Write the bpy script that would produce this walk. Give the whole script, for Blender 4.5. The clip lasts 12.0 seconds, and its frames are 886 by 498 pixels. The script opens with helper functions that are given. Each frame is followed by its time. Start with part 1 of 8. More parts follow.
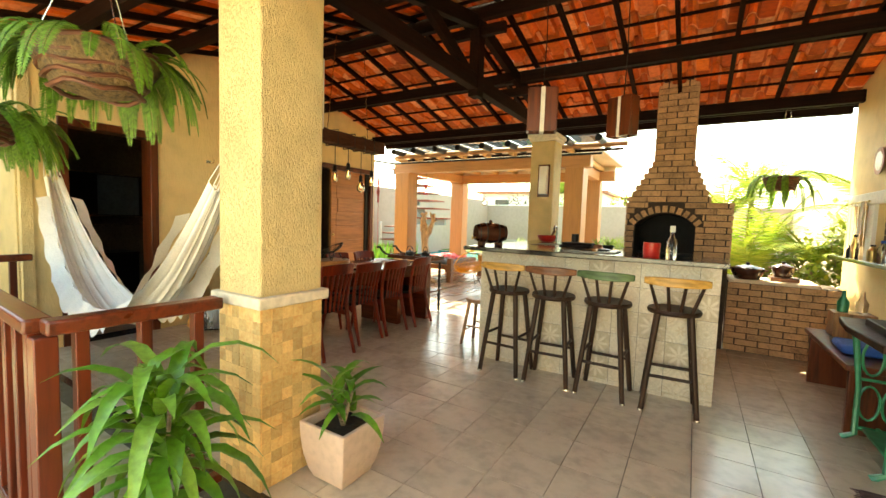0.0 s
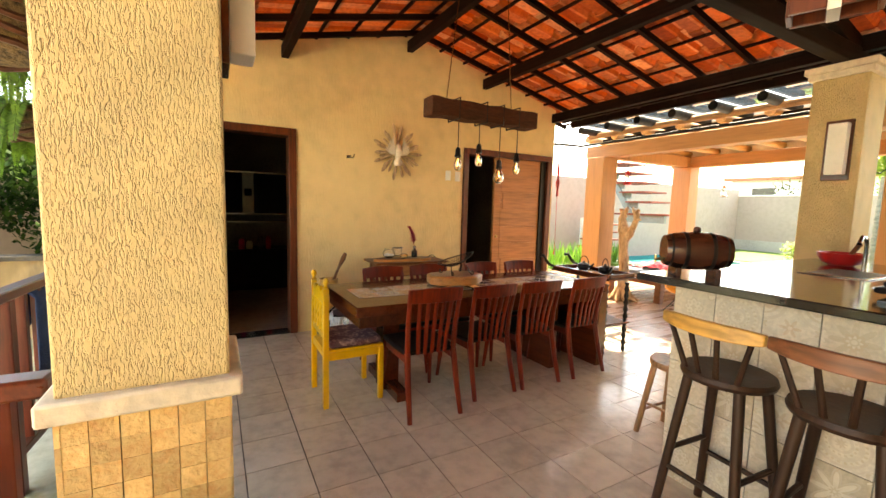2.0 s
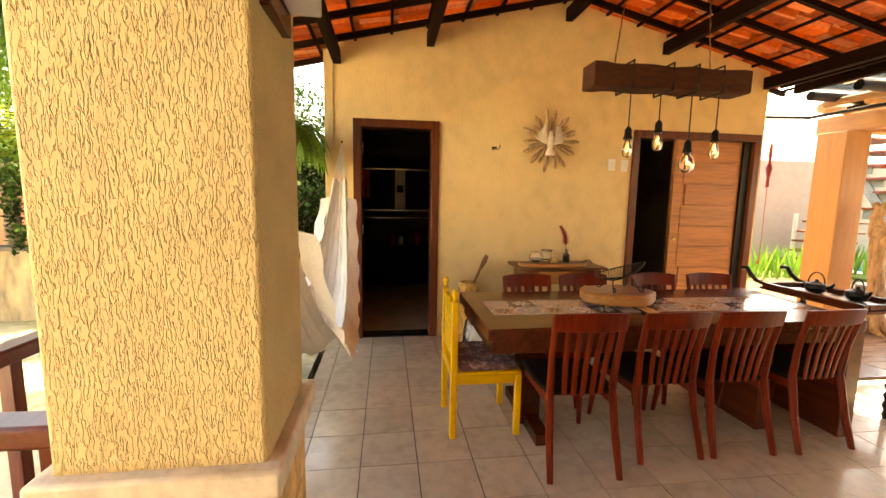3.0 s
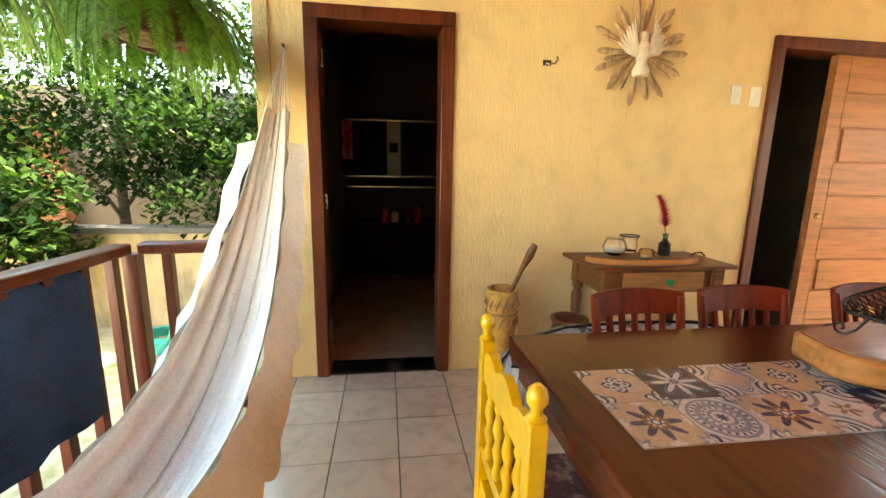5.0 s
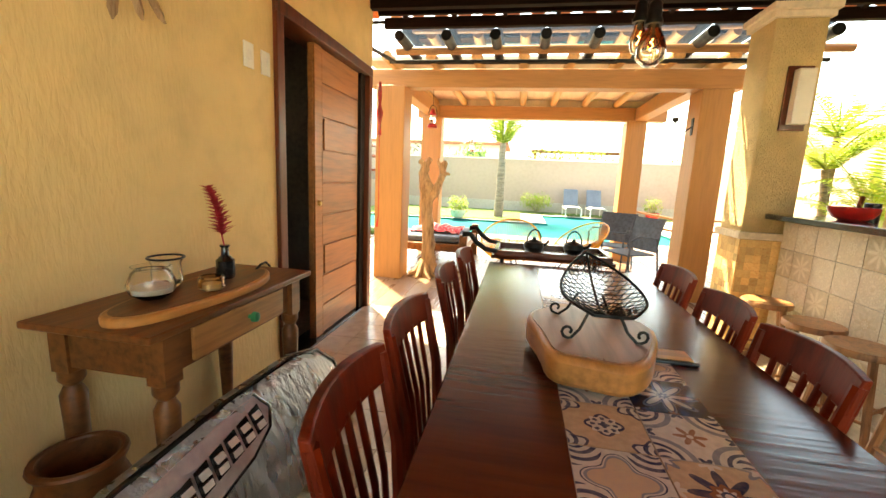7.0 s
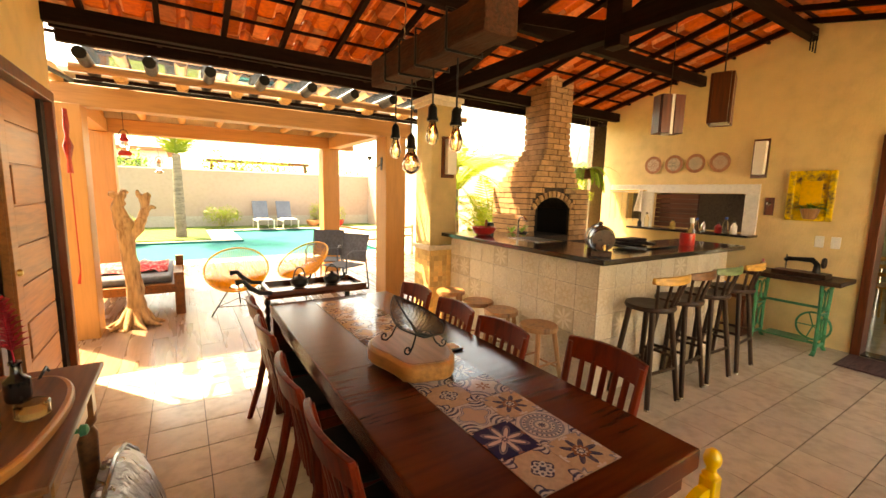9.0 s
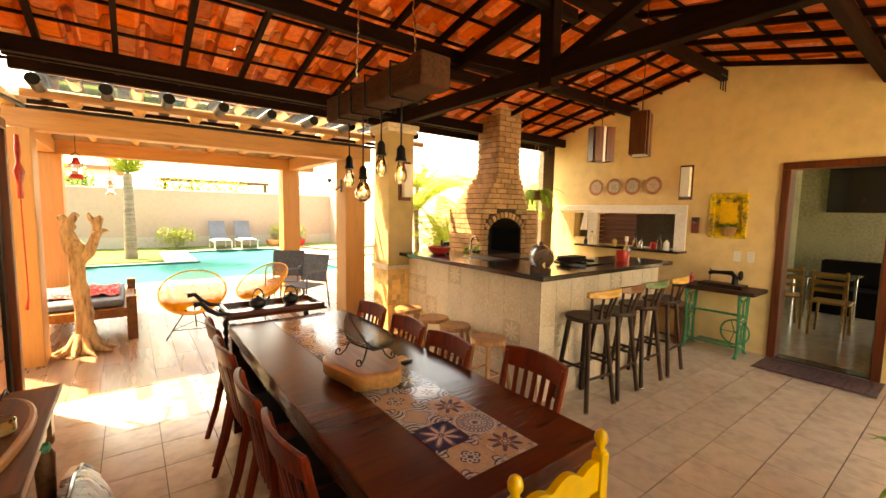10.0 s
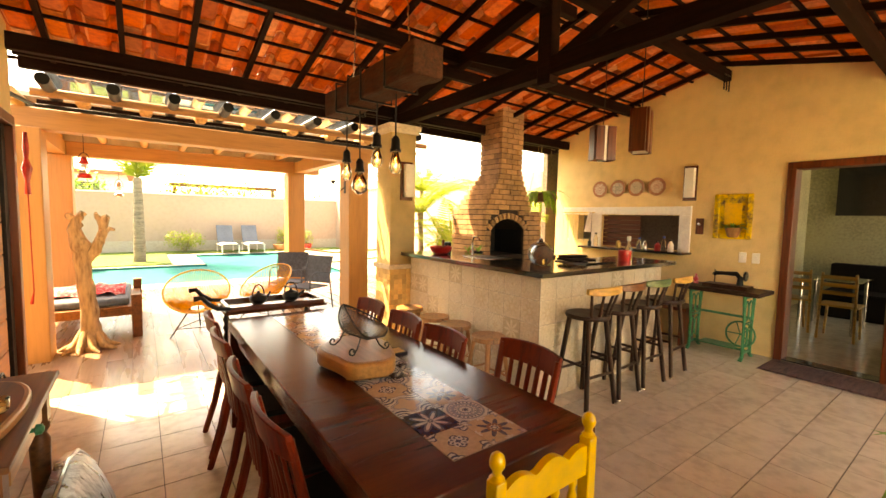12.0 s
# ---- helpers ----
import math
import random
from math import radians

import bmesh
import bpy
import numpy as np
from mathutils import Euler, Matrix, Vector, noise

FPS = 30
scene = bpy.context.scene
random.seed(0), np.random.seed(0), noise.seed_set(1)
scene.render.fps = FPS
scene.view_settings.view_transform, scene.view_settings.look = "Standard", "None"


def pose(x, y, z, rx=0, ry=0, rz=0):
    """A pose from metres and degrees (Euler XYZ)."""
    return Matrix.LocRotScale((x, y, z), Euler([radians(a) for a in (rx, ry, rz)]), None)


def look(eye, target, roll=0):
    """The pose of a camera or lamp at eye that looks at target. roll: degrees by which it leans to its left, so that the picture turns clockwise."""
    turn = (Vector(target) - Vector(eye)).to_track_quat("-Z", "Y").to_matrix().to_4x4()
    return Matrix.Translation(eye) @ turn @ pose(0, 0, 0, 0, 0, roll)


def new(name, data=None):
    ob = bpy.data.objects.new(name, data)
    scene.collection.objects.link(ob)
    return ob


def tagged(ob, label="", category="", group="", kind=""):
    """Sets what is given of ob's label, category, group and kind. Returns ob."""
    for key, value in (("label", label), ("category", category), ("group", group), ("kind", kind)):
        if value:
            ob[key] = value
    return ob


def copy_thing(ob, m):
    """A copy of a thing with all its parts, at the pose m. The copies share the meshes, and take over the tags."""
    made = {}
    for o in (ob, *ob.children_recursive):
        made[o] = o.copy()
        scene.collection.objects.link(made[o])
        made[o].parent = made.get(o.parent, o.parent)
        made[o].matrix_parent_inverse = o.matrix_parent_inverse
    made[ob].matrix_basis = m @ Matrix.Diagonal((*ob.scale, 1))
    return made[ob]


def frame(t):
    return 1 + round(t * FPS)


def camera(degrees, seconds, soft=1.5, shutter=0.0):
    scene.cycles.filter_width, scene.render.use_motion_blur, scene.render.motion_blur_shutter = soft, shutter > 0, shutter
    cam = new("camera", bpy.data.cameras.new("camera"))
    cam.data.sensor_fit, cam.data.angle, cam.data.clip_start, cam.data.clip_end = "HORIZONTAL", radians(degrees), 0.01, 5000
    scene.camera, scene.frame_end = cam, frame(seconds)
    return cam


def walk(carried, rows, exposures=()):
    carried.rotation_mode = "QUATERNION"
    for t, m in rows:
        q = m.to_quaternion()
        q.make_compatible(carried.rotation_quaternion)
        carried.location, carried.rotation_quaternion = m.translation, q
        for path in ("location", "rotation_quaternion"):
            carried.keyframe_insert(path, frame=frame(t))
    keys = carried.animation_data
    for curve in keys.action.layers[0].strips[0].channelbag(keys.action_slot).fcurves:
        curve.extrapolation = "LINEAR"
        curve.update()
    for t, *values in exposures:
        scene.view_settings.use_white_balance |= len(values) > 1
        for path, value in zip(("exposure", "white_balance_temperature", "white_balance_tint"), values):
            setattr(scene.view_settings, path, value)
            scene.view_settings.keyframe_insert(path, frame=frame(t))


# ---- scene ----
cam = camera(94.0, 12.0)
EXPOSURES = [(0, 3.2, 9600, -6), (1.0, 3.4, 7600, 7), (2.0, 3.55, 9000, 5), (3.0, 3.6, 11500, 11), (5.0, 4.1, 8200, -4), (5.5, 4.22, 6900, -9), (6.0, 4.3, 6200, -13), (6.5, 3.75, 7400, -12), (7.0, 3.45, 9800, 0), (7.5, 3.4, 12500, 9), (9.5, 3.42, 15500, 13), (12, 3.45, 16500, 15)]
PATH = [
    (0, (-0.688, 0.868, 1.326), (-1.723, 2.573, 1.184), 1.9),
    (0.5, (-0.768, 1.31, 1.297), (-1.906, 2.945, 1.15), 2.3),
    (1, (-0.862, 1.722, 1.3), (-2.19, 3.21, 1.13), 2.2),
    (1.5, (-1.02, 2.062, 1.333), (-2.548, 3.34, 1.144), 2.0),
    (2, (-1.158, 2.376, 1.402), (-2.9, 3.338, 1.199), 1.6),
    (2.5, (-1.329, 2.529, 1.434), (-3.219, 3.145, 1.213), 1.1),
    (3, (-1.622, 2.619, 1.435), (-3.588, 2.889, 1.184), 1.0),
    (4.8, (-3.07, 2.718, 1.306), (-5.03, 2.844, 0.93), 0.8),
    (5, (-3.244, 2.737, 1.29), (-5.19, 3.007, 0.917), 1.0),
    (5.5, (-3.624, 2.81, 1.24), (-5.455, 3.532, 0.882), 1.1),
    (6, (-3.954, 2.882, 1.222), (-5.438, 4.17, 0.867), 2.0),
    (6.5, (-4.162, 2.978, 1.24), (-5.168, 4.67, 0.882), 1.9),
    (7, (-4.366, 2.987, 1.235), (-4.713, 4.927, 0.898), 2.6),
    (7.5, (-4.56, 2.93, 1.26), (-4.383, 4.894, 0.936), 2.7),
    (9.3, (-5.011, 2.481, 1.533), (-3.885, 4.116, 1.286), 1.3),
    (9.5, (-5.014, 2.419, 1.533), (-3.863, 4.039, 1.31), 1.3),
    (10, (-5.035, 2.346, 1.563), (-3.832, 3.934, 1.382), 1.1),
    (10.5, (-5.047, 2.303, 1.528), (-3.822, 3.878, 1.385), 1.1),
    (11, (-5.036, 2.286, 1.515), (-3.795, 3.849, 1.39), 1.0),
    (11.5, (-5.016, 2.275, 1.512), (-3.784, 3.845, 1.379), 1.0),
    (12, (-4.989, 2.301, 1.485), (-3.812, 3.912, 1.336), 1.2),
]
walk(cam, [(t, look(eye, target, roll)) for t, eye, target, roll in PATH], EXPOSURES)

# ---- world and sun ----
SUN_DIR = Vector((-0.36, 0.47, 1.0)).normalized()
world = bpy.data.worlds.new("world")
scene.world = world
world.use_nodes = True
wn = world.node_tree
wn.nodes.clear()
sky = wn.nodes.new("ShaderNodeTexSky")
sky.sky_type = "NISHITA"
sky.sun_disc = False
sky.sun_elevation = math.asin(SUN_DIR.z)
sky.sun_rotation = math.atan2(SUN_DIR.x, SUN_DIR.y)
sky.dust_density = 2.0
bg = wn.nodes.new("ShaderNodeBackground")
bg.inputs["Strength"].default_value = 0.15
wo = wn.nodes.new("ShaderNodeOutputWorld")
wn.links.new(sky.outputs[0], bg.inputs[0])
wn.links.new(bg.outputs[0], wo.inputs[0])
sun = new("sun", bpy.data.lights.new("sun", "SUN"))
sun.data.energy, sun.data.angle, sun.data.color = 2.95, radians(0.5), (1.0, 0.94, 0.84)
sun.matrix_world = look(SUN_DIR * 30, (0, 0, 0))



# ---- materials ----
def nodes_of(m):
    return m.node_tree.nodes, m.node_tree.links


def ramp(nt, fac, stops, interp="LINEAR"):
    r = nt.nodes.new("ShaderNodeValToRGB")
    r.color_ramp.interpolation = interp
    while len(r.color_ramp.elements) < len(stops):
        r.color_ramp.elements.new(0.5)
    for e, (p, c) in zip(r.color_ramp.elements, stops):
        e.position, e.color = p, (*c, 1)
    nt.links.new(fac, r.inputs[0])
    return r.outputs[0]


def shade(c, k):
    return tuple(max(0.0, min(1.0, a * k)) for a in c)


def surface(name, colour, rough=0.6, metal=0.0, vary=0.18, big=1.5, fine=25.0, bump=0.15, stretch=(1, 1, 1), random=0.0,
            second=None, coat=0.0, dist=0.01, spec=0.5, world_space=False, voro=None):
    """A surface with two scales of variation, fine relief, and a change from piece to piece."""
    m = bpy.data.materials.new(name)
    m.use_nodes = True
    n, l = nodes_of(m)
    b = n["Principled BSDF"]
    tc = n.new("ShaderNodeTexCoord")
    mp = n.new("ShaderNodeMapping")
    mp.inputs["Scale"].default_value = stretch
    if world_space:
        geo = n.new("ShaderNodeNewGeometry")
        l.new(geo.outputs["Position"], mp.inputs["Vector"])
    else:
        l.new(tc.outputs["Object"], mp.inputs["Vector"])
    vec = mp.outputs[0]
    oi = n.new("ShaderNodeObjectInfo")
    if random > 0:
        sh = n.new("ShaderNodeVectorMath")
        sh.operation = "MULTIPLY_ADD"
        l.new(oi.outputs["Random"], sh.inputs[0])
        sh.inputs[1].default_value = (37.0, 17.0, 29.0)
        l.new(vec, sh.inputs[2])
        vec = sh.outputs[0]
    n1 = n.new("ShaderNodeTexNoise")
    n1.inputs["Scale"].default_value, n1.inputs["Detail"].default_value = big, 5
    n2 = n.new("ShaderNodeTexNoise")
    n2.inputs["Scale"].default_value, n2.inputs["Detail"].default_value = fine, 6
    l.new(vec, n1.inputs["Vector"])
    l.new(vec, n2.inputs["Vector"])
    add = n.new("ShaderNodeMath")
    add.operation = "MULTIPLY_ADD"
    l.new(n2.outputs[0], add.inputs[0])
    add.inputs[1].default_value = 0.5
    half = n.new("ShaderNodeMath")
    half.operation = "MULTIPLY"
    l.new(n1.outputs[0], half.inputs[0])
    half.inputs[1].default_value = 0.5
    l.new(half.outputs[0], add.inputs[2])
    c2 = second or shade(colour, 1 - 2.2 * vary)
    col = ramp(m.node_tree, add.outputs[0], [(0.34, c2), (0.52, colour), (0.68, shade(colour, 1 + 0.9 * vary))])
    if random > 0:
        hs = n.new("ShaderNodeHueSaturation")
        mr = n.new("ShaderNodeMapRange")
        l.new(oi.outputs["Random"], mr.inputs[0])
        mr.inputs[3].default_value, mr.inputs[4].default_value = 1 - random, 1 + random
        l.new(mr.outputs[0], hs.inputs["Value"])
        l.new(col, hs.inputs["Color"])
        col = hs.outputs[0]
    l.new(col, b.inputs["Base Color"])
    b.inputs["Roughness"].default_value = rough
    rr = n.new("ShaderNodeMapRange")
    l.new(n1.outputs[0], rr.inputs[0])
    rr.inputs[3].default_value, rr.inputs[4].default_value = max(0.02, rough * 0.75), min(1, rough * 1.25)
    l.new(rr.outputs[0], b.inputs["Roughness"])
    b.inputs["Metallic"].default_value = metal
    b.inputs["Coat Weight"].default_value = coat
    b.inputs["Coat Roughness"].default_value = 0.12
    b.inputs["Specular IOR Level"].default_value = spec
    if bump > 0:
        bp = n.new("ShaderNodeBump")
        bp.inputs["Strength"].default_value, bp.inputs["Distance"].default_value = min(1.0, bump * 2), dist
        l.new(n2.outputs[0], bp.inputs["Height"])
        l.new(bp.outputs[0], b.inputs["Normal"])
    return m


def wood(name, colour, rough=0.35, axis=0, coat=0.0, contrast=0.45, random=0.0, bump=0.12, spec=0.4):
    s = [14.0, 14.0, 14.0]
    s[axis] = 1.2
    return surface(name, colour, rough=rough, vary=contrast * 0.6, big=1.0, fine=3.5, stretch=tuple(s), bump=bump, coat=coat, dist=0.003, random=random, spec=spec)


def island(name, colours, rough=0.7, bump=0.3, fine=40.0, dist=0.004, translucent=0.0, spec=0.5):
    """A colour for each loose piece of one mesh."""
    m = bpy.data.materials.new(name)
    m.use_nodes = True
    n, l = nodes_of(m)
    b = n["Principled BSDF"]
    geo = n.new("ShaderNodeNewGeometry")
    k = len(colours)
    c = ramp(m.node_tree, geo.outputs["Random Per Island"], [(i / max(1, k - 1), x) for i, x in enumerate(colours)])
    tc = n.new("ShaderNodeTexCoord")
    nz = n.new("ShaderNodeTexNoise")
    nz.inputs["Scale"].default_value, nz.inputs["Detail"].default_value = fine, 5
    l.new(tc.outputs["Object"], nz.inputs["Vector"])
    mx = n.new("ShaderNodeMix")
    mx.data_type, mx.blend_type = "RGBA", "MULTIPLY"
    mx.inputs[0].default_value = 0.7
    g = ramp(m.node_tree, nz.outputs[0], [(0.3, (0.55, 0.5, 0.48)), (0.6, (1, 1, 1))])
    l.new(c, mx.inputs[6])
    l.new(g, mx.inputs[7])
    l.new(mx.outputs[2], b.inputs["Base Color"])
    b.inputs["Roughness"].default_value = rough
    b.inputs["Specular IOR Level"].default_value = spec
    bp = n.new("ShaderNodeBump")
    bp.inputs["Strength"].default_value, bp.inputs["Distance"].default_value = bump, dist
    l.new(nz.outputs[0], bp.inputs["Height"])
    l.new(bp.outputs[0], b.inputs["Normal"])
    if translucent > 0:
        tr = n.new("ShaderNodeBsdfTranslucent")
        l.new(mx.outputs[2], tr.inputs["Color"])
        ms = n.new("ShaderNodeMixShader")
        ms.inputs[0].default_value = translucent
        out = n["Material Output"]
        l.new(b.outputs[0], ms.inputs[1])
        l.new(tr.outputs[0], ms.inputs[2])
        l.new(ms.outputs[0], out.inputs[0])
    return m


def glass(name, tint=(1, 1, 1), rough=0.0, ior=1.45):
    m = bpy.data.materials.new(name)
    m.use_nodes = True
    b = m.node_tree.nodes["Principled BSDF"]
    b.inputs["Base Color"].default_value = (*tint, 1)
    b.inputs["Transmission Weight"].default_value = 1
    b.inputs["Roughness"].default_value = rough
    b.inputs["IOR"].default_value = ior
    return m


def glow(name, colour, strength):
    m = bpy.data.materials.new(name)
    m.use_nodes = True
    b = m.node_tree.nodes["Principled BSDF"]
    b.inputs["Base Color"].default_value = (*colour, 1)
    b.inputs["Emission Color"].default_value = (*colour, 1)
    b.inputs["Emission Strength"].default_value = strength
    return m


def stucco(name, colour, worms=True, gain=1.0):
    """Painted render with vertical trowel grooves."""
    m = surface(name, colour, rough=0.8, vary=0.07, big=0.9, fine=7.0, bump=0.0)
    n, l = nodes_of(m)
    b = n["Principled BSDF"]
    tc = n.new("ShaderNodeTexCoord")
    mp = n.new("ShaderNodeMapping")
    mp.inputs["Scale"].default_value = (1, 1, 0.27)
    l.new(tc.outputs["Object"], mp.inputs[0])
    nz = n.new("ShaderNodeTexNoise")
    nz.inputs["Scale"].default_value, nz.inputs["Detail"].default_value, nz.inputs["Distortion"].default_value = (190 if worms else 60), 2, 0.4
    l.new(mp.outputs[0], nz.inputs["Vector"])
    rp = n.new("ShaderNodeMapRange")
    rp.inputs[1].default_value, rp.inputs[2].default_value = (0.40, 0.54) if worms else (0.3, 0.7)
    l.new(nz.outputs[0], rp.inputs[0])
    bp = n.new("ShaderNodeBump")
    bp.inputs["Strength"].default_value, bp.inputs["Distance"].default_value = (0.85 if worms else 0.2) * gain, 0.010
    l.new(rp.outputs[0], bp.inputs["Height"])
    l.new(bp.outputs[0], b.inputs["Normal"])
    return m


def patterned(name, pale, dark, accent, strong=1.0, rough=0.3, half=0.1):
    """Cement-tile ornament, drawn from each tile's own middle; the kind of star changes from tile to tile."""
    m = bpy.data.materials.new(name)
    m.use_nodes = True
    n, l = nodes_of(m)
    b = n["Principled BSDF"]

    def mt(op, a, c=None, d=None):
        k = n.new("ShaderNodeMath")
        k.operation = op
        for i, v in enumerate((a, c, d)):
            if v is None:
                continue
            if isinstance(v, (int, float)):
                k.inputs[i].default_value = v
            else:
                l.new(v, k.inputs[i])
        return k.outputs[0]
    tc = n.new("ShaderNodeTexCoord")
    sp = n.new("ShaderNodeSeparateXYZ")
    l.new(tc.outputs["Object"], sp.inputs[0])
    x, y = mt("DIVIDE", sp.outputs[0], half), mt("DIVIDE", sp.outputs[1], half)
    oi = n.new("ShaderNodeObjectInfo")
    rnd = oi.outputs["Random"]
    r = mt("SQRT", mt("ADD", mt("MULTIPLY", x, x), mt("MULTIPLY", y, y)))
    th = mt("ARCTAN2", y, x)
    k1 = mt("MULTIPLY", mt("ROUND", mt("MULTIPLY_ADD", rnd, 2.4, 0.8)), 4.0)
    petal = mt("MULTIPLY_ADD", mt("COSINE", mt("MULTIPLY", th, k1)), 0.17, 0.5)
    d1 = mt("ABSOLUTE", mt("SUBTRACT", r, petal))
    line1 = mt("LESS_THAN", d1, 0.045)
    inner = mt("MULTIPLY_ADD", mt("COSINE", mt("MULTIPLY", th, 8.0)), 0.09, 0.2)
    fill1 = mt("LESS_THAN", r, inner)
    core = mt("LESS_THAN", r, 0.09)
    ax, ay = mt("ABSOLUTE", x), mt("ABSOLUTE", y)
    cx, cy = mt("SUBTRACT", ax, 1.0), mt("SUBTRACT", ay, 1.0)
    rc = mt("SQRT", mt("ADD", mt("MULTIPLY", cx, cx), mt("MULTIPLY", cy, cy)))
    thc = mt("ARCTAN2", cy, cx)
    scroll = mt("SINE", mt("ADD", mt("MULTIPLY", rc, 26.0), mt("MULTIPLY", thc, 6.0)))
    corner = mt("MULTIPLY", mt("LESS_THAN", rc, 0.52), mt("GREATER_THAN", scroll, 0.15))
    ring = mt("LESS_THAN", mt("ABSOLUTE", mt("SUBTRACT", rc, 0.56)), 0.035)
    diag = mt("LESS_THAN", mt("ABSOLUTE", mt("SUBTRACT", mt("ADD", ax, ay), 0.95)), 0.07)
    diag = mt("MULTIPLY", diag, mt("GREATER_THAN", rnd, 0.6))
    dot = mt("GREATER_THAN", mt("MULTIPLY", mt("SINE", mt("MULTIPLY", th, 16.0)), mt("SINE", mt("MULTIPLY", r, 30.0))), 0.55)
    dot = mt("MULTIPLY", dot, mt("LESS_THAN", r, 0.62))
    mask = mt("MAXIMUM", mt("MAXIMUM", line1, fill1), mt("MAXIMUM", mt("MAXIMUM", corner, ring), mt("MAXIMUM", diag, dot)))
    wear = n.new("ShaderNodeTexNoise")
    wear.inputs["Scale"].default_value = 55
    l.new(tc.outputs["Object"], wear.inputs["Vector"])
    mask = mt("MULTIPLY", mask, mt("MULTIPLY_ADD", wear.outputs[0], 0.7 * strong, 0.6 * strong))
    mx = n.new("ShaderNodeMix")
    mx.data_type = "RGBA"
    l.new(mask, mx.inputs[0])
    base = ramp(m.node_tree, wear.outputs[0], [(0.3, shade(pale, 0.82)), (0.7, pale)])
    l.new(base, mx.inputs[6])
    two = n.new("ShaderNodeMix")
    two.data_type = "RGBA"
    l.new(mt("GREATER_THAN", mt("FRACT", mt("MULTIPLY", rnd, 7.3)), 0.55), two.inputs[0])
    two.inputs[6].default_value = (*dark, 1)
    two.inputs[7].default_value = (*accent, 1)
    l.new(two.outputs[2], mx.inputs[7])
    m2 = n.new("ShaderNodeMix")
    m2.data_type = "RGBA"
    l.new(core, m2.inputs[0])
    l.new(mx.outputs[2], m2.inputs[6])
    m2.inputs[7].default_value = (*pale, 1)
    l.new(m2.outputs[2], b.inputs["Base Color"])
    b.inputs["Roughness"].default_value = rough
    return m


M_WALL = stucco("ochre_render", (0.78, 0.565, 0.27), worms=False)
M_COL = stucco("cream_grooved_render", (0.76, 0.56, 0.27), worms=True, gain=1.0)
M_BEAM = wood("dark_roof_timber", (0.014, 0.0052, 0.003), rough=0.7, axis=0, spec=0.08)
M_BEAMY = wood("dark_roof_timber_cross", (0.016, 0.006, 0.0035), rough=0.7, axis=1, spec=0.08)
M_ROOF = island("clay_roof_tile", [(0.50, 0.11, 0.025), (0.72, 0.23, 0.06), (0.30, 0.055, 0.016), (0.62, 0.16, 0.035), (0.84, 0.46, 0.25), (0.42, 0.085, 0.02), (0.76, 0.30, 0.12)], rough=0.6, translucent=0.22, fine=26.0)
M_FLOORT = surface("beige_ceramic", (0.58, 0.49, 0.375), rough=0.22, vary=0.09, big=3.5, fine=14, bump=0.1, dist=0.002, random=0.06, coat=0.15)
M_GROUT = surface("grey_grout", (0.13, 0.115, 0.1), rough=0.9, vary=0.2)
M_PORCH = surface("brown_wood_look_porcelain", (0.25, 0.15, 0.10), rough=0.28, vary=0.16, big=0.8, fine=5, stretch=(8, 0.7, 1), bump=0.05, random=0.08)
M_DOORF = wood("reddish_door_frame", (0.13, 0.028, 0.009), rough=0.35, axis=2, coat=0.1)
M_LEAF = wood("tan_door_leaf", (0.44, 0.17, 0.06), rough=0.4, axis=1, contrast=0.3)
M_CHAIR = wood("mahogany_chair", (0.165, 0.016, 0.004), rough=0.4, axis=2, coat=0.0, spec=0.2)
M_TABLE = wood("dark_brown_table", (0.10, 0.021, 0.007), rough=0.2, axis=0, coat=0.05, bump=0.18, spec=0.4, contrast=0.3)
M_DARK = surface("black_iron", (0.012, 0.011, 0.010), rough=0.4, metal=0.5, bump=0.2)
M_BLACK = surface("black_granite", (0.018, 0.017, 0.017), rough=0.12, vary=0.5, big=20, fine=160, bump=0.0, coat=0.5)
M_WHITE = surface("white_paint", (0.78, 0.74, 0.66), rough=0.6, vary=0.06)
M_TRIMW = surface("cream_stone_moulding", (0.74, 0.62, 0.46), rough=0.7, vary=0.12, bump=0.3)
M_STONE = surface("yellow_sandstone_piece", (0.68, 0.45, 0.19), rough=0.75, vary=0.16, big=12, fine=60, bump=0.3, random=0.25, second=(0.62, 0.33, 0.12))
M_BRICK = surface("sand_brick", (0.50, 0.29, 0.155), rough=0.9, vary=0.22, big=8, fine=60, bump=0.5, random=0.22, dist=0.004)
M_MORTAR = surface("dark_mortar", (0.05, 0.03, 0.019), rough=0.95, vary=0.2, bump=0.5)
M_ORANGE = wood("orange_stained_timber", (0.50, 0.25, 0.10), rough=0.5, axis=2, contrast=0.12)
M_ORANGEX = wood("orange_stained_beam", (0.48, 0.24, 0.10), rough=0.5, axis=0, contrast=0.16)
M_LOG = wood("eucalyptus_log", (0.62, 0.36, 0.15), rough=0.5, axis=1, contrast=0.3)
M_LOGX = wood("eucalyptus_rail", (0.40, 0.2, 0.09), rough=0.5, axis=0, contrast=0.3)
M_CEILW = surface("pale_board_ceiling", (0.72, 0.6, 0.44), rough=0.8, vary=0.1, stretch=(8, 1, 1))
M_GWALL = surface("pinkish_garden_wall", (0.40, 0.295, 0.235), rough=0.85, vary=0.06, big=0.6, fine=8, bump=0.1)
# the dimness of kitchen, bathroom and pantry is put into this wall colour
M_DARKROOM = surface("room_paint_toned_for_shade", (0.2, 0.16, 0.125), rough=0.9, spec=0.1)
M_GREENROOM = surface("pale_green_room_paint", (0.34, 0.33, 0.21), rough=0.8)
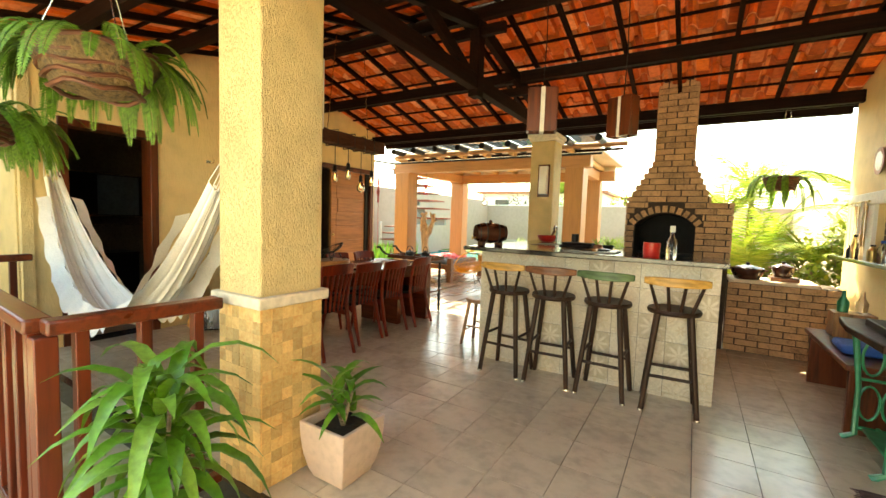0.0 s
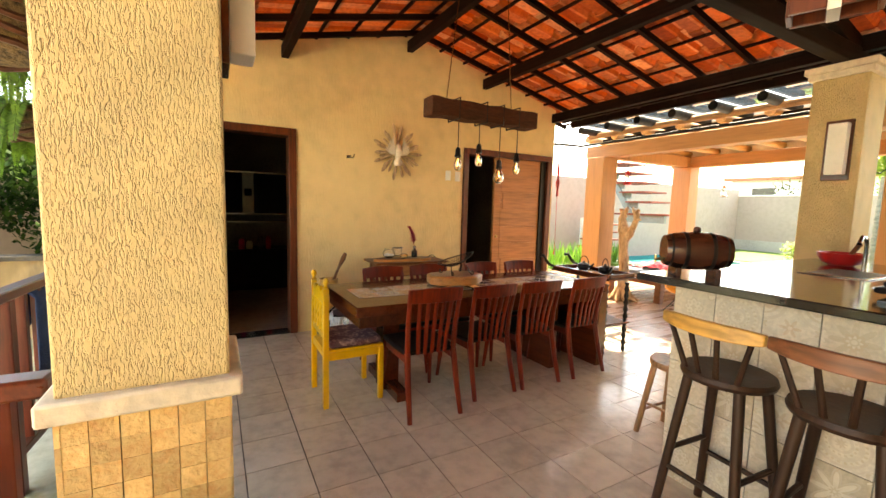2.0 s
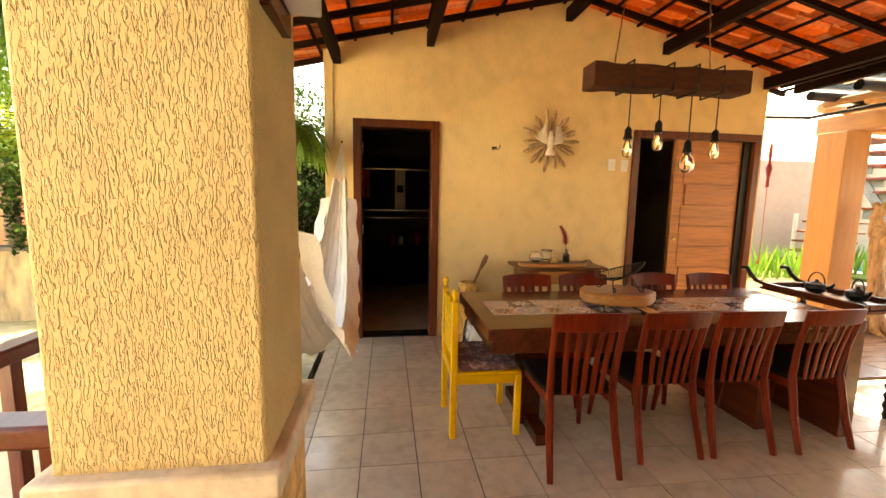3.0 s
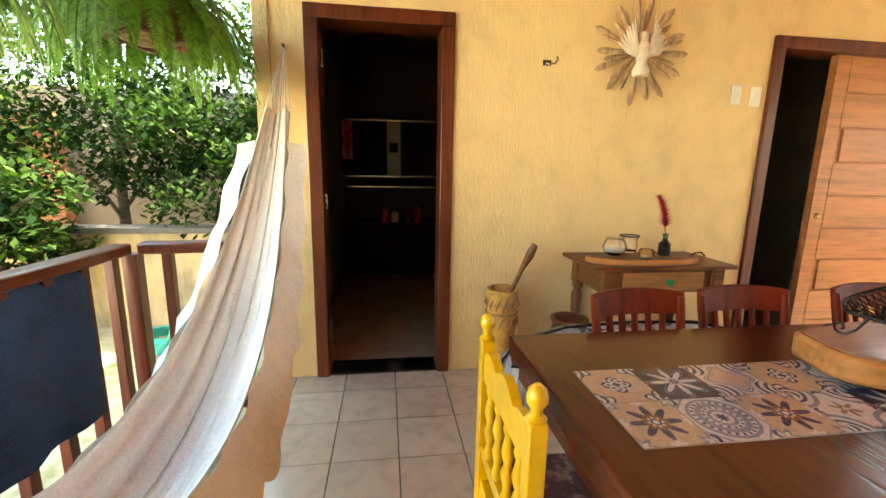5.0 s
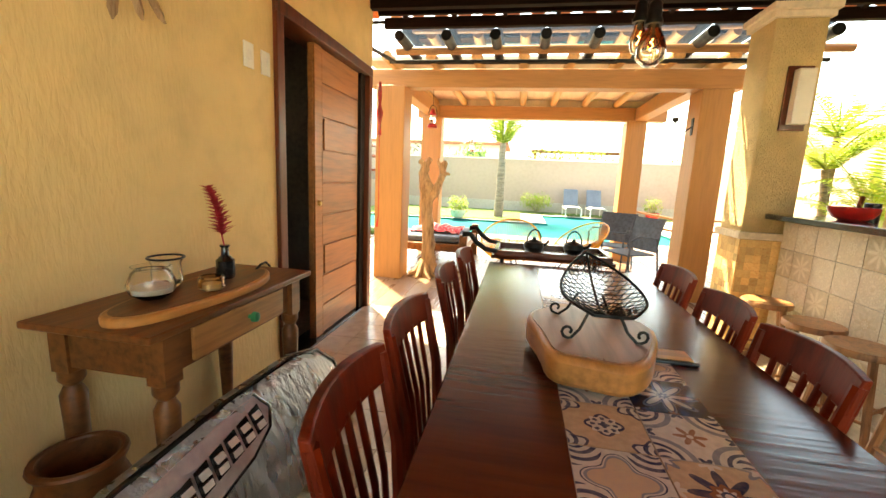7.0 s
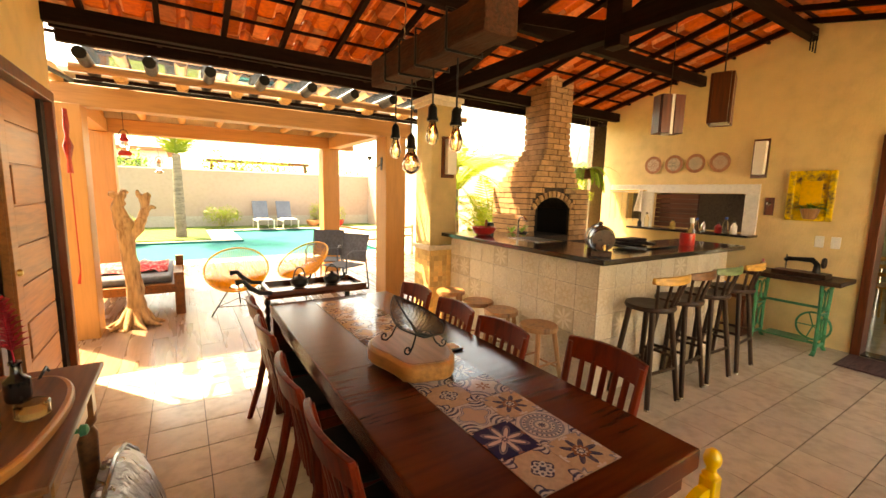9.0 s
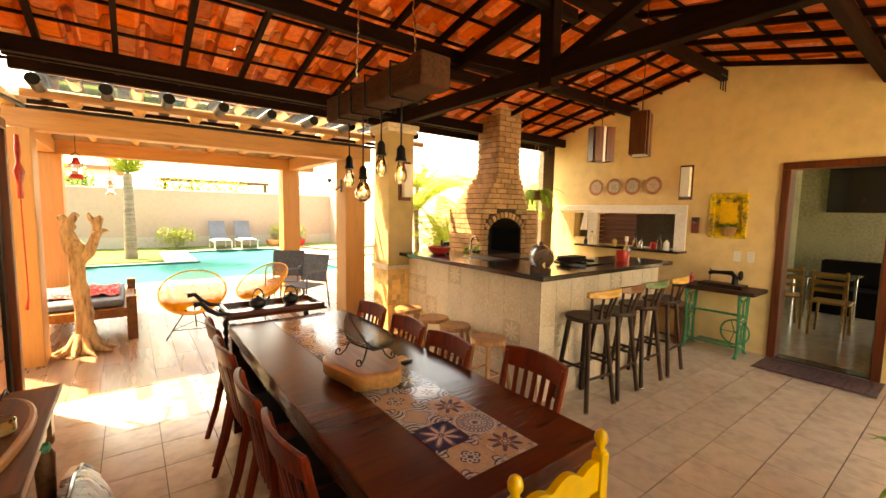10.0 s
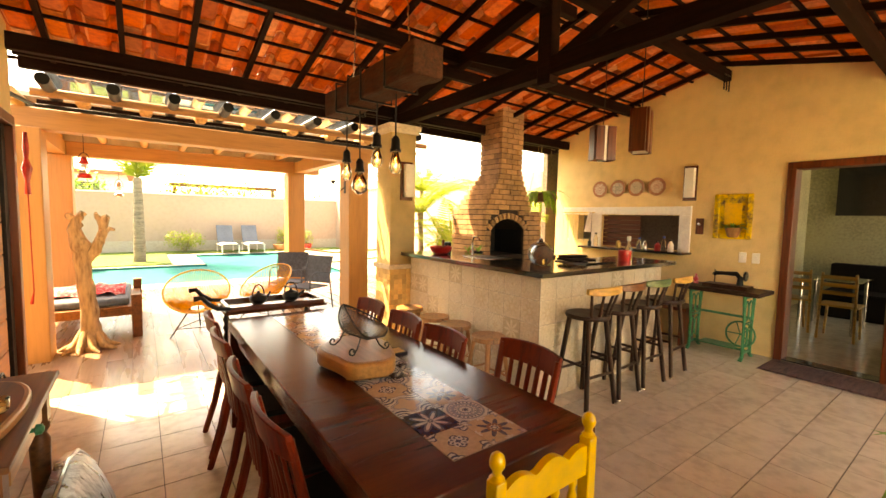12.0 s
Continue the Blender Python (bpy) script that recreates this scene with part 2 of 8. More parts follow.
M_LAWN = surface("lawn_turf", (0.12, 0.2, 0.035), rough=0.9, vary=0.35, big=2, fine=90, bump=0.6, dist=0.02, world_space=True)
M_YARD = surface("pale_bounce_ground", (0.66, 0.60, 0.50), rough=0.85, vary=0.08, big=1, fine=20, bump=0.15, world_space=True)
M_PAVE = surface("pale_pool_paving", (0.42, 0.375, 0.31), rough=0.8, vary=0.1, big=1, fine=20, bump=0.15, world_space=True)
M_MOSS = surface("mossy_concrete", (0.38, 0.35, 0.24), rough=0.9, vary=0.3, big=1.1, fine=12, bump=0.3, second=(0.20, 0.21, 0.07), world_space=True)
M_GROUND = surface("garden_earth", (0.16, 0.12, 0.07), rough=0.95, vary=0.3, world_space=True)
M_YELLOW = surface("yellow_lacquer", (0.85, 0.46, 0.015), rough=0.3, vary=0.08, bump=0.05, coat=0.3)
M_GREENI = surface("green_painted_iron", (0.02, 0.22, 0.10), rough=0.35, vary=0.2, bump=0.1)
M_GREENW = wood("green_washed_wood", (0.10, 0.17, 0.07), rough=0.45, axis=0)
M_YELW = wood("honey_wood", (0.60, 0.32, 0.08), rough=0.4, axis=0, contrast=0.4)
M_REDW = wood("red_brown_wood", (0.20, 0.07, 0.03), rough=0.4, axis=0)
M_STOOL = wood("dark_stool_wood", (0.038, 0.016, 0.008), rough=0.45, axis=2, spec=0.25)
M_STOOLT = wood("tan_stool_wood", (0.36, 0.17, 0.075), rough=0.4, axis=2)
M_SEAT = surface("black_seat_pad", (0.009, 0.006, 0.006), rough=0.6, bump=0.1, spec=0.2)
M_FABRIC = surface("flowered_cushion", (0.12, 0.05, 0.05), rough=0.9, vary=0.3, big=14, fine=40, second=(0.5, 0.3, 0.25))
M_HAM = surface("white_cotton", (0.84, 0.79, 0.72), rough=0.9, vary=0.08, big=6, fine=120, bump=0.4, stretch=(1, 1, 1), dist=0.003)
M_RED = surface("red_cloth", (0.6, 0.03, 0.05), rough=0.85, vary=0.3, big=16, fine=40, second=(0.75, 0.4, 0.4))
M_REDP = surface("red_enamel", (0.5, 0.02, 0.02), rough=0.3, bump=0.03)
M_BLUE = surface("blue_cloth", (0.03, 0.10, 0.42), rough=0.8, vary=0.2)
M_NAVY = surface("navy_towel", (0.03, 0.06, 0.15), rough=1.0, vary=0.3, big=6, fine=150, bump=0.7)
M_GREY = surface("silver_tarpaulin", (0.42, 0.43, 0.44), rough=0.28, metal=0.75, vary=0.12, big=5, fine=9, bump=0.9, coat=0.1, dist=0.05, stretch=(2.6, 2.6, 0.35))
M_CERAM = surface("terracotta", (0.42, 0.17, 0.08), rough=0.6, vary=0.2)
M_POTW = surface("pinkish_white_pot", (0.62, 0.45, 0.35), rough=0.6, vary=0.08, bump=0.1)
M_SOIL = surface("potting_soil", (0.035, 0.022, 0.014), rough=1.0, vary=0.4, bump=0.8)
M_DRIFT = surface("bleached_driftwood", (0.52, 0.34, 0.19), rough=0.8, vary=0.35, big=5, fine=14, stretch=(3, 3, 0.6), bump=0.5, second=(0.2, 0.1, 0.05))
M_SLABW = wood("tan_wood_slab", (0.50, 0.22, 0.07), rough=0.35, axis=1, contrast=0.35)
M_SLABT = wood("pink_brown_slab_top", (0.38, 0.2, 0.13), rough=0.3, axis=1, contrast=0.3)
M_SIDE = wood("brown_side_table", (0.18, 0.065, 0.022), rough=0.38, axis=1, spec=0.3)
M_SIDEL = wood("drawer_front_wood", (0.38, 0.16, 0.05), rough=0.4, axis=1)
M_RAIL = wood("reddish_rail_wood", (0.13, 0.021, 0.008), rough=0.35, axis=2, coat=0.1)
M_RAILX = wood("reddish_hand_rail", (0.13, 0.024, 0.009), rough=0.3, axis=0, coat=0.2)
M_BARREL = wood("varnished_barrel", (0.06, 0.02, 0.012), rough=0.2, axis=0, coat=0.5)
M_STEEL = surface("polished_steel", (0.6, 0.58, 0.55), rough=0.25, metal=1.0, bump=0.0)
M_BRASS = surface("brass", (0.6, 0.4, 0.15), rough=0.3, metal=1.0, bump=0.0)
M_GLASS = glass("clear_glass")
M_AMBER = glass("amber_glass", (1.0, 0.86, 0.6))
M_PLASTIC = surface("white_plastic", (0.8, 0.76, 0.66), rough=0.35, vary=0.03, bump=0.0)
M_MUSHROOM = wood("brown_shutter", (0.13, 0.04, 0.02), rough=0.5, axis=1)
M_BASKET = surface("woven_coir", (0.16, 0.10, 0.045), rough=1.0, vary=0.4, big=20, fine=60, bump=1.0, dist=0.01)
M_RUG = surface("brown_rag_rug", (0.14, 0.075, 0.07), rough=1.0, vary=0.35, big=4, fine=70, stretch=(1, 8, 1), bump=0.8)
M_BARK = surface("palm_bark", (0.26, 0.2, 0.14), rough=0.95, vary=0.3, big=4, fine=18, stretch=(1, 1, 6), bump=0.8, dist=0.02)
M_FERN = island("fern_leaf", [(0.12, 0.25, 0.02), (0.19, 0.36, 0.05), (0.08, 0.16, 0.02)], rough=0.6, translucent=0.35)
M_PLANT = island("broad_leaf", [(0.08, 0.22, 0.02), (0.15, 0.36, 0.04), (0.25, 0.44, 0.08)], rough=0.35, translucent=0.25)
M_PALM = island("palm_leaf", [(0.16, 0.28, 0.03), (0.28, 0.38, 0.05), (0.42, 0.44, 0.08)], rough=0.5, translucent=0.4)
M_HEDGE = island("hedge_leaf", [(0.012, 0.035, 0.006), (0.024, 0.055, 0.009), (0.05, 0.10, 0.014)], rough=0.7, translucent=0.3, spec=0.12)
M_FLOWER = island("red_flower", [(0.5, 0.01, 0.03), (0.65, 0.03, 0.08)], rough=0.7)
M_ACAP = surface("orange_cord", (0.85, 0.36, 0.02), rough=0.4, bump=0.0)
M_ACAPB = surface("black_cord", (0.03, 0.05, 0.05), rough=0.4, bump=0.0)
M_LOUNGE = surface("blue_grey_sling", (0.10, 0.125, 0.16), rough=0.8)
M_TURQ = surface("turquoise_pool_liner", (0.002, 0.135, 0.13), rough=0.9, spec=0.1, vary=0.1, big=0.6, fine=9)
M_SOFFIT = surface("firebox_soot", (0.012, 0.01, 0.009), rough=1.0)
M_PLATE = patterned("painted_plate", (0.66, 0.5, 0.34), (0.10, 0.14, 0.12), (0.3, 0.07, 0.04), strong=0.8, half=0.13)


def ornament(name, ground, layers, rough=0.3, half=0.1, wear=0.12):
    """A printed cement tile: coloured figures laid one over another on a ground; each figure is (kind, numbers, colour)."""
    m = bpy.data.materials.new(name)
    m.use_nodes = True
    n, l = nodes_of(m)
    b = n["Principled BSDF"]

    def mt(op, a, c=None, d=None):
        k = n.new("ShaderNodeMath")
        k.operation = op
        for i, v in enumerate((a, c, d)):
            if v is None:
                continue
            if isinstance(v, (int, float)):
                k.inputs[i].default_value = v
            else:
                l.new(v, k.inputs[i])
        return k.outputs[0]
    tc = n.new("ShaderNodeTexCoord")
    sp = n.new("ShaderNodeSeparateXYZ")
    l.new(tc.outputs["Object"], sp.inputs[0])
    x, y = mt("DIVIDE", sp.outputs[0], half), mt("DIVIDE", sp.outputs[1], half)

    def polar(u, v):
        return mt("SQRT", mt("ADD", mt("MULTIPLY", u, u), mt("MULTIPLY", v, v))), mt("ARCTAN2", v, u)
    r, th = polar(x, y)
    ax, ay = mt("ABSOLUTE", x), mt("ABSOLUTE", y)
    rc, tcn = polar(mt("SUBTRACT", ax, 1.0), mt("SUBTRACT", ay, 1.0))
    re, te = polar(mt("SUBTRACT", mt("MAXIMUM", ax, ay), 1.0), mt("MINIMUM", ax, ay))

    def figure(kind, q):
        if kind == "lobes":
            return mt("LESS_THAN", r, mt("MULTIPLY_ADD", mt("COSINE", mt("MULTIPLY", th, q[2])), q[1], q[0]))
        if kind == "star":
            return mt("LESS_THAN", r, mt("MULTIPLY_ADD", mt("POWER", mt("ABSOLUTE", mt("COSINE", mt("MULTIPLY", th, q[2]))), q[3]), q[1], q[0]))
        if kind == "corner":
            return mt("LESS_THAN", rc, mt("MULTIPLY_ADD", mt("COSINE", mt("MULTIPLY", tcn, q[2])), q[1], q[0]))
        if kind == "corner_ring":
            return mt("LESS_THAN", mt("ABSOLUTE", mt("SUBTRACT", rc, q[0])), q[1])
        if kind == "corner_scroll":
            w = mt("SINE", mt("ADD", mt("MULTIPLY", rc, q[1]), mt("MULTIPLY", tcn, q[2])))
            return mt("MULTIPLY", mt("LESS_THAN", rc, q[0]), mt("GREATER_THAN", w, 0.1))
        if kind == "ring":
            return mt("LESS_THAN", mt("ABSOLUTE", mt("SUBTRACT", r, q[0])), q[1])
        if kind == "ring_of_dots":
            a = mt("LESS_THAN", mt("ABSOLUTE", mt("SUBTRACT", r, q[0])), q[1])
            return mt("MULTIPLY", a, mt("GREATER_THAN", mt("COSINE", mt("MULTIPLY", th, q[2])), 0.1))
        if kind == "edge":
            return mt("LESS_THAN", re, mt("MULTIPLY_ADD", mt("COSINE", mt("MULTIPLY", te, q[2])), q[1], q[0]))
        if kind == "diamond":
            return mt("LESS_THAN", mt("ABSOLUTE", mt("SUBTRACT", mt("ADD", ax, ay), q[0])), q[1])
        return mt("GREATER_THAN", mt("MAXIMUM", ax, ay), q[0])
    nz = n.new("ShaderNodeTexNoise")
    nz.inputs["Scale"].default_value, nz.inputs["Detail"].default_value = 60, 5
    l.new(tc.outputs["Object"], nz.inputs["Vector"])
    col = ramp(m.node_tree, nz.outputs[0], [(0.35, shade(ground, 0.82)), (0.65, ground)])
    worn = mt("MULTIPLY_ADD", nz.outputs[0], -2.0 * wear, 1.0 + 0.5 * wear)
    for kind, q, c in layers:
        mx = n.new("ShaderNodeMix")
        mx.data_type = "RGBA"
        l.new(mt("MULTIPLY", figure(kind, q), worn), mx.inputs[0])
        l.new(col, mx.inputs[6])
        mx.inputs[7].default_value = (*c, 1)
        col = mx.outputs[2]
    l.new(col, b.inputs["Base Color"])
    b.inputs["Roughness"].default_value = rough
    return m


def tile_set(name, cream, sand, navy, mid, warm, rough, half, wear):
    """Six ornaments in one range of colours."""
    kinds = [
        (sand, [("corner", (0.52, 0.07, 6), navy), ("corner", (0.44, 0.07, 6), cream), ("corner_scroll", (0.4, 22, 5), navy), ("lobes", (0.43, 0.06, 4), navy), ("lobes", (0.38, 0.05, 8), cream), ("ring_of_dots", (0.27, 0.06, 8), navy), ("lobes", (0.12, 0.03, 4), navy)]),
        (navy, [("star", (0.42, 0.55, 4, 1.6), mid), ("star", (0.35, 0.52, 4, 1.8), navy), ("star", (0.20, 0.62, 4, 2.6), cream), ("corner", (0.17, 0.05, 8), cream), ("edge", (0.12, 0.04, 6), warm), ("lobes", (0.15, 0.05, 8), navy), ("lobes", (0.05, 0.0, 4), cream)]),
        (cream, [("corner_scroll", (0.75, 24, 6), navy), ("lobes", (0.70, 0.15, 4), navy), ("lobes", (0.665, 0.15, 4), cream), ("lobes", (0.62, 0.15, 4), mid), ("lobes", (0.56, 0.14, 4), sand)]),
        (sand, [("corner", (0.36, 0.1, 8), mid), ("corner", (0.24, 0.06, 8), cream), ("edge", (0.2, 0.07, 6), cream), ("lobes", (0.54, 0.24, 8), navy), ("lobes", (0.33, 0.04, 8), warm), ("lobes", (0.2, 0.05, 8), cream), ("ring", (0.12, 0.03), navy)]),
        (cream, [("corner_ring", (0.78, 0.07), mid), ("corner_ring", (0.52, 0.05), navy), ("corner_scroll", (0.4, 18, 5), navy), ("edge", (0.16, 0.06, 5), navy), ("lobes", (0.26, 0.14, 6), warm), ("lobes", (0.08, 0, 4), cream)]),
        (cream, [("ring", (0.86, 0.05), mid), ("ring_of_dots", (0.74, 0.05, 24), navy), ("ring", (0.6, 0.08), mid), ("ring_of_dots", (0.46, 0.04, 16), navy), ("ring", (0.33, 0.05), mid), ("lobes", (0.15, 0.05, 8), navy), ("corner_scroll", (0.36, 20, 4), navy), ("diamond", (1.5, 0.04), mid)]),
    ]
    return [ornament(name, g, la + [("rim", (0.97,), shade(g, 0.6))], rough, half, wear) for g, la in kinds]


M_RUNTILES = tile_set("blue_ornamental_tile", (0.66, 0.61, 0.54), (0.60, 0.44, 0.29), (0.014, 0.028, 0.085), (0.20, 0.22, 0.26), (0.30, 0.13, 0.06), 0.1, 0.082, 0.25)
M_BARTILES = tile_set("pale_ornamental_tile", (0.66, 0.58, 0.46), (0.62, 0.52, 0.39), (0.50, 0.41, 0.29), (0.53, 0.45, 0.35), (0.52, 0.40, 0.27), 0.3, 0.1, 0.5)


# ---- mesh tools ----
class Shape:
    """Collects vertices and faces."""

    def __init__(self):
        self.v, self.f = [], []

    def box(self, x0, x1, y0, y1, z0, z1, m=None):
        k = len(self.v)
        p = [(x0, y0, z0), (x1, y0, z0), (x1, y1, z0), (x0, y1, z0), (x0, y0, z1), (x1, y0, z1), (x1, y1, z1), (x0, y1, z1)]
        self.v += [tuple(m @ Vector(q)) for q in p] if m else p
        self.f += [tuple(k + i for i in q) for q in ((3, 2, 1, 0), (4, 5, 6, 7), (0, 1, 5, 4), (1, 2, 6, 5), (2, 3, 7, 6), (3, 0, 4, 7))]
        return self

    def ring(self, pts, radii, n=10, cap=True, squash=1.0):
        """A tube through points with a radius at each."""
        pts = [Vector(p) for p in pts]
        k = len(self.v)
        up = Vector((0, 0, 1))
        last = None
        for i, (p, r) in enumerate(zip(pts, radii)):
            d = (pts[min(i + 1, len(pts) - 1)] - pts[max(i - 1, 0)]).normalized()
            a = (last if last else (up if abs(d.z) < 0.9 else Vector((1, 0, 0))))
            s = d.cross(a)
            s = s.normalized() if s.length > 1e-6 else Vector((1, 0, 0))
            t = s.cross(d).normalized()
            last = t
            for j in range(n):
                w = 2 * math.pi * j / n
                self.v.append(tuple(p + s * (math.cos(w) * r) + t * (math.sin(w) * r * squash)))
        for i in range(len(pts) - 1):
            for j in range(n):
                a, b = k + i * n + j, k + i * n + (j + 1) % n
                self.f.append((a, b, b + n, a + n))
        if cap:
            self.f.append(tuple(k + j for j in reversed(range(n))))
            e = k + (len(pts) - 1) * n
            self.f.append(tuple(e + j for j in range(n)))
        return self

    def rod(self, a, b, r, r2=None, n=8):
        return self.ring([a, b], [r, r if r2 is None else r2], n)

    def lathe(self, profile, at=(0, 0, 0), n=20, m=None, sq=(1, 1)):
        """Turns (radius, height) points about a vertical axis."""
        k = len(self.v)
        for r, z in profile:
            for j in range(n):
                w = 2 * math.pi * j / n
                q = Vector((math.cos(w) * r * sq[0], math.sin(w) * r * sq[1], z))
                if m:
                    q = m @ q
                self.v.append((q.x + at[0], q.y + at[1], q.z + at[2]))
        for i in range(len(profile) - 1):
            for j in range(n):
                a, b = k + i * n + j, k + i * n + (j + 1) % n
                self.f.append((a, b, b + n, a + n))
        self.f.append(tuple(k + j for j in reversed(range(n))))
        e = k + (len(profile) - 1) * n
        self.f.append(tuple(e + j for j in range(n)))
        return self

    def beam(self, a, b, w, h):
        """A straight timber from a to b (middles of its ends); w across, h up."""
        a, b = Vector(a), Vector(b)
        d = (b - a).normalized()
        s = d.cross(Vector((0, 0, 1)))
        s = s.normalized() if s.length > 1e-5 else Vector((1, 0, 0))
        t = s.cross(d).normalized()
        k = len(self.v)
        for p in (a, b):
            for i, j in ((-1, -1), (1, -1), (1, 1), (-1, 1)):
                self.v.append(tuple(p + s * (i * w / 2) + t * (j * h / 2)))
        self.f += [tuple(k + i for i in q) for q in ((0, 3, 2, 1), (4, 5, 6, 7), (0, 1, 5, 4), (1, 2, 6, 5), (2, 3, 7, 6), (3, 0, 4, 7))]
        return self

    def slab(self, outline, z0, z1, m=None):
        """An upright prism over an outline of (x, y)."""
        k, n = len(self.v), len(outline)
        for z in (z0, z1):
            for x, y in outline:
                q = (x, y, z)
                self.v.append(tuple(m @ Vector(q)) if m else q)
        self.f.append(tuple(k + i for i in reversed(range(n))))
        self.f.append(tuple(k + n + i for i in range(n)))
        for i in range(n):
            j = (i + 1) % n
            self.f.append((k + i, k + j, k + n + j, k + n + i))
        return self

    def sheet(self, rows):
        """A surface through a grid of points."""
        k, n = len(self.v), len(rows[0])
        for r in rows:
            self.v += [tuple(p) for p in r]
        for i in range(len(rows) - 1):
            for j in range(n - 1):
                a = k + i * n + j
                self.f.append((a, a + 1, a + n + 1, a + n))
        return self

    def blade(self, base, way, length, width, droop, steps=4, twist=None):
        """A folded leaf that bends under its weight."""
        base, way = Vector(base), Vector(way).normalized()
        side = way.cross(Vector((0, 0, 1)))
        side = side.normalized() if side.length > 1e-4 else Vector((1, 0, 0))
        if twist:
            side = (Matrix.Rotation(twist, 3, way) @ side).normalized()
        k, p, d = len(self.v), base.copy(), way.copy()
        for i in range(steps + 1):
            u = i / steps
            w = width * (math.sin(math.pi * (0.12 + 0.88 * u) ** 0.8) * 0.5 + 0.02)
            nrm = side.cross(d)
            self.v += [tuple(p - side * w + nrm * (w * 0.35)), tuple(p), tuple(p + side * w + nrm * (w * 0.35))]
            p = p + d * (length / steps)
            d = (d + Vector((0, 0, -droop / steps))).normalized()
        for i in range(steps):
            a = k + 3 * i
            self.f += [(a, a + 1, a + 4, a + 3), (a + 1, a + 2, a + 5, a + 4)]
        return self

    def frond(self, base, way, length, droop, leaflets=16, leaf=0.12, width=0.02, hang=0.3, steps=8):
        """A feather-shaped frond."""
        base, d = Vector(base), Vector(way).normalized()
        pts, p = [], base.copy()
        for i in range(steps + 1):
            pts.append((p.copy(), d.copy()))
            p = p + d * (length / steps)
            d = (d + Vector((0, 0, -droop / steps))).normalized()
        self.ring([q for q, _ in pts], [0.012 * length * (1 - 0.8 * i / steps) for i in range(steps + 1)], 3, cap=False)
        for i in range(leaflets):
            u = (i + 0.5) / leaflets * steps
            a = int(u)
            q = pts[a][0].lerp(pts[min(a + 1, steps)][0], u - a)
            dd = pts[a][1]
            side = dd.cross(Vector((0, 0, 1)))
            side = side.normalized() if side.length > 1e-4 else Vector((1, 0, 0))
            k = leaf * math.sin(math.pi * (0.1 + 0.85 * (i + 0.5) / leaflets)) ** 0.7
            for s in (-1, 1):
                w = side * s + dd * 0.55 + Vector((0, 0, -hang))
                w.normalize()
                e = q + w * k
                n = len(self.v)
                f = dd * (width / 2)
                self.v += [tuple(q - f * 0.4), tuple(q + w * (k * 0.4) - f), tuple(e), tuple(q + w * (k * 0.4) + f)]
                self.f.append((n, n + 1, n + 2, n + 3))
        return self


def mesh_of(name, s, material, smooth=40):
    me = bpy.data.meshes.new(name)
    me.from_pydata(s.v, [], s.f)
    me.materials.append(material)
    if smooth:
        me.shade_smooth()
        me.set_sharp_from_angle(angle=radians(smooth))
    me.update()
    return me


def part(name, s, material, parent=None, label="", bevel=0.0, smooth=40, kind=""):
    ob = new(name, mesh_of(name, s, material, smooth))
    ob.parent = parent
    tagged(ob, label, kind=kind)
    if bevel:
        b = ob.modifiers.new("bevel", "BEVEL")
        b.width, b.segments, b.limit_method = bevel, 2, "ANGLE"
    return ob


def thing(name, at, label, category, group="", turn=0.0, kind=""):
    ob = new(name)
    ob.empty_display_size = 0.1
    ob.matrix_basis = pose(*at, 0, 0, turn)
    return tagged(ob, label, category, group, kind)


def solid(name, s, material, label="", category="", group="", bevel=0.0, smooth=40, at=None, turn=0.0, kind=""):
    ob = part(name, s, material, None, "", bevel, smooth)
    if at:
        ob.matrix_basis = pose(*at, 0, 0, turn)
    return tagged(ob, label, category, group, kind)


def piece(name, me, parent, m):
    ob = bpy.data.objects.new(name, me)
    scene.collection.objects.link(ob)
    ob.parent = parent
    ob.matrix_basis = m
    return ob

# ---- structure ----
W, E, S, N = -5.745, 0.678, 2.12, 6.70
RIDGE, RZ, SLOPE = 4.40, 3.27, 0.235


def roof(y):
    """Height of the rafters' underside."""
    return RZ - SLOPE * abs(y - RIDGE)


def gable_wall(name, x0, x1, y0, y1, openings, material):
    """A wall across x0..x1 between two ys, cut open at (ya, yb, za, zb), its top under the roof slopes."""
    s = Shape()
    cuts = sorted({y0, y1, RIDGE, *[v for o in openings for v in o[:2]]})
    cuts = [c for c in cuts if y0 <= c <= y1]
    for a, b in zip(cuts, cuts[1:]):
        mid = (a + b) / 2
        spans, z = [], -0.3
        for o in sorted([o for o in openings if o[0] < mid < o[1]], key=lambda o: o[2]):
            if o[2] > z:
                spans.append((z, o[2]))
            z = o[3]
        for za, zb in spans:
            s.box(x0, x1, a, b, za, zb)
        k = len(s.v)
        ta, tb = roof(a) + 0.095, roof(b) + 0.095
        s.v += [(x0, a, z), (x1, a, z), (x1, b, z), (x0, b, z), (x0, a, ta), (x1, a, ta), (x1, b, tb), (x0, b, tb)]
        s.f += [tuple(k + i for i in q) for q in ((3, 2, 1, 0), (4, 5, 6, 7), (0, 1, 5, 4), (1, 2, 6, 5), (2, 3, 7, 6), (3, 0, 4, 7))]
    return solid(name, s, material, kind="structure", smooth=0)


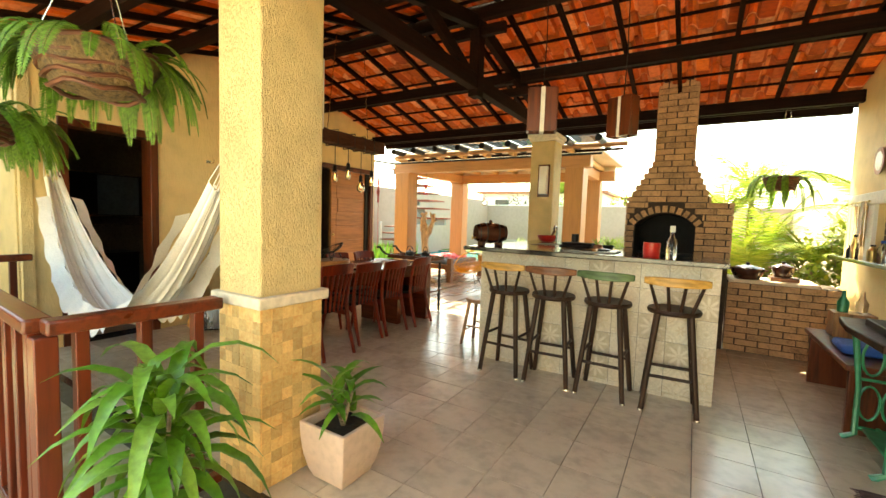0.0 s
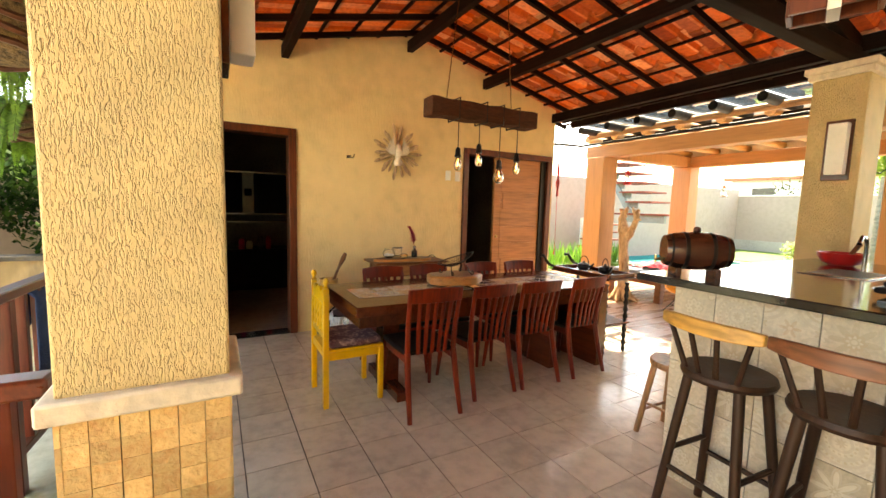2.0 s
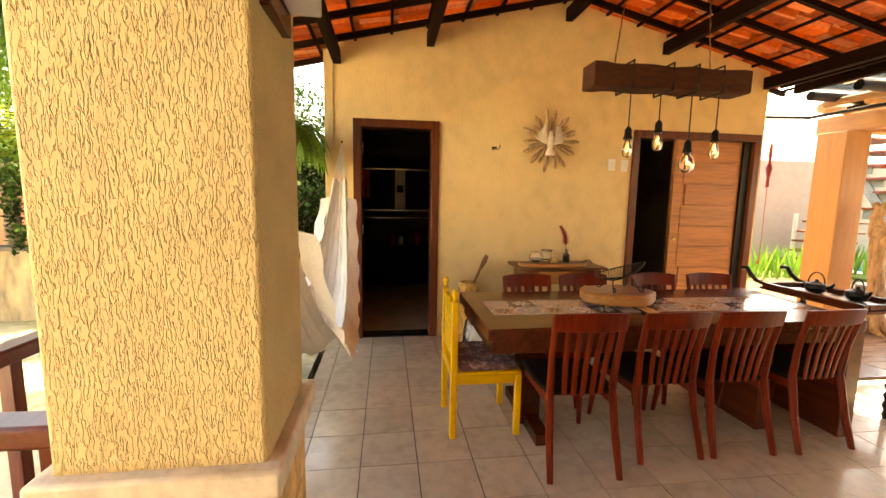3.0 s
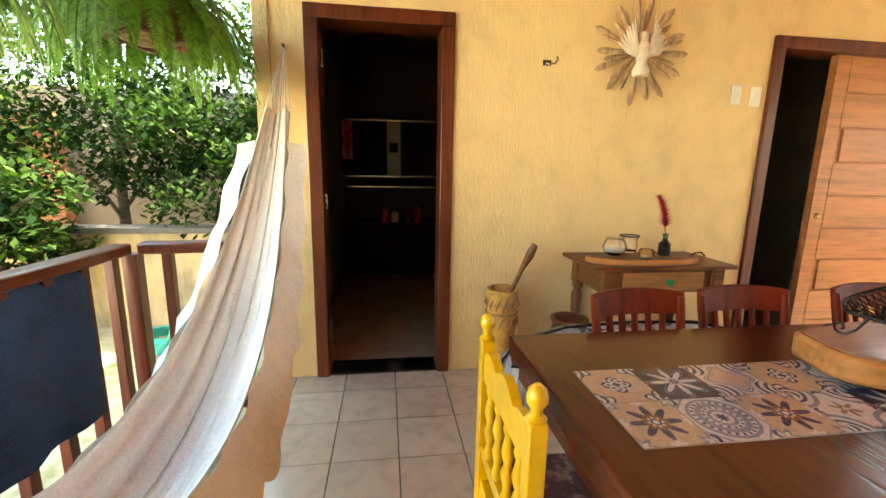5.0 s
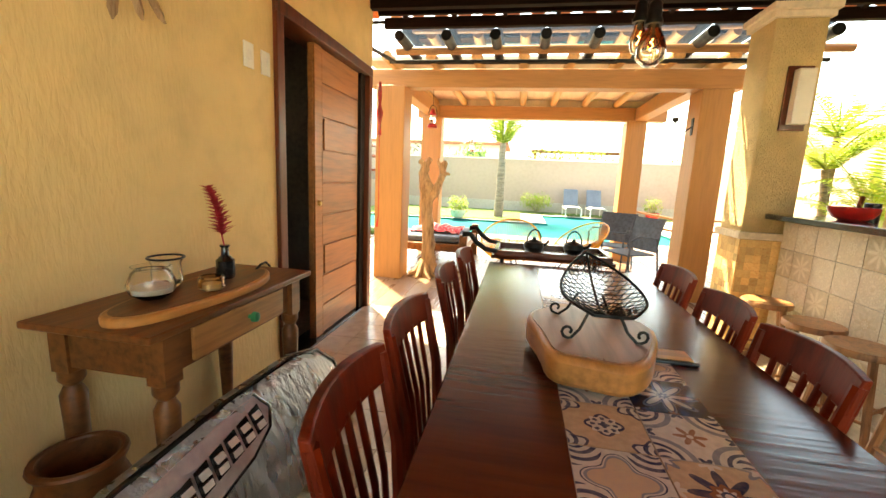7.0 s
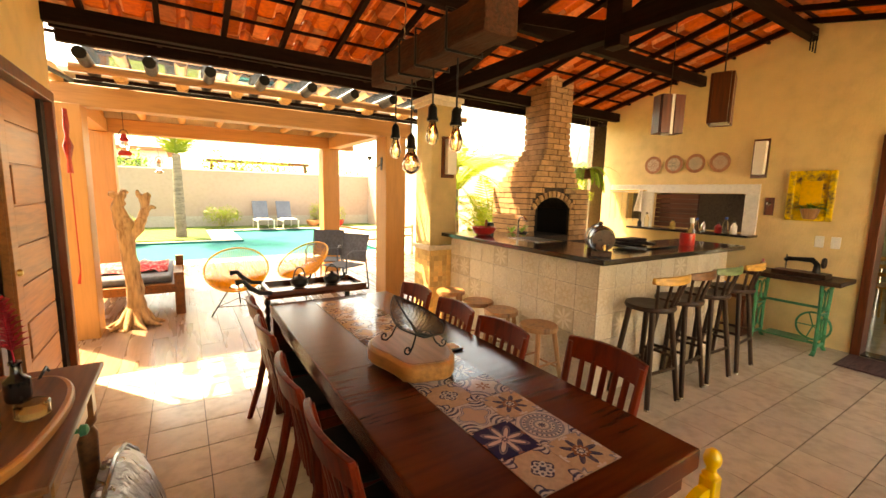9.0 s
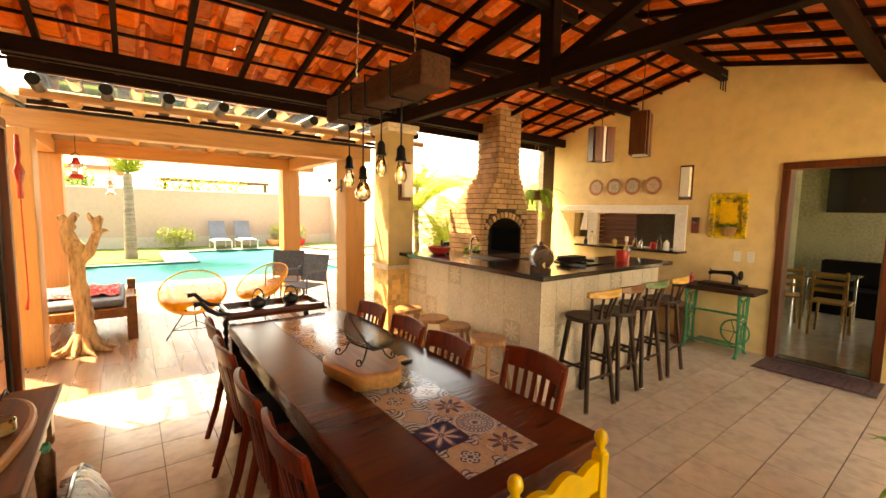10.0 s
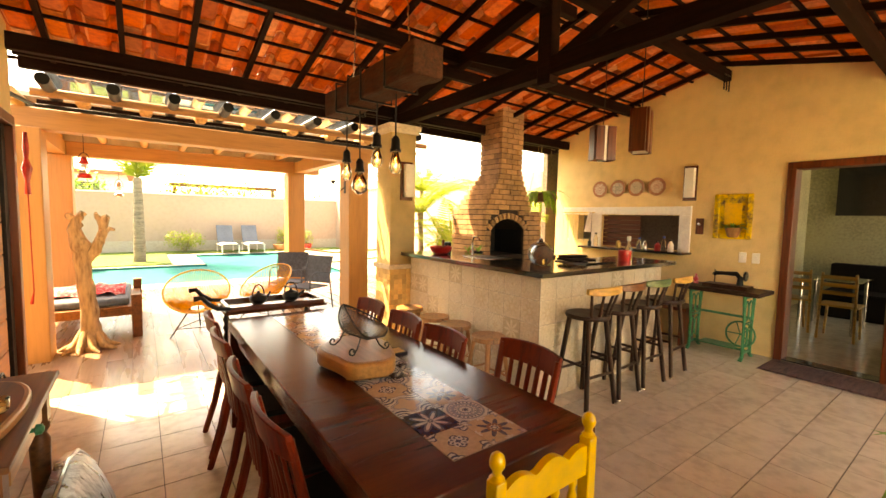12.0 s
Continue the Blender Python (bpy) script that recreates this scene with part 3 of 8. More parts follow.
wall_west = gable_wall("wall_west", W - 0.16, W, S, N, [(2.37, 3.06, -0.3, 2.09), (5.245, 6.60, -0.3, 2.09)], M_WALL)
wall_east = gable_wall("wall_east", E, E + 0.16, -1.2, 6.84, [(2.93, 3.69, 0.0, 2.09), (4.84, 5.97, 1.12, 1.585), (6.13, 6.40, 1.2, 1.58)], M_WALL)
tagged(wall_west, "ochre rendered gable wall with two doorways")
tagged(wall_east, "ochre rendered gable wall with a doorway and a serving hatch")

base = Shape().box(W - 0.16, E + 0.16, 2.05, 6.66, -0.3, -0.012)
floor = solid("floor", base, M_GROUT, "beige ceramic tile floor with grey joints", kind="structure", smooth=0)
edge = Shape().box(W, E, 2.0, 2.05, -0.28, -0.002)
solid("step_edge", edge, M_BLACK, "polished black granite step edging", kind="structure", smooth=0)
# added ground, its pale colour chosen to bounce sunlight into the veranda
solid("bounce_yard", Shape().box(-2.45, 9, -6, 1.999, -0.4, -0.165), M_YARD, "pale yard ground added to bounce light onto the veranda", kind="structure", smooth=0)
low = Shape().box(-14, -2.45, -6, 2.0, -0.4, -0.17)
solid("path", low, M_MOSS, "mossy concrete path below the veranda", kind="structure", smooth=0)
ground = Shape().box(-400, 400, -400, 12.4, -0.8, -0.4).box(-400, 400, 21.2, 600, -0.8, -0.4)
solid("ground", ground, M_GROUND, "bare garden earth", kind="structure", smooth=0)

# roof timbers and tiles
X0, X1, YS, YN = W - 0.35, E + 0.3, 1.05, 7.15
frame_of_roof = thing("roof_frame", (0, 0, 0), "dark stained roof purlins, rafters and battens", "roof frame", kind="structure")
for y in (3.03, 5.46, 6.66, 2.16):
    z = roof(y) - 0.035
    part("purlin", Shape().box(X0, X1, y - 0.035, y + 0.035, z - 0.065, z + 0.055), M_BEAM, frame_of_roof, bevel=0.004)
part("purlin", Shape().box(X0, X1, RIDGE - 0.035, RIDGE + 0.035, RZ - 0.10, RZ + 0.02), M_BEAM, frame_of_roof, bevel=0.004)
part("eave_beam", Shape().box(W, E, 7.0, 7.06, 2.61, 2.70), M_BEAM, frame_of_roof, bevel=0.004)
part("eave_beam", Shape().box(W, E, 6.83, 6.87, 2.66, 2.70), M_BEAM, frame_of_roof)
x = X0 + 0.1
while x < X1:
    for ya, yb in ((YS, RIDGE), (RIDGE, YN)):
        part("rafter", Shape().beam((x, ya, roof(ya) + 0.045), (x, yb, roof(yb) + 0.045), 0.038, 0.05), M_BEAMY, frame_of_roof, smooth=0)
    x += 0.46
for side in (-1, 1):
    d = 0.06
    while RIDGE + side * d > YS and RIDGE + side * d < YN:
        y = RIDGE + side * d
        part("batten", Shape().box(X0, X1, y - 0.013, y + 0.013, roof(y) + 0.07, roof(y) + 0.092), M_BEAM, frame_of_roof, smooth=0)
        d += 0.335


def roof_tiles():
    s = Shape()
    rng = random.Random(3)
    pitch = 0.225
    for side in (-1, 1):
        d, row = 0.0, 0
        while True:
            ya = RIDGE + side * d
            yb = RIDGE + side * (d + 0.40)
            if not (YS - 0.1 < yb < YN + 0.12):
                break
            x = X0
            while x < X1:
                j = rng.uniform(-0.004, 0.004)
                za, zb = roof(ya) + 0.098 + j, roof(yb) + 0.122 + j
                k = len(s.v)
                prof = [(-0.112, 0.040), (-0.092, 0.006), (-0.06, 0.0), (0.02, 0.0), (0.036, 0.010), (0.052, 0.052), (0.085, 0.064), (0.118, 0.044)]
                for y, z in ((ya, za), (yb, zb)):
                    for px, pz in prof:
                        s.v.append((x + px + j, y, z + pz))
                    for px, pz in prof:
                        s.v.append((x + px + j, y, z + pz + 0.012))
                n = len(prof)
                for i in range(n - 1):
                    s.f.append((k + i, k + i + 1, k + 2 * n + i + 1, k + 2 * n + i))
                    s.f.append((k + n + i, k + 3 * n + i, k + 3 * n + i + 1, k + n + i + 1))
                    s.f.append((k + i, k + n + i, k + n + i + 1, k + i + 1))
                    s.f.append((k + 2 * n + i, k + 2 * n + i + 1, k + 3 * n + i + 1, k + 3 * n + i))
                x += pitch
            d += 0.335
            row += 1
    s.box(X0, X1, RIDGE - 0.09, RIDGE + 0.09, RZ + 0.15, RZ + 0.19)
    return s


solid("ceiling", roof_tiles(), M_ROOF, "orange clay tile roof seen from below", kind="structure", smooth=30)


def truss(x):
    t = thing("roof_truss", (x, RIDGE, 2.48), "dark stained timber roof truss on two columns", "roof truss")
    part("tie_beam", Shape().box(-0.045, 0.045, 2.12 - RIDGE, 6.75 - RIDGE, 0.06, 0.19), M_BEAMY, t, bevel=0.006)
    part("king_post", Shape().box(-0.05, 0.05, -0.06, 0.06, 0.0, 0.69), M_BEAMY, t, bevel=0.006)
    for side in (-1, 1):
        part("top_chord", Shape().beam((0, side * 2.25, 0.21), (0, side * 0.05, 0.21 + 2.2 * SLOPE - 0.06), 0.07, 0.12), M_BEAMY, t, bevel=0.006)
        part("strut", Shape().beam((0, side * 0.05, 0.13), (0, side * 0.95, 0.50), 0.06, 0.09), M_BEAMY, t, bevel=0.005)
    for y in (-1.37, 0, 1.06):
        part("bracket", Shape().beam((-0.28, y, 0.0 + (roof(y + RIDGE) - 2.48) - 0.20), (0.28, y, (roof(y + RIDGE) - 2.48) - 0.20), 0.06, 0.09), M_BEAM, t, bevel=0.005)
    return t


truss(-2.53)


M_JOINT = surface("ochre_mosaic_joint", (0.42, 0.28, 0.13), rough=0.9)


def column(name, x0, x1, y0, y1, lit):
    c = thing(name, ((x0 + x1) / 2, (y0 + y1) / 2, 0), "square cream rendered column with sandstone mosaic base", "column", kind="structure")
    hx, hy = (x1 - x0) / 2, (y1 - y0) / 2
    part("shaft", Shape().box(-hx, hx, -hy, hy, 0.9, 2.44), M_COL, c, bevel=0.008)
    part("core", Shape().box(-hx + 0.008, hx - 0.008, -hy + 0.008, hy - 0.008, -0.2, 0.9), M_JOINT, c)
    part("moulding", Shape().box(-hx - 0.03, hx + 0.03, -hy - 0.03, hy + 0.03, 0.885, 0.94), M_TRIMW, c, bevel=0.008)
    if lit:
        part("capital", Shape().box(-hx - 0.025, hx + 0.025, -hy - 0.025, hy + 0.025, 2.44, 2.485).box(-hx - 0.045, hx + 0.045, -hy - 0.045, hy + 0.045, 2.485, 2.535), M_TRIMW, c, bevel=0.006)
    else:
        part("capital", Shape().box(-hx - 0.02, hx + 0.02, -hy - 0.02, hy + 0.02, 2.44, 2.53), M_TRIMW, c, bevel=0.006)
    return c, hx, hy


COLS = [column("column_south", -2.70, -2.37, 2.04, 2.40, False), column("column_north", -2.70, -2.37, 6.46, 6.80, True)]
wc = Shape().box(W - 0.05, W + 0.02, 2.04, 2.12, -0.3, 2.76)
solid("pilaster", wc, M_COL, "cream rendered wall end", kind="structure", smooth=0)


def door_frame(parent, side, x, y0, y1, top, wide=0.075, deep=0.2):
    """side: +1 faces the room on +x. The frame stands round an opening with outer edges y0 and y1."""
    xa, xb = (x - deep + 0.02, x + 0.025) if side > 0 else (x - 0.025, x + deep - 0.02)
    for a, b in ((y0, y0 + wide), (y1 - wide, y1)):
        part("jamb", Shape().box(xa, xb, a, b, 0.0, top - wide), M_DOORF, parent, bevel=0.006)
    part("head", Shape().box(xa, xb, y0, y1, top - wide, top), M_DOORF, parent, bevel=0.006)


d = thing("door_1", (0, 0, 0), "open kitchen doorway with a reddish wood frame", "door", kind="structure")
door_frame(d, 1, W, 2.30, 3.13, 2.16)
part("threshold", Shape().box(W - 0.18, W, 2.375, 3.055, -0.29, 0.012), M_BLACK, d)
for z in (0.28, 1.05, 1.85):
    part("hinge", Shape().box(W - 0.06, W - 0.045, 2.376, 2.384, z, z + 0.09).rod((W - 0.04, 2.385, z), (W - 0.04, 2.385, z + 0.09), 0.006), M_STEEL, d)
d = thing("door_2", (0, 0, 0), "half-open sliding door of tan horizontal boards in a reddish frame", "door", kind="structure")
door_frame(d, 1, W, 5.17, 6.66, 2.16)
part("threshold", Shape().box(W - 0.18, W, 5.25, 6.585, -0.29, 0.012), M_BLACK, d)
leaf = part("leaf", Shape().box(W - 0.085, W - 0.05, 5.70, 6.50, 0.015, 2.085), M_LEAF, d)
for i in range(9):
    z0 = 0.02 + i * 0.229
    part("board", Shape().box(W - 0.05, W - 0.036, 5.81 if i not in (2, 6) else 5.85, 6.46, z0 + 0.004, z0 + 0.221), M_LEAF, leaf, bevel=0.003)
part("stile", Shape().box(W - 0.05, W - 0.034, 5.70, 5.805, 0.015, 2.085), M_LEAF, leaf, bevel=0.003)
part("handle", Shape().lathe([(0.02, 0), (0.02, 0.01), (0.012, 0.02)], m=Matrix.Rotation(radians(90), 4, "Y"), at=(W - 0.034, 5.75, 1.02)), M_BRASS, leaf)
part("track", Shape().box(W - 0.09, W - 0.02, 6.50, 6.585, 0.0, 2.085), M_DARK, d)
d = thing("door_3", (0, 0, 0), "open house doorway with a wide reddish frame", "door", kind="structure")
door_frame(d, -1, E, 2.86, 3.76, 2.16)
part("threshold", Shape().box(E, E + 0.18, 2.935, 3.685, -0.29, 0.012), M_BLACK, d)
part("leaf", Shape().box(E + 0.2, E + 1.0, 2.93, 2.965, 0.01, 2.08), M_GREENROOM, d)


# rooms behind the doors
def room(name, x0, x1, y0, y1, material, openside):
    t = 0.1
    walls = []
    if openside != "E":
        walls.append((x1, x1 + t, y0 - t, y1 + t))
    if openside != "W":
        walls.append((x0 - t, x0, y0 - t, y1 + t))
    walls.append((x0, x1 if name != "house" else x0 + 3.0, y0 - t, y0))
    walls.append((x0, x1, y1, y1 + t))
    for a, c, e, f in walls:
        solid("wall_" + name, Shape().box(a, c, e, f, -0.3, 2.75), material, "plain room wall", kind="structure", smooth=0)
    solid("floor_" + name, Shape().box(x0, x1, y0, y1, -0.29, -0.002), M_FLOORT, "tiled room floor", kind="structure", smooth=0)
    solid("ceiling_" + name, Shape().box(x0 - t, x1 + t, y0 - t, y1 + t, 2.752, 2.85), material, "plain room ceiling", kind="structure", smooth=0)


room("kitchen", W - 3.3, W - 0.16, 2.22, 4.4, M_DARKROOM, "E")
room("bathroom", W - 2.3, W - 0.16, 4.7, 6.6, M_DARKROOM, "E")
room("house", E + 0.16, E + 4.6, 1.6, 4.6, M_GREENROOM, "W")
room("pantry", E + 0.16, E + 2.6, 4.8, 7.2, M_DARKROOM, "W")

# terrace beyond the veranda
porch = Shape().box(-8.5, 1.2, 6.662, 12.0, -0.3, -0.012)
solid("terrace", porch, M_GROUT, "brown wood-look porcelain terrace", kind="structure", smooth=0)
solid("pool_deck", Shape().box(-16, 8, 12.0, 12.65, -0.4, -0.01).box(-16, -4.3, 16.2, 16.4, -0.4, -0.012).box(-4.3, -3.5, 16.2, 19.9, -0.4, -0.012).box(-3.5, 8, 19.4, 19.9, -0.4, -0.012).box(-0.5, 8, 12.65, 19.4, -0.4, -0.012), M_PAVE, "pale sunlit pool paving", kind="structure", smooth=0)
solid("lawn", Shape().box(-16, -4.3, 16.4, 21.0, -0.4, 0.02).box(-4.3, 8, 19.9, 21.0, -0.4, 0.02), M_LAWN, "short sunlit lawn", kind="structure", smooth=0)
solid("pool_basin", Shape().box(-16, -0.4, 12.65, 16.2, -1.5, -1.2).box(-3.6, -0.4, 16.2, 19.5, -1.5, -1.2).box(-16, -0.5, 12.66, 12.69, -1.2, -0.02).box(-16, -3.5, 16.16, 16.2, -1.2, -0.02).box(-3.5, -3.46, 16.2, 19.4, -1.2, -0.02).box(-3.46, -0.54, 19.36, 19.4, -1.2, -0.02).box(-0.54, -0.5, 12.69, 19.4, -1.2, -0.02), M_TURQ, "turquoise lined swimming pool", kind="structure", smooth=0)
solid("water", Shape().box(-16, -0.54, 12.69, 16.16, -0.5, -0.07).box(-3.46, -0.54, 16.16, 19.36, -0.5, -0.07), M_TURQ, "clear turquoise pool water", kind="structure", smooth=0)
wallg = Shape().box(-16, 9, 21.0, 21.2, -0.5, 2.15)
solid("garden_wall", wallg, M_GWALL, "plain pinkish plastered garden wall", kind="structure", smooth=0)
solid("garden_wall_coping", Shape().box(-16, 9, 20.97, 21.23, 2.15, 2.2), M_WHITE, "pale wall coping", kind="structure", smooth=0)
solid("garden_wall_base", Shape().box(-15.9, 8.9, 20.97, 21.0, 0.0, 0.42), M_PAVE, "grey plinth band of the garden wall", kind="structure", smooth=0)
solid("boundary_wall_east", Shape().box(2.4, 2.6, 7.3, 21.0, -0.5, 2.6), M_GWALL, "sunlit plastered side wall", kind="structure", smooth=0)
solid("boundary_wall_west", Shape().box(-10.4, -10.2, -6, 21.0, -0.5, 2.4), M_GWALL, "sunlit plastered side wall", kind="structure", smooth=0)
solid("garden_strip", Shape().box(-10.2, -8.5, 6.7, 12.0, -0.5, -0.02).box(1.2, 2.4, 6.9, 12.0, -0.5, -0.02), M_LAWN, "grass strip beside the terrace", kind="structure", smooth=0)
# never in view: a wall added in white to bounce light back north
solid("bounce_wall_south", Shape().box(-10.2, 9, -6.2, -6.0, -0.4, 2.3), M_WHITE, "unseen white wall added to bounce light from the south", kind="structure", smooth=0)


def post(name, x0, x1, y0, y1, top):
    return solid(name, Shape().box(x0, x1, y0, y1, -0.012, top), M_ORANGE, "square orange-stained timber post", "post", "terrace posts", bevel=0.01)


for x0, x1, y0, y1 in ((-6.08, -5.74, 7.75, 8.08), (-2.60, -2.30, 7.85, 8.2), (-6.1, -5.76, 10.1, 10.4), (-2.78, -2.48, 10.2, 10.5)):
    post("terrace_post", x0, x1, y0, y1, 2.26)
for y in (7.86, 10.2):
    solid("terrace_beam", Shape().box(-6.2, -2.2, y, y + 0.2, 2.26, 2.46), M_ORANGEX, "long orange-stained timber beam", "beam", "terrace beams", bevel=0.01)
solid("terrace_beam", Shape().box(-2.68, -2.5, 8.07, 10.19, 2.262, 2.45), M_ORANGE, "orange-stained side beam", "beam", "terrace beams", bevel=0.01)
solid("terrace_beam", Shape().box(-6.0, -5.82, 8.07, 10.19, 2.262, 2.45), M_ORANGE, "orange-stained side beam", "beam", "terrace beams", bevel=0.01)
for i in range(8):
    x = -5.9 + i * 0.49
    solid("ceiling_log", Shape().ring([(x, 7.55, 2.515), (x, 9.0, 2.52), (x, 10.6, 2.515)], [0.058, 0.055, 0.05], 12), M_LOG, "round eucalyptus ceiling log", "log", "terrace ceiling logs")
solid("terrace_ceiling", Shape().box(-6.3, -2.1, 7.95, 10.7, 2.575, 2.62), M_CEILW, "pale board ceiling on round logs", kind="structure", smooth=0)
solid("roof_fascia", Shape().box(W, -1.7, 7.70, 7.74, 2.475, 2.51), M_BEAM, "dark stained fascia boards", kind="structure")
solid("log_rail", Shape().ring([(W, 7.42, 2.52), (-4, 7.42, 2.53), (-1.6, 7.42, 2.52)], [0.04, 0.042, 0.038], 12), M_LOGX, "round eucalyptus eaves rail", "rail")
solid("iron_pipe", Shape().rod((W - 0.05, 6.69, 2.36), (W + 0.05, 7.2, 2.36), 0.018).rod((W, 7.2, 2.36), (-1.9, 7.2, 2.36), 0.018), M_DARK, "thin black iron pipe under the glass roof", "pipe")
for i in range(9):
    x = -5.62 + i * 0.46
    solid("glass_roof_rafter", Shape().rod((x, 7.08, 2.565), (x, 7.83, 2.56), 0.05, n=12), M_DARK, "short dark round rafter end", "rafter", "glass roof rafters")
M_SMOKE = glass("grey_tinted_glass", (0.07, 0.09, 0.11))
M_SMOKE.node_tree.nodes["Principled BSDF"].inputs["Transmission Weight"].default_value = 0.55
solid("terrace_infill", Shape().box(-6.2, -2.2, 10.28, 10.31, 2.461, 2.574), M_CEILW, "pale infill board between the ceiling logs", kind="structure", smooth=0)
gl = thing("glass_roof", (0, 0, 0), "clear glass strip roof between veranda and terrace", "glass roof", kind="structure")
for i in range(8):
    x = -5.62 + i * 0.46
    p = part("pane", Shape().box(x + 0.012, x + 0.448, 7.07, 7.84, 2.625, 2.631), M_SMOKE, gl)
    p.visible_shadow = False

# bar counter
s = Shape()
s.box(-2.42, -2.28, 4.482, 6.45, 0.0, 1.03).box(-2.28, -0.50, 4.482, 4.62, 0.0, 1.03)
bar = solid("bar_wall", s, M_GROUT, "low bar wall faced with pale ornamental tiles", kind="structure", smooth=0)
s = Shape().slab([(-2.57, 4.34), (-0.46, 4.34), (-0.46, 5.0), (-1.85, 5.0), (-1.85, 6.44), (-2.57, 6.44)], 1.045, 1.085)
part("bar_top", s, M_BLACK, bar, "polished black granite L-shaped bar top", bevel=0.006)
solid("back_counter", Shape().box(-1.84, -1.45, 6.1, 6.9, 0.0, 0.98), M_MORTAR, "low brick counter under the potted plants", "counter")


def brick_mesh(name, lx, ly, lz):
    return mesh_of(name, Shape().box(-lx / 2, lx / 2, -ly / 2, ly / 2, -lz / 2, lz / 2), M_BRICK, 0)


# brick oven
FX0, FX1, FY0, FY1 = -1.42, -0.54, 6.28, 6.98
WING = -0.34
CX0, CX1, CY0, CY1 = -1.15, -0.74, 6.30, 6.72
oven = thing("brick_oven", (0, 0, 0), "sand-coloured brick oven with an arched mouth and tall chimney", "brick oven")
LIN = 0.02
AX, AR, AZ, AH = -1.0, 0.395, 1.095, 0.31
XZ = Matrix(((1, 0, 0, 0), (0, 0, 1, 0), (0, 1, 0, 0), (0, 0, 0, 1)))
for a, c in ((FX0 + LIN, AX - AH), (AX + AH, WING - LIN)):
    part("oven_cheek", Shape().box(a, c, FY0 + LIN, FY1 - LIN, 0.0, 1.6), M_MORTAR, oven, smooth=0)
part("oven_base", Shape().box(AX - AH, AX + AH, FY0 + LIN, FY1 - LIN, 0.0, 1.0), M_MORTAR, oven, smooth=0)
part("oven_back", Shape().box(AX - AH, AX + AH, FY1 - 0.1, FY1 - LIN, 1.0, 1.6), M_MORTAR, oven, smooth=0)
arc = [(AX - AH + 2 * AH * i / 14, AZ + math.sqrt(max(0.0, AR * AR - (AH - 2 * AH * i / 14) ** 2))) for i in range(15)]
part("oven_arch", Shape().slab(arc + [(AX + AH, 1.6), (AX - AH, 1.6)], FY0 + LIN, FY1 - 0.1, XZ), M_MORTAR, oven, smooth=0)
part("firebox", Shape().box(AX - AH + 0.001, AX + AH - 0.001, FY0 + 0.05, FY1 - 0.101, 1.0, 1.005).box(AX - AH, AX - AH + 0.004, FY0 + 0.05, FY1 - 0.12, 1.006, 1.4).box(AX + AH - 0.004, AX + AH, FY0 + 0.05, FY1 - 0.12, 1.006, 1.4).box(AX - AH, AX + AH, FY1 - 0.12, FY1 - 0.101, 1.006, 1.6), M_SOFFIT, oven, smooth=0)
part("chimney_core", Shape().box(CX0 + LIN, CX1 - LIN, CY0 + LIN, CY1 - LIN, 1.6, 2.99), M_MORTAR, oven, smooth=0)
STEPS = 7
for i in range(STEPS):
    k = 1 - (i + 0.5) / STEPS
    part("shoulder_core", Shape().box(CX0 - 0.27 * k + LIN, CX1 + 0.20 * k - LIN, FY0 + LIN + 0.003 * i, CY1 + 0.2 * k - LIN, 1.61 + i * 0.068, 1.677 + i * 0.068), M_MORTAR, oven, smooth=0)

# serving hatch and shelf in the east wall
hatch = thing("serving_hatch", (0, 0, 0), "white framed wall hatch with brown shutters and a dark shelf", "wall hatch", kind="structure")
part("head", Shape().box(E - 0.03, E, 4.70, 6.66, 1.59, 1.70), M_WHITE, hatch, bevel=0.004)
part("jamb", Shape().box(E - 0.03, E, 4.70, 4.84, 1.08, 1.59), M_WHITE, hatch, bevel=0.004)
part("jamb", Shape().box(E - 0.03, E, 5.97, 6.13, 1.08, 1.59), M_WHITE, hatch, bevel=0.004)
part("shelf", Shape().box(E - 0.26, E + 0.05, 4.68, 6.2, 1.085, 1.115), M_BLACK, hatch, bevel=0.004)
for i in range(7):
    part("slat", Shape().box(E + 0.05, E + 0.075, 5.40, 5.97, 1.13 + i * 0.064, 1.185 + i * 0.064), M_MUSHROOM, hatch)

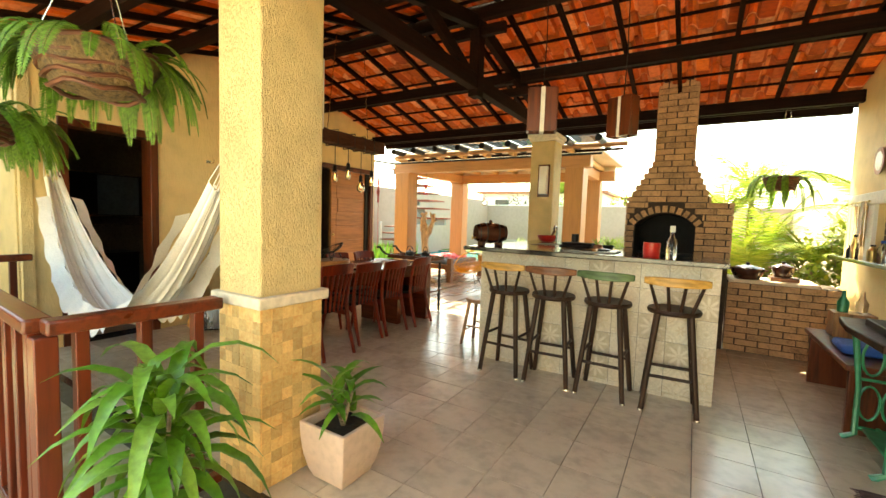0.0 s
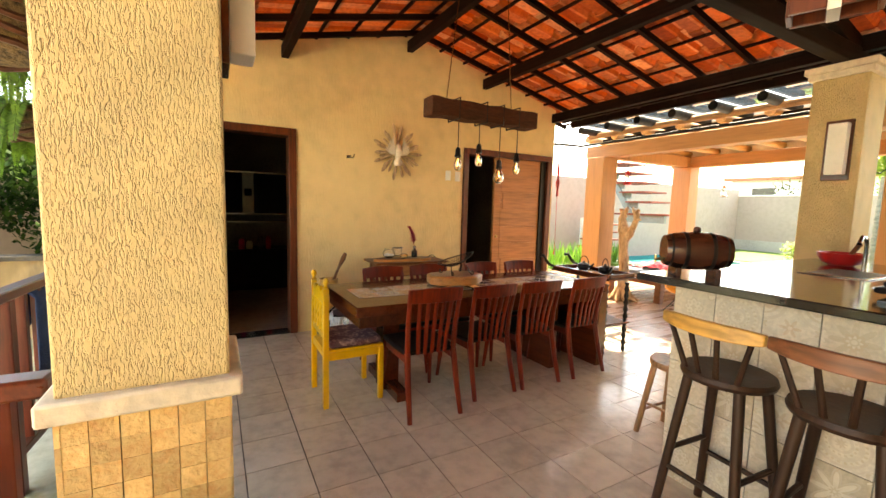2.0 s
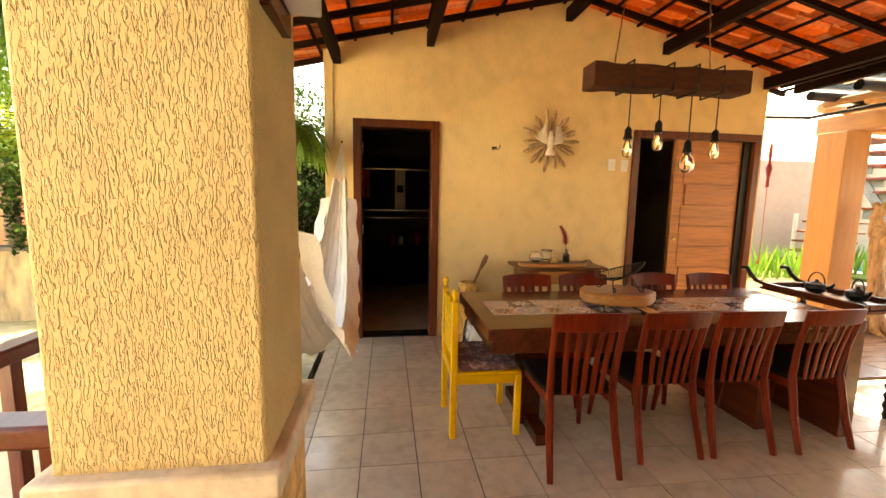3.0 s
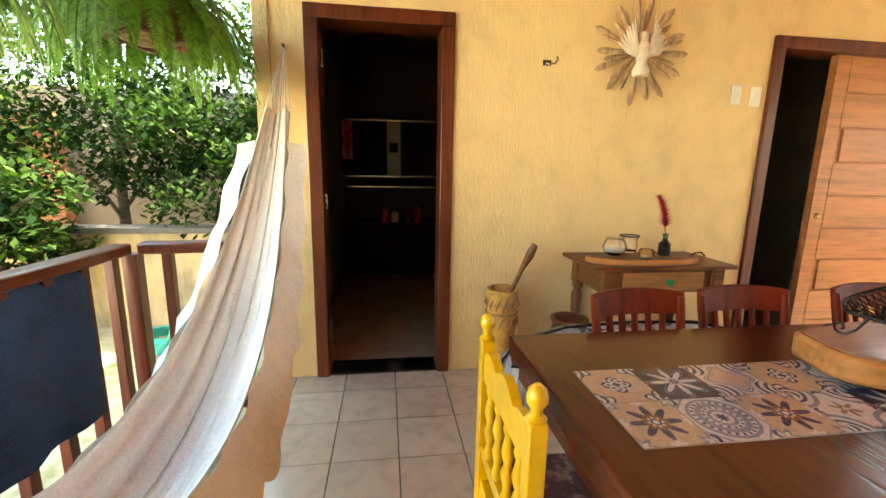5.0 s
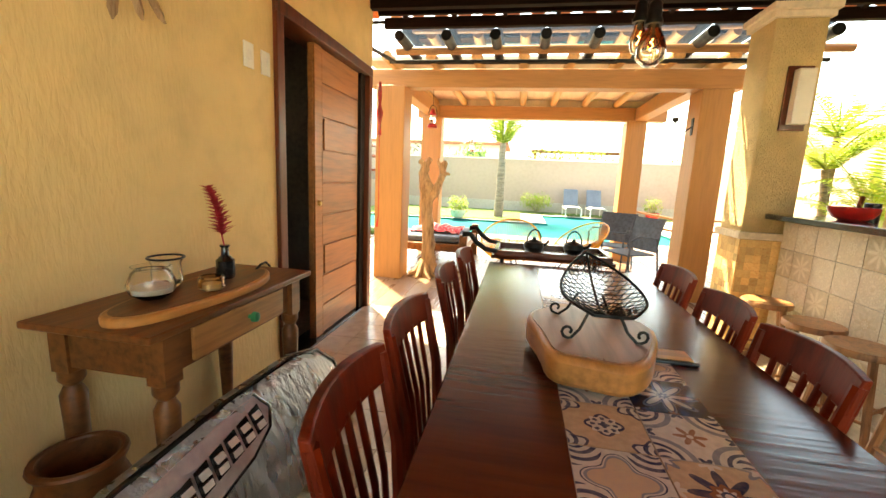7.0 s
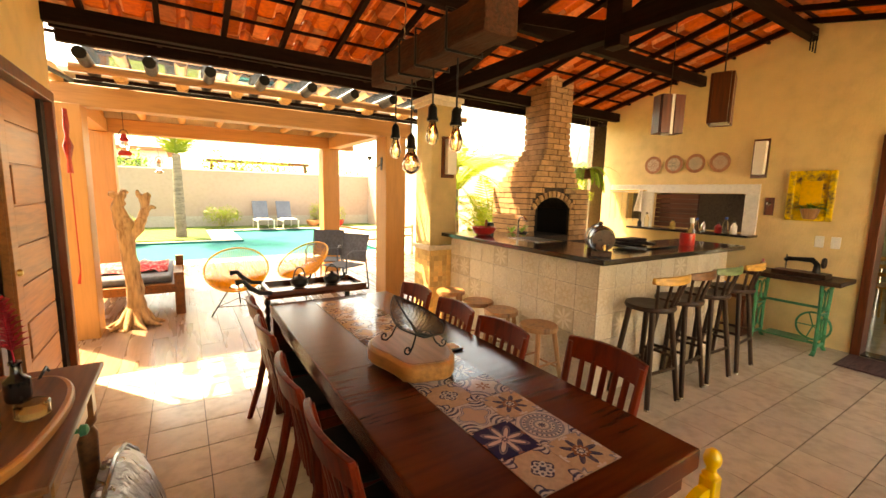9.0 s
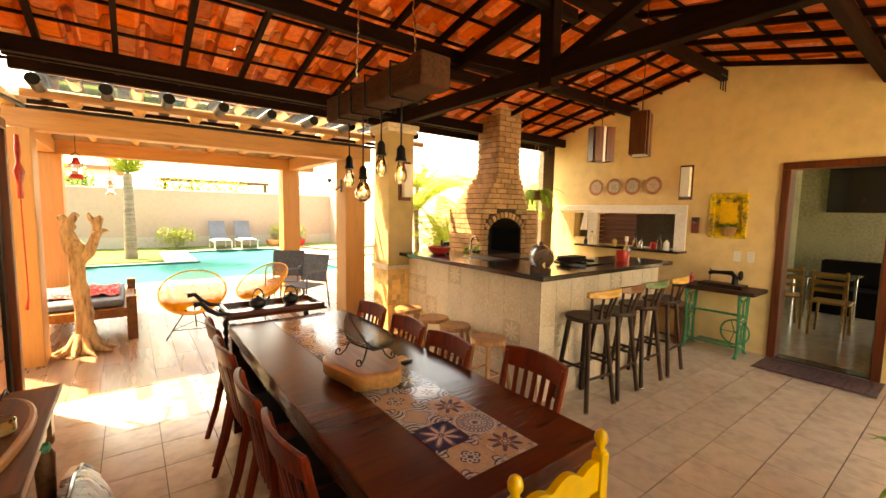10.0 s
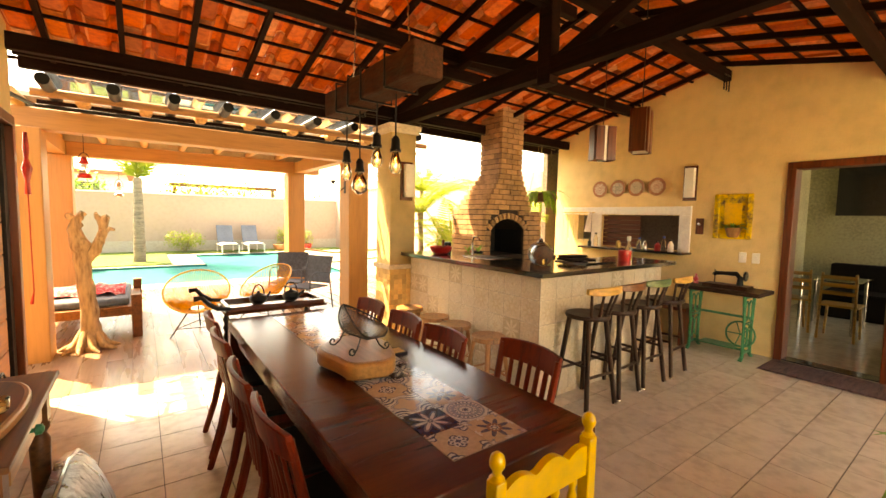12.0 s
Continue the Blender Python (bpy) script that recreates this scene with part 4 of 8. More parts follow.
# ---- dining furniture ----
def dining_chair():
    c = thing("dining_chair", (0, 0, 0), "reddish mahogany slat-back dining chair with black seat at the table", "dining chair", "chairs round the table")
    # the back stands at x = 0, the seat runs towards -x
    for y in (-0.175, 0.175):
        part("rear_leg", Shape().ring([(0.10, y * 1.06, 0), (0.04, y * 1.02, 0.22), (-0.005, y * 0.97, 0.45)], [0.017, 0.021, 0.023], 8), M_CHAIR, c)
        part("back_post", Shape().ring([(-0.005, y * 0.97, 0.45), (0.01, y, 0.65), (0.06, y * 1.04, 0.89)], [0.021, 0.018, 0.016], 8), M_CHAIR, c)
        part("front_leg", Shape().ring([(-0.44, y * 1.15, 0), (-0.42, y * 1.08, 0.2), (-0.40, y, 0.42)], [0.014, 0.019, 0.022], 8), M_CHAIR, c)
        part("side_rail", Shape().beam((0.0, y * 0.97, 0.405), (-0.39, y, 0.405), 0.024, 0.055), M_CHAIR, c, bevel=0.004)
    part("front_rail", Shape().beam((-0.40, -0.175, 0.405), (-0.40, 0.175, 0.405), 0.024, 0.055), M_CHAIR, c, bevel=0.004)
    part("seat", Shape().slab([(0.0, -0.185), (0.0, 0.185), (-0.2, 0.205), (-0.42, 0.20), (-0.435, 0.0), (-0.42, -0.20), (-0.2, -0.205)], 0.432, 0.468), M_SEAT, c, "padded black seat", bevel=0.012)
    s = Shape()
    rows = []
    for z0, z1, off in ((0.815, 0.91, 0.0),):
        n = 8
        k = len(s.v)
        for i in range(n + 1):
            u = i / n * 2 - 1
            y = u * 0.195
            bow = 0.035 * (1 - u * u)
            top = z1 + 0.012 * (1 - u * u)
            x = 0.045 + bow
            s.v += [(x - 0.012, y, z0), (x + 0.012, y, z0), (x + 0.03, y, top), (x + 0.008, y, top)]
        for i in range(n):
            a = k + 4 * i
            for j in range(4):
                s.f.append((a + j, a + 4 + j, a + 4 + (j + 1) % 4, a + (j + 1) % 4))
        s.f += [(k, k + 1, k + 2, k + 3), tuple(k + 4 * n + j for j in (3, 2, 1, 0))]
    part("top_rail", s, M_CHAIR, c, bevel=0.004)
    for i in range(5):
        u = (i - 2) / 2
        y = u * 0.115
        bow = 0.03 * (1 - (u * 0.6) ** 2)
        part("back_slat", Shape().ring([(0.0 + bow * 0.3, y * 0.85, 0.44), (0.012 + bow * 0.6, y * 0.93, 0.62), (0.045 + bow, y, 0.83)], [0.014, 0.016, 0.015], 6, squash=0.45), M_CHAIR, c)
    return c


first = dining_chair()
SQUAT = Matrix.Diagonal((1, 1, 0.96, 1))
first.matrix_basis = pose(-3.555, 3.63, 0, 0, 0, -2) @ SQUAT
for x, y, t in ((-3.655, 4.18, 1), (-3.65, 4.63, -1.5), (-3.64, 5.15, 2)):
    copy_thing(first, pose(x, y, 0, 0, 0, t) @ SQUAT)
for x, y, t in ((-4.60, 3.70, 182), (-4.61, 4.16, 178), (-4.60, 4.76, 181), (-4.58, 5.24, 179)):
    copy_thing(first, pose(x, y, 0, 0, 0, t) @ SQUAT)


def spindle(h0, h1, r):
    return [(r * 0.6, h0), (r, h0 + 0.02), (r * 0.55, h0 + 0.05), (r * 1.0, (h0 * 0.6 + h1 * 0.4)), (r * 0.55, (h0 + h1) / 2), (r * 1.05, (h0 * 0.35 + h1 * 0.65)), (r * 0.55, h1 - 0.04), (r * 0.9, h1 - 0.02), (r * 0.6, h1)]


def yellow_chair():
    c = thing("yellow_chair", (-4.08, 2.99, 0), "yellow lacquered spindle chair with flowered cushion at the table end", "chair", "", 0)
    for x in (-0.19, 0.19):
        part("rear_leg", Shape().box(x - 0.019, x + 0.019, -0.019, 0.019, 0, 0.90), M_YELLOW, c, bevel=0.004)
        part("finial", Shape().lathe([(0.012, 0.90), (0.021, 0.905), (0.012, 0.915), (0.012, 0.925), (0.020, 0.940), (0.021, 0.952), (0.017, 0.968), (0.006, 0.978)], (x, 0, 0), 12), M_YELLOW, c)
        part("front_leg", Shape().box(x - 0.018, x + 0.018, 0.375, 0.411, 0, 0.42), M_YELLOW, c, bevel=0.004)
        part("side_rail", Shape().box(x - 0.012, x + 0.012, 0.02, 0.374, 0.36, 0.42), M_YELLOW, c, bevel=0.003)
    part("front_rail", Shape().box(-0.171, 0.171, 0.38, 0.405, 0.36, 0.42), M_YELLOW, c, bevel=0.003)
    part("rear_rail", Shape().box(-0.17, 0.17, -0.012, 0.012, 0.38, 0.42), M_YELLOW, c, bevel=0.003)
    part("lower_rail", Shape().box(-0.17, 0.17, -0.011, 0.011, 0.52, 0.56), M_YELLOW, c, bevel=0.003)
    s = Shape()
    n, k = 24, 0
    for i in range(n + 1):
        u = i / n
        x = -0.17 + 0.34 * u
        top = 0.85 + 0.028 * abs(math.sin(u * math.pi * 2.5 + 0.4)) + 0.015 * math.sin(u * math.pi)
        s.v += [(x, -0.011, 0.78), (x, 0.011, 0.78), (x, 0.011, top), (x, -0.011, top)]
    for i in range(n):
        a = 4 * i
        for j in range(4):
            s.f.append((a + j, a + 4 + j, a + 4 + (j + 1) % 4, a + (j + 1) % 4))
    s.f += [(0, 1, 2, 3), tuple(4 * n + j for j in (3, 2, 1, 0))]
    part("crest", s, M_YELLOW, c)
    for i in range(4):
        part("spindle", Shape().lathe(spindle(0.555, 0.79, 0.017), (-0.12 + 0.08 * i, 0, 0), 10), M_YELLOW, c)
    part("seat", Shape().box(-0.2, 0.2, -0.01, 0.41, 0.42, 0.44), M_YELLOW, c, bevel=0.004)
    part("cushion", Shape().slab([(-0.19, 0.03), (0.19, 0.03), (0.2, 0.2), (0.19, 0.40), (-0.19, 0.40), (-0.2, 0.2)], 0.44, 0.50), M_FABRIC, c, "flowered dark red cushion", bevel=0.02)
    return c


yc = yellow_chair()
yc.matrix_basis = pose(-4.10, 3.01, 0) @ Matrix.Diagonal((1, 1, 0.93, 1))

TXM, TYM = -4.09, 4.31
table = thing("dining_table", (TXM, TYM, 0), "long dark wood dining table with an inset tile runner", "dining table")
TX, TY = 0.43, 1.165
part("tabletop", Shape().box(-TX, TX, -TY, TY, 0.68, 0.748), M_TABLE, table, bevel=0.006)
part("apron", Shape().box(-TX + 0.03, TX - 0.03, -TY + 0.03, TY - 0.03, 0.60, 0.679), M_TABLE, table, bevel=0.003)
part("panel_leg", Shape().box(-TX, TX, TY - 0.10, TY, 0.0, 0.679), M_TABLE, table, bevel=0.005)
part("cross_leg", Shape().box(-0.08, 0.08, -0.85, -0.72, 0.0, 0.6).box(-0.32, 0.32, -0.83, -0.74, 0.0, 0.07), M_TABLE, table, bevel=0.005)
part("cross_leg", Shape().box(-0.30, 0.30, 0.62, 0.70, 0.0, 0.6), M_TABLE, table, bevel=0.005)

bowl = thing("wire_basket", (-4.135, 4.16, 0.838), "dark wire leaf-shaped basket on curled iron feet upon a wood slab", "basket", "", 4)
bowl.matrix_basis = bowl.matrix_basis @ Matrix.Scale(0.9, 4)
slabp = [(0.17 * (1 + 0.07 * math.sin(3 * a + 0.6) + 0.05 * math.sin(5 * a)) * math.cos(a), 0.255 * (1 + 0.08 * math.sin(2 * a + 1) + 0.05 * math.cos(5 * a)) * math.sin(a)) for a in [i * math.pi / 16 for i in range(32)]]
sl = thing("wood_slab", (-4.145, 4.145, 0.752), "thick tan live-edge wood slab resting on the dining table", "serving board")
part("slab", Shape().slab(slabp, 0.012, 0.085), M_SLABW, sl, bevel=0.014)
part("top_face", Shape().slab([(x * 0.9, y * 0.9) for x, y in slabp], 0.086, 0.089), M_SLABT, sl, "pinkish brown worn top")
for x, y in ((-0.1, -0.14), (0.1, -0.12), (0, 0.17)):
    part("foot", Shape().lathe([(0.02, 0.001), (0.025, 0.014)], (x, y, 0), 10), M_SLABW, sl)


def basket_point(u, v):
    """Leaf-shaped dish: u along the leaf from its blunt end to its raised tip, v across it."""
    wide = 0.118 * math.sin(math.pi * min(1.0, 0.04 + 0.96 * u) ** 0.7) ** 0.75 if u < 1 else 0.0
    side = abs(v) ** 1.7
    return (wide * v, -0.18 + 0.37 * u, 0.062 + 0.05 * side * math.sin(math.pi * u ** 0.8) + 0.145 * (max(0.0, u - 0.25) / 0.75) ** 1.5 + 0.035 * (1 - u) ** 3)


s = Shape()
for k in range(-8, 17):
    for sg in (-1, 1):
        pts = []
        for i in range(15):
            v = -1 + 2 * i / 14
            u = (k + 0.5 * (1 + sg * v) * 6 + 0.12 * math.sin(i * 2.2)) / 17
            if 0.0 <= u <= 0.985:
                pts.append(basket_point(u, v))
        if len(pts) > 1:
            s.ring(pts, [0.0017] * len(pts), 4, cap=False)
part("mesh", s, M_DARK, bowl, "dark wire lattice", kind="stuff")
rim = [basket_point(i / 24, -1) for i in range(25)] + [basket_point(1 - i / 24, 1) for i in range(1, 25)]
part("rim", Shape().ring(rim + rim[:1], [0.0045] * (len(rim) + 1), 6, cap=False), M_DARK, bowl)
part("rib", Shape().ring([basket_point(i / 16, 0) for i in range(17)], [0.004] * 17, 6), M_DARK, bowl)
for x, y in ((-0.07, -0.10), (0.07, -0.10), (-0.07, 0.09), (0.07, 0.09)):
    sx = 1 if x > 0 else -1
    pts = [(x * 0.55, y * 0.9, 0.088), (x * 0.75, y, 0.06), (x * 0.95, y * 1.05, 0.03), (x * 1.3, y * 1.15, 0.006)]
    for i in range(9):
        a = -math.pi / 2 + i * 0.7
        r = 0.021 * (1 - i / 12)
        pts.append((x * 1.45 + sx * r * math.cos(a), y * 1.2, 0.027 + r * math.sin(a)))
    part("foot", Shape().ring(pts, [0.0045] * len(pts), 6), M_DARK, bowl)
ph = thing("phone_case", (-3.93, 4.22, 0.749), "black phone case lying on the dining table", "phone")
part("case", Shape().box(-0.09, 0.09, -0.045, 0.045, 0, 0.012), M_BLACK, ph, bevel=0.004)
part("screen", Shape().box(-0.075, 0.075, -0.035, 0.035, 0.0122, 0.014), M_YELW, ph)

# tray cart at the far end of the table
cart = thing("tea_cart", (-4.12, 5.80, 0), "dark tea cart with twisted legs and curved handles behind the table", "tea cart")
part("top", Shape().box(-0.40, 0.36, -0.2, 0.2, 0.745, 0.765), M_TABLE, cart, bevel=0.004)
part("tray_glass", Shape().box(-0.34, 0.30, -0.15, 0.15, 0.766, 0.770), M_STEEL, cart)
for y in (-0.18, 0.18):
    part("tray_rim", Shape().box(-0.38, 0.34, y - 0.02, y + 0.02, 0.765, 0.80), M_TABLE, cart, bevel=0.005)
for x in (-0.37, 0.33):
    part("tray_rim", Shape().box(x - 0.015, x + 0.015, -0.16, 0.16, 0.765, 0.80), M_TABLE, cart, bevel=0.005)
for y in (-0.19, 0.19):
    part("handle", Shape().ring([(-0.36, y, 0.79), (-0.44, y, 0.80), (-0.50, y, 0.84), (-0.54, y, 0.89), (-0.59, y, 0.885)], [0.014, 0.016, 0.018, 0.016, 0.02], 8), M_DARK, cart)
for x in (-0.34, 0.30):
    for y in (-0.15, 0.15):
        part("twisted_leg", Shape().lathe([(0.012, 0), (0.022, 0.03)] + [(0.014 + 0.012 * (i % 2), 0.06 + i * 0.034) for i in range(20)], (x, y, 0), 10), M_DARK, cart)
part("lower_shelf", Shape().box(-0.38, 0.34, -0.18, 0.18, 0.30, 0.32), M_TABLE, cart, bevel=0.004)


def kettle():
    k = thing("iron_kettle", (0, 0, 0), "small black iron teapot with hoop handle on the tea cart", "teapot", "teapots on the cart")
    part("body", Shape().lathe([(0.03, 0), (0.055, 0.012), (0.068, 0.04), (0.06, 0.068), (0.03, 0.082), (0.012, 0.09), (0.012, 0.1), (0.004, 0.105)], n=18), M_DARK, k)
    part("spout", Shape().ring([(0.055, 0, 0.045), (0.09, 0, 0.06), (0.105, 0, 0.085)], [0.015, 0.01, 0.008], 8), M_DARK, k)
    part("handle", Shape().ring([(0.05 * math.cos(a), 0, 0.07 + 0.085 * math.sin(a)) for a in [i * math.pi / 8 for i in range(9)]], [0.005] * 9, 6), M_DARK, k)
    return k


k = kettle()
k.matrix_basis = pose(-4.25, 5.80, 0.771, 0, 0, 20)
copy_thing(k, pose(-3.99, 5.82, 0.771, 0, 0, -15))

# side table and what stands on it
side = thing("side_table", (-5.54, 4.305, 0), "antique brown side table with a drawer against the ochre wall", "side table")
part("top", Shape().box(-0.2, 0.24, -0.44, 0.43, 0.76, 0.783), M_SIDE, side, bevel=0.005)
for x in (-0.16, 0.18):
    for y in (-0.34, 0.34):
        part("leg", Shape().box(x - 0.032, x + 0.032, y - 0.032, y + 0.032, 0.60, 0.754).lathe([(0.02, 0.0), (0.03, 0.05), (0.022, 0.1), (0.03, 0.3), (0.036, 0.52), (0.022, 0.55), (0.036, 0.57), (0.036, 0.6)], (x, y, 0), 14), M_SIDE, side)
part("apron", Shape().box(0.165, 0.19, -0.305, 0.305, 0.62, 0.754).box(-0.17, -0.15, -0.305, 0.305, 0.62, 0.754).box(-0.125, 0.145, -0.365, -0.345, 0.62, 0.754).box(-0.125, 0.145, 0.345, 0.365, 0.62, 0.754), M_SIDE, side)
dr = part("drawer", Shape().box(0.192, 0.205, -0.25, 0.25, 0.632, 0.742), M_SIDEL, side, "lighter drawer front", bevel=0.004)
part("knob", Shape().lathe([(0.008, 0), (0.008, 0.012), (0.02, 0.018), (0.018, 0.034), (0.008, 0.04)], (0.205, 0.02, 0.69), 12, Matrix.Rotation(radians(90), 4, "Y")), M_GREENI, dr, "green glass knob")
oval = [(0.13 * math.cos(a) * (1 + 0.06 * math.sin(3 * a)), 0.37 * math.sin(a) * (1 + 0.05 * math.cos(2 * a))) for a in [i * math.pi / 18 for i in range(36)]]
wb = thing("serving_board", (-5.46, 4.24, 0.78), "long oval live-edge wooden board on the side table", "serving board")
part("board", Shape().slab(oval, 0.0, 0.032), M_SLABW, wb, bevel=0.008)
part("face", Shape().slab([(x * 0.86, y * 0.94) for x, y in oval], 0.0322, 0.034), M_SIDE, wb, "dark hollowed face")
part("handle", Shape().ring([(0, 0.31, 0.03), (0.01, 0.33, 0.05), (0.01, 0.37, 0.055), (0.01, 0.40, 0.03)], [0.005] * 4, 6), M_DARK, wb)


def vessel(name, at, prof, material, label, cat, extra=None, group=""):
    t = thing(name, at, label, cat, group)
    part("body", Shape().lathe(prof, n=20), material, t)
    return t


j = vessel("glass_jar", (-5.50, 4.08, 0.815), [(0.035, 0), (0.062, 0.02), (0.07, 0.05), (0.055, 0.085), (0.045, 0.095), (0.055, 0.105), (0.052, 0.105), (0.042, 0.093), (0.05, 0.08), (0.063, 0.05), (0.055, 0.022), (0.03, 0.008)], M_GLASS, "round clear glass jar with white sand on the board", "jar")
part("sand", Shape().lathe([(0.03, 0.009), (0.053, 0.023), (0.058, 0.038)]), M_WHITE, j, "white sand filling")
j = vessel("glass_jar", (-5.58, 4.22, 0.815), [(0.04, 0), (0.05, 0.02), (0.045, 0.08), (0.055, 0.1), (0.052, 0.1), (0.042, 0.08), (0.045, 0.02), (0.03, 0.008)], M_GLASS, "second clear glass jar with a dark rim on the board", "jar")
part("rim", Shape().ring([(0.056 * math.cos(a), 0.056 * math.sin(a), 0.101) for a in [i * math.pi / 10 for i in range(21)]], [0.004] * 21, 6, cap=False), M_DARK, j)
j = vessel("candle_glass", (-5.40, 4.22, 0.815), [(0.03, 0), (0.042, 0.01), (0.042, 0.045), (0.035, 0.05), (0.036, 0.05), (0.038, 0.012), (0.02, 0.006)], M_AMBER, "small amber candle glass on the board", "candle holder")
part("candle", Shape().lathe([(0.03, 0.007), (0.031, 0.025)]), M_TRIMW, j, "cream candle")
vz = vessel("bottle_vase", (-5.47, 4.38, 0.815), [(0.03, 0), (0.034, 0.01), (0.034, 0.07), (0.015, 0.09), (0.013, 0.12), (0.018, 0.123), (0.018, 0.13), (0.008, 0.131)], M_BLACK, "small black square bottle holding one red flower", "vase")
s = Shape()
s.ring([(0, 0, 0.12), (0.0, -0.02, 0.2), (0.0, -0.06, 0.34)], [0.003, 0.003, 0.002], 5)
rng = random.Random(5)
for i in range(90):
    u = i / 90
    a = i * 2.4
    s.blade((0, -0.065 * u * u - 0.01, 0.17 + 0.18 * u), (math.cos(a), math.sin(a) - 0.3, 0.55), 0.05 * (1.1 - u * 0.5), 0.02, 0.3, 2)
part("flower", s, M_FLOWER, vz, "red ginger flower")

mortar = thing("mortar", (-5.55, 3.42, 0), "tall carved wooden mortar with its pestle beside the side table", "mortar")
mortar.matrix_basis = mortar.matrix_basis @ Matrix.Diagonal((0.8, 0.8, 0.98, 1))
part("cup", Shape().lathe([(0.10, 0.0), (0.115, 0.02), (0.11, 0.06), (0.06, 0.14), (0.055, 0.2), (0.08, 0.27), (0.105, 0.34), (0.11, 0.38), (0.112, 0.52), (0.12, 0.60), (0.122, 0.62), (0.105, 0.62), (0.09, 0.5), (0.04, 0.42)], n=28), M_YELW, mortar)
s = Shape()
for i in range(14):
    a = i * 2 * math.pi / 14
    for z in (0.42, 0.53):
        b = a + (0.2 if z > 0.5 else 0)
        s.ring([(0.108 * math.cos(b), 0.108 * math.sin(b), z - 0.035), (0.122 * math.cos(b + 0.12), 0.122 * math.sin(b + 0.12), z), (0.116 * math.cos(b + 0.3), 0.116 * math.sin(b + 0.3), z + 0.035)], [0.004, 0.012, 0.003], 6)
s.ring([(0.117 * math.cos(a), 0.117 * math.sin(a), 0.475) for a in [i * math.pi / 12 for i in range(25)]], [0.006] * 25, 6, cap=False)
part("carving", s, M_STOOLT, mortar, "darker carved relief", kind="stuff")
part("pestle", Shape().ring([(0.02, 0.0, 0.45), (0.04, 0.05, 0.6), (0.06, 0.12, 0.75), (0.075, 0.17, 0.84), (0.085, 0.2, 0.90)], [0.022, 0.017, 0.017, 0.032, 0.022], 12), M_SIDE, mortar, "smooth dark pestle")
clay = vessel("clay_pot", (-5.56, 3.86, 0), [(0.09, 0), (0.12, 0.05), (0.135, 0.18), (0.12, 0.3), (0.1, 0.35), (0.11, 0.39), (0.115, 0.40), (0.095, 0.40), (0.085, 0.34), (0.1, 0.25)], M_SIDE, "plain brown pot standing under the side table", "pot")

part("rim", Shape().ring([(0.106 * math.cos(a), 0.106 * math.sin(a), 0.396) for a in [i * math.pi / 12 for i in range(25)]], [0.012] * 25, 8, cap=False), M_SIDE, clay)
bag = thing("surfboard_bag", (-5.15, 0, 0), "silver-grey surfboard bag with dark edging leaning on the wall", "board bag")
outline = [(3.30, 0.05), (3.31, 0.20), (3.34, 0.32), (3.42, 0.385), (3.55, 0.43), (3.7, 0.465), (4.1, 0.48), (4.5, 0.465), (4.68, 0.42), (4.80, 0.32), (4.84, 0.18), (4.80, 0.05), (4.5, 0.005), (3.6, 0.005)]
s = Shape()
n = len(outline)
cy, cz = 4.07, 0.22


def bagx(z, bulge):
    return -0.42 * z * 0.6 + bulge


for bul, sc in ((0.0, 1.0), (0.045, 0.93), (0.075, 0.7), (0.085, 0.35), (0.088, 0.02)):
    for y, z in outline:
        yy, zz = cy + (y - cy) * sc, cz + (z - cz) * sc
        s.v.append((bagx(zz, bul + 0.008 * math.sin(yy * 19 + zz * 9) * (bul > 0)), yy, zz))
for i in range(4):
    for q in range(n):
        a, b = i * n + q, i * n + (q + 1) % n
        s.f.append((a, b, b + n, a + n))
k0 = len(s.v)
for y, z in outline:
    s.v.append((bagx(z, -0.03), y, z))
s.f.append(tuple(k0 + q for q in reversed(range(n))))
for q in range(n):
    s.f.append((k0 + q, k0 + (q + 1) % n, (q + 1) % n, q))
part("cover", s, M_GREY, bag, smooth=180)
part("piping", Shape().ring([(bagx(z, 0.008), y, z) for y, z in outline + outline[:1]], [0.009] * (n + 1), 6, cap=False), M_BLACK, bag)
def bag_face(y, z):
    """How far the cover stands out at a point of its face."""
    k = min(1.0, max(abs(y - cy) / 0.77, abs(z - cz) / 0.255))
    steps = ((0.0, 0.088), (0.35, 0.085), (0.7, 0.075), (0.93, 0.045), (1.0, 0.0))
    for (ka, ba), (kb, bb) in zip(steps, steps[1:]):
        if k <= kb:
            return bagx(z, ba + (bb - ba) * (k - ka) / (kb - ka)) + 0.012
    return bagx(z, 0.012)


def bag_patch(name, outline_yz, lift, material, label=""):
    sh = Shape()
    m = len(outline_yz)
    for d in (0.0, 0.003):
        for yy, zz in outline_yz:
            sh.v.append((bag_face(yy, zz) + lift + d, yy, zz))
    sh.f += [tuple(range(m - 1, -1, -1)), tuple(range(m, 2 * m))]
    for q in range(m):
        sh.f.append((q, (q + 1) % m, m + (q + 1) % m, m + q))
    return part(name, sh, material, bag, label, smooth=0)


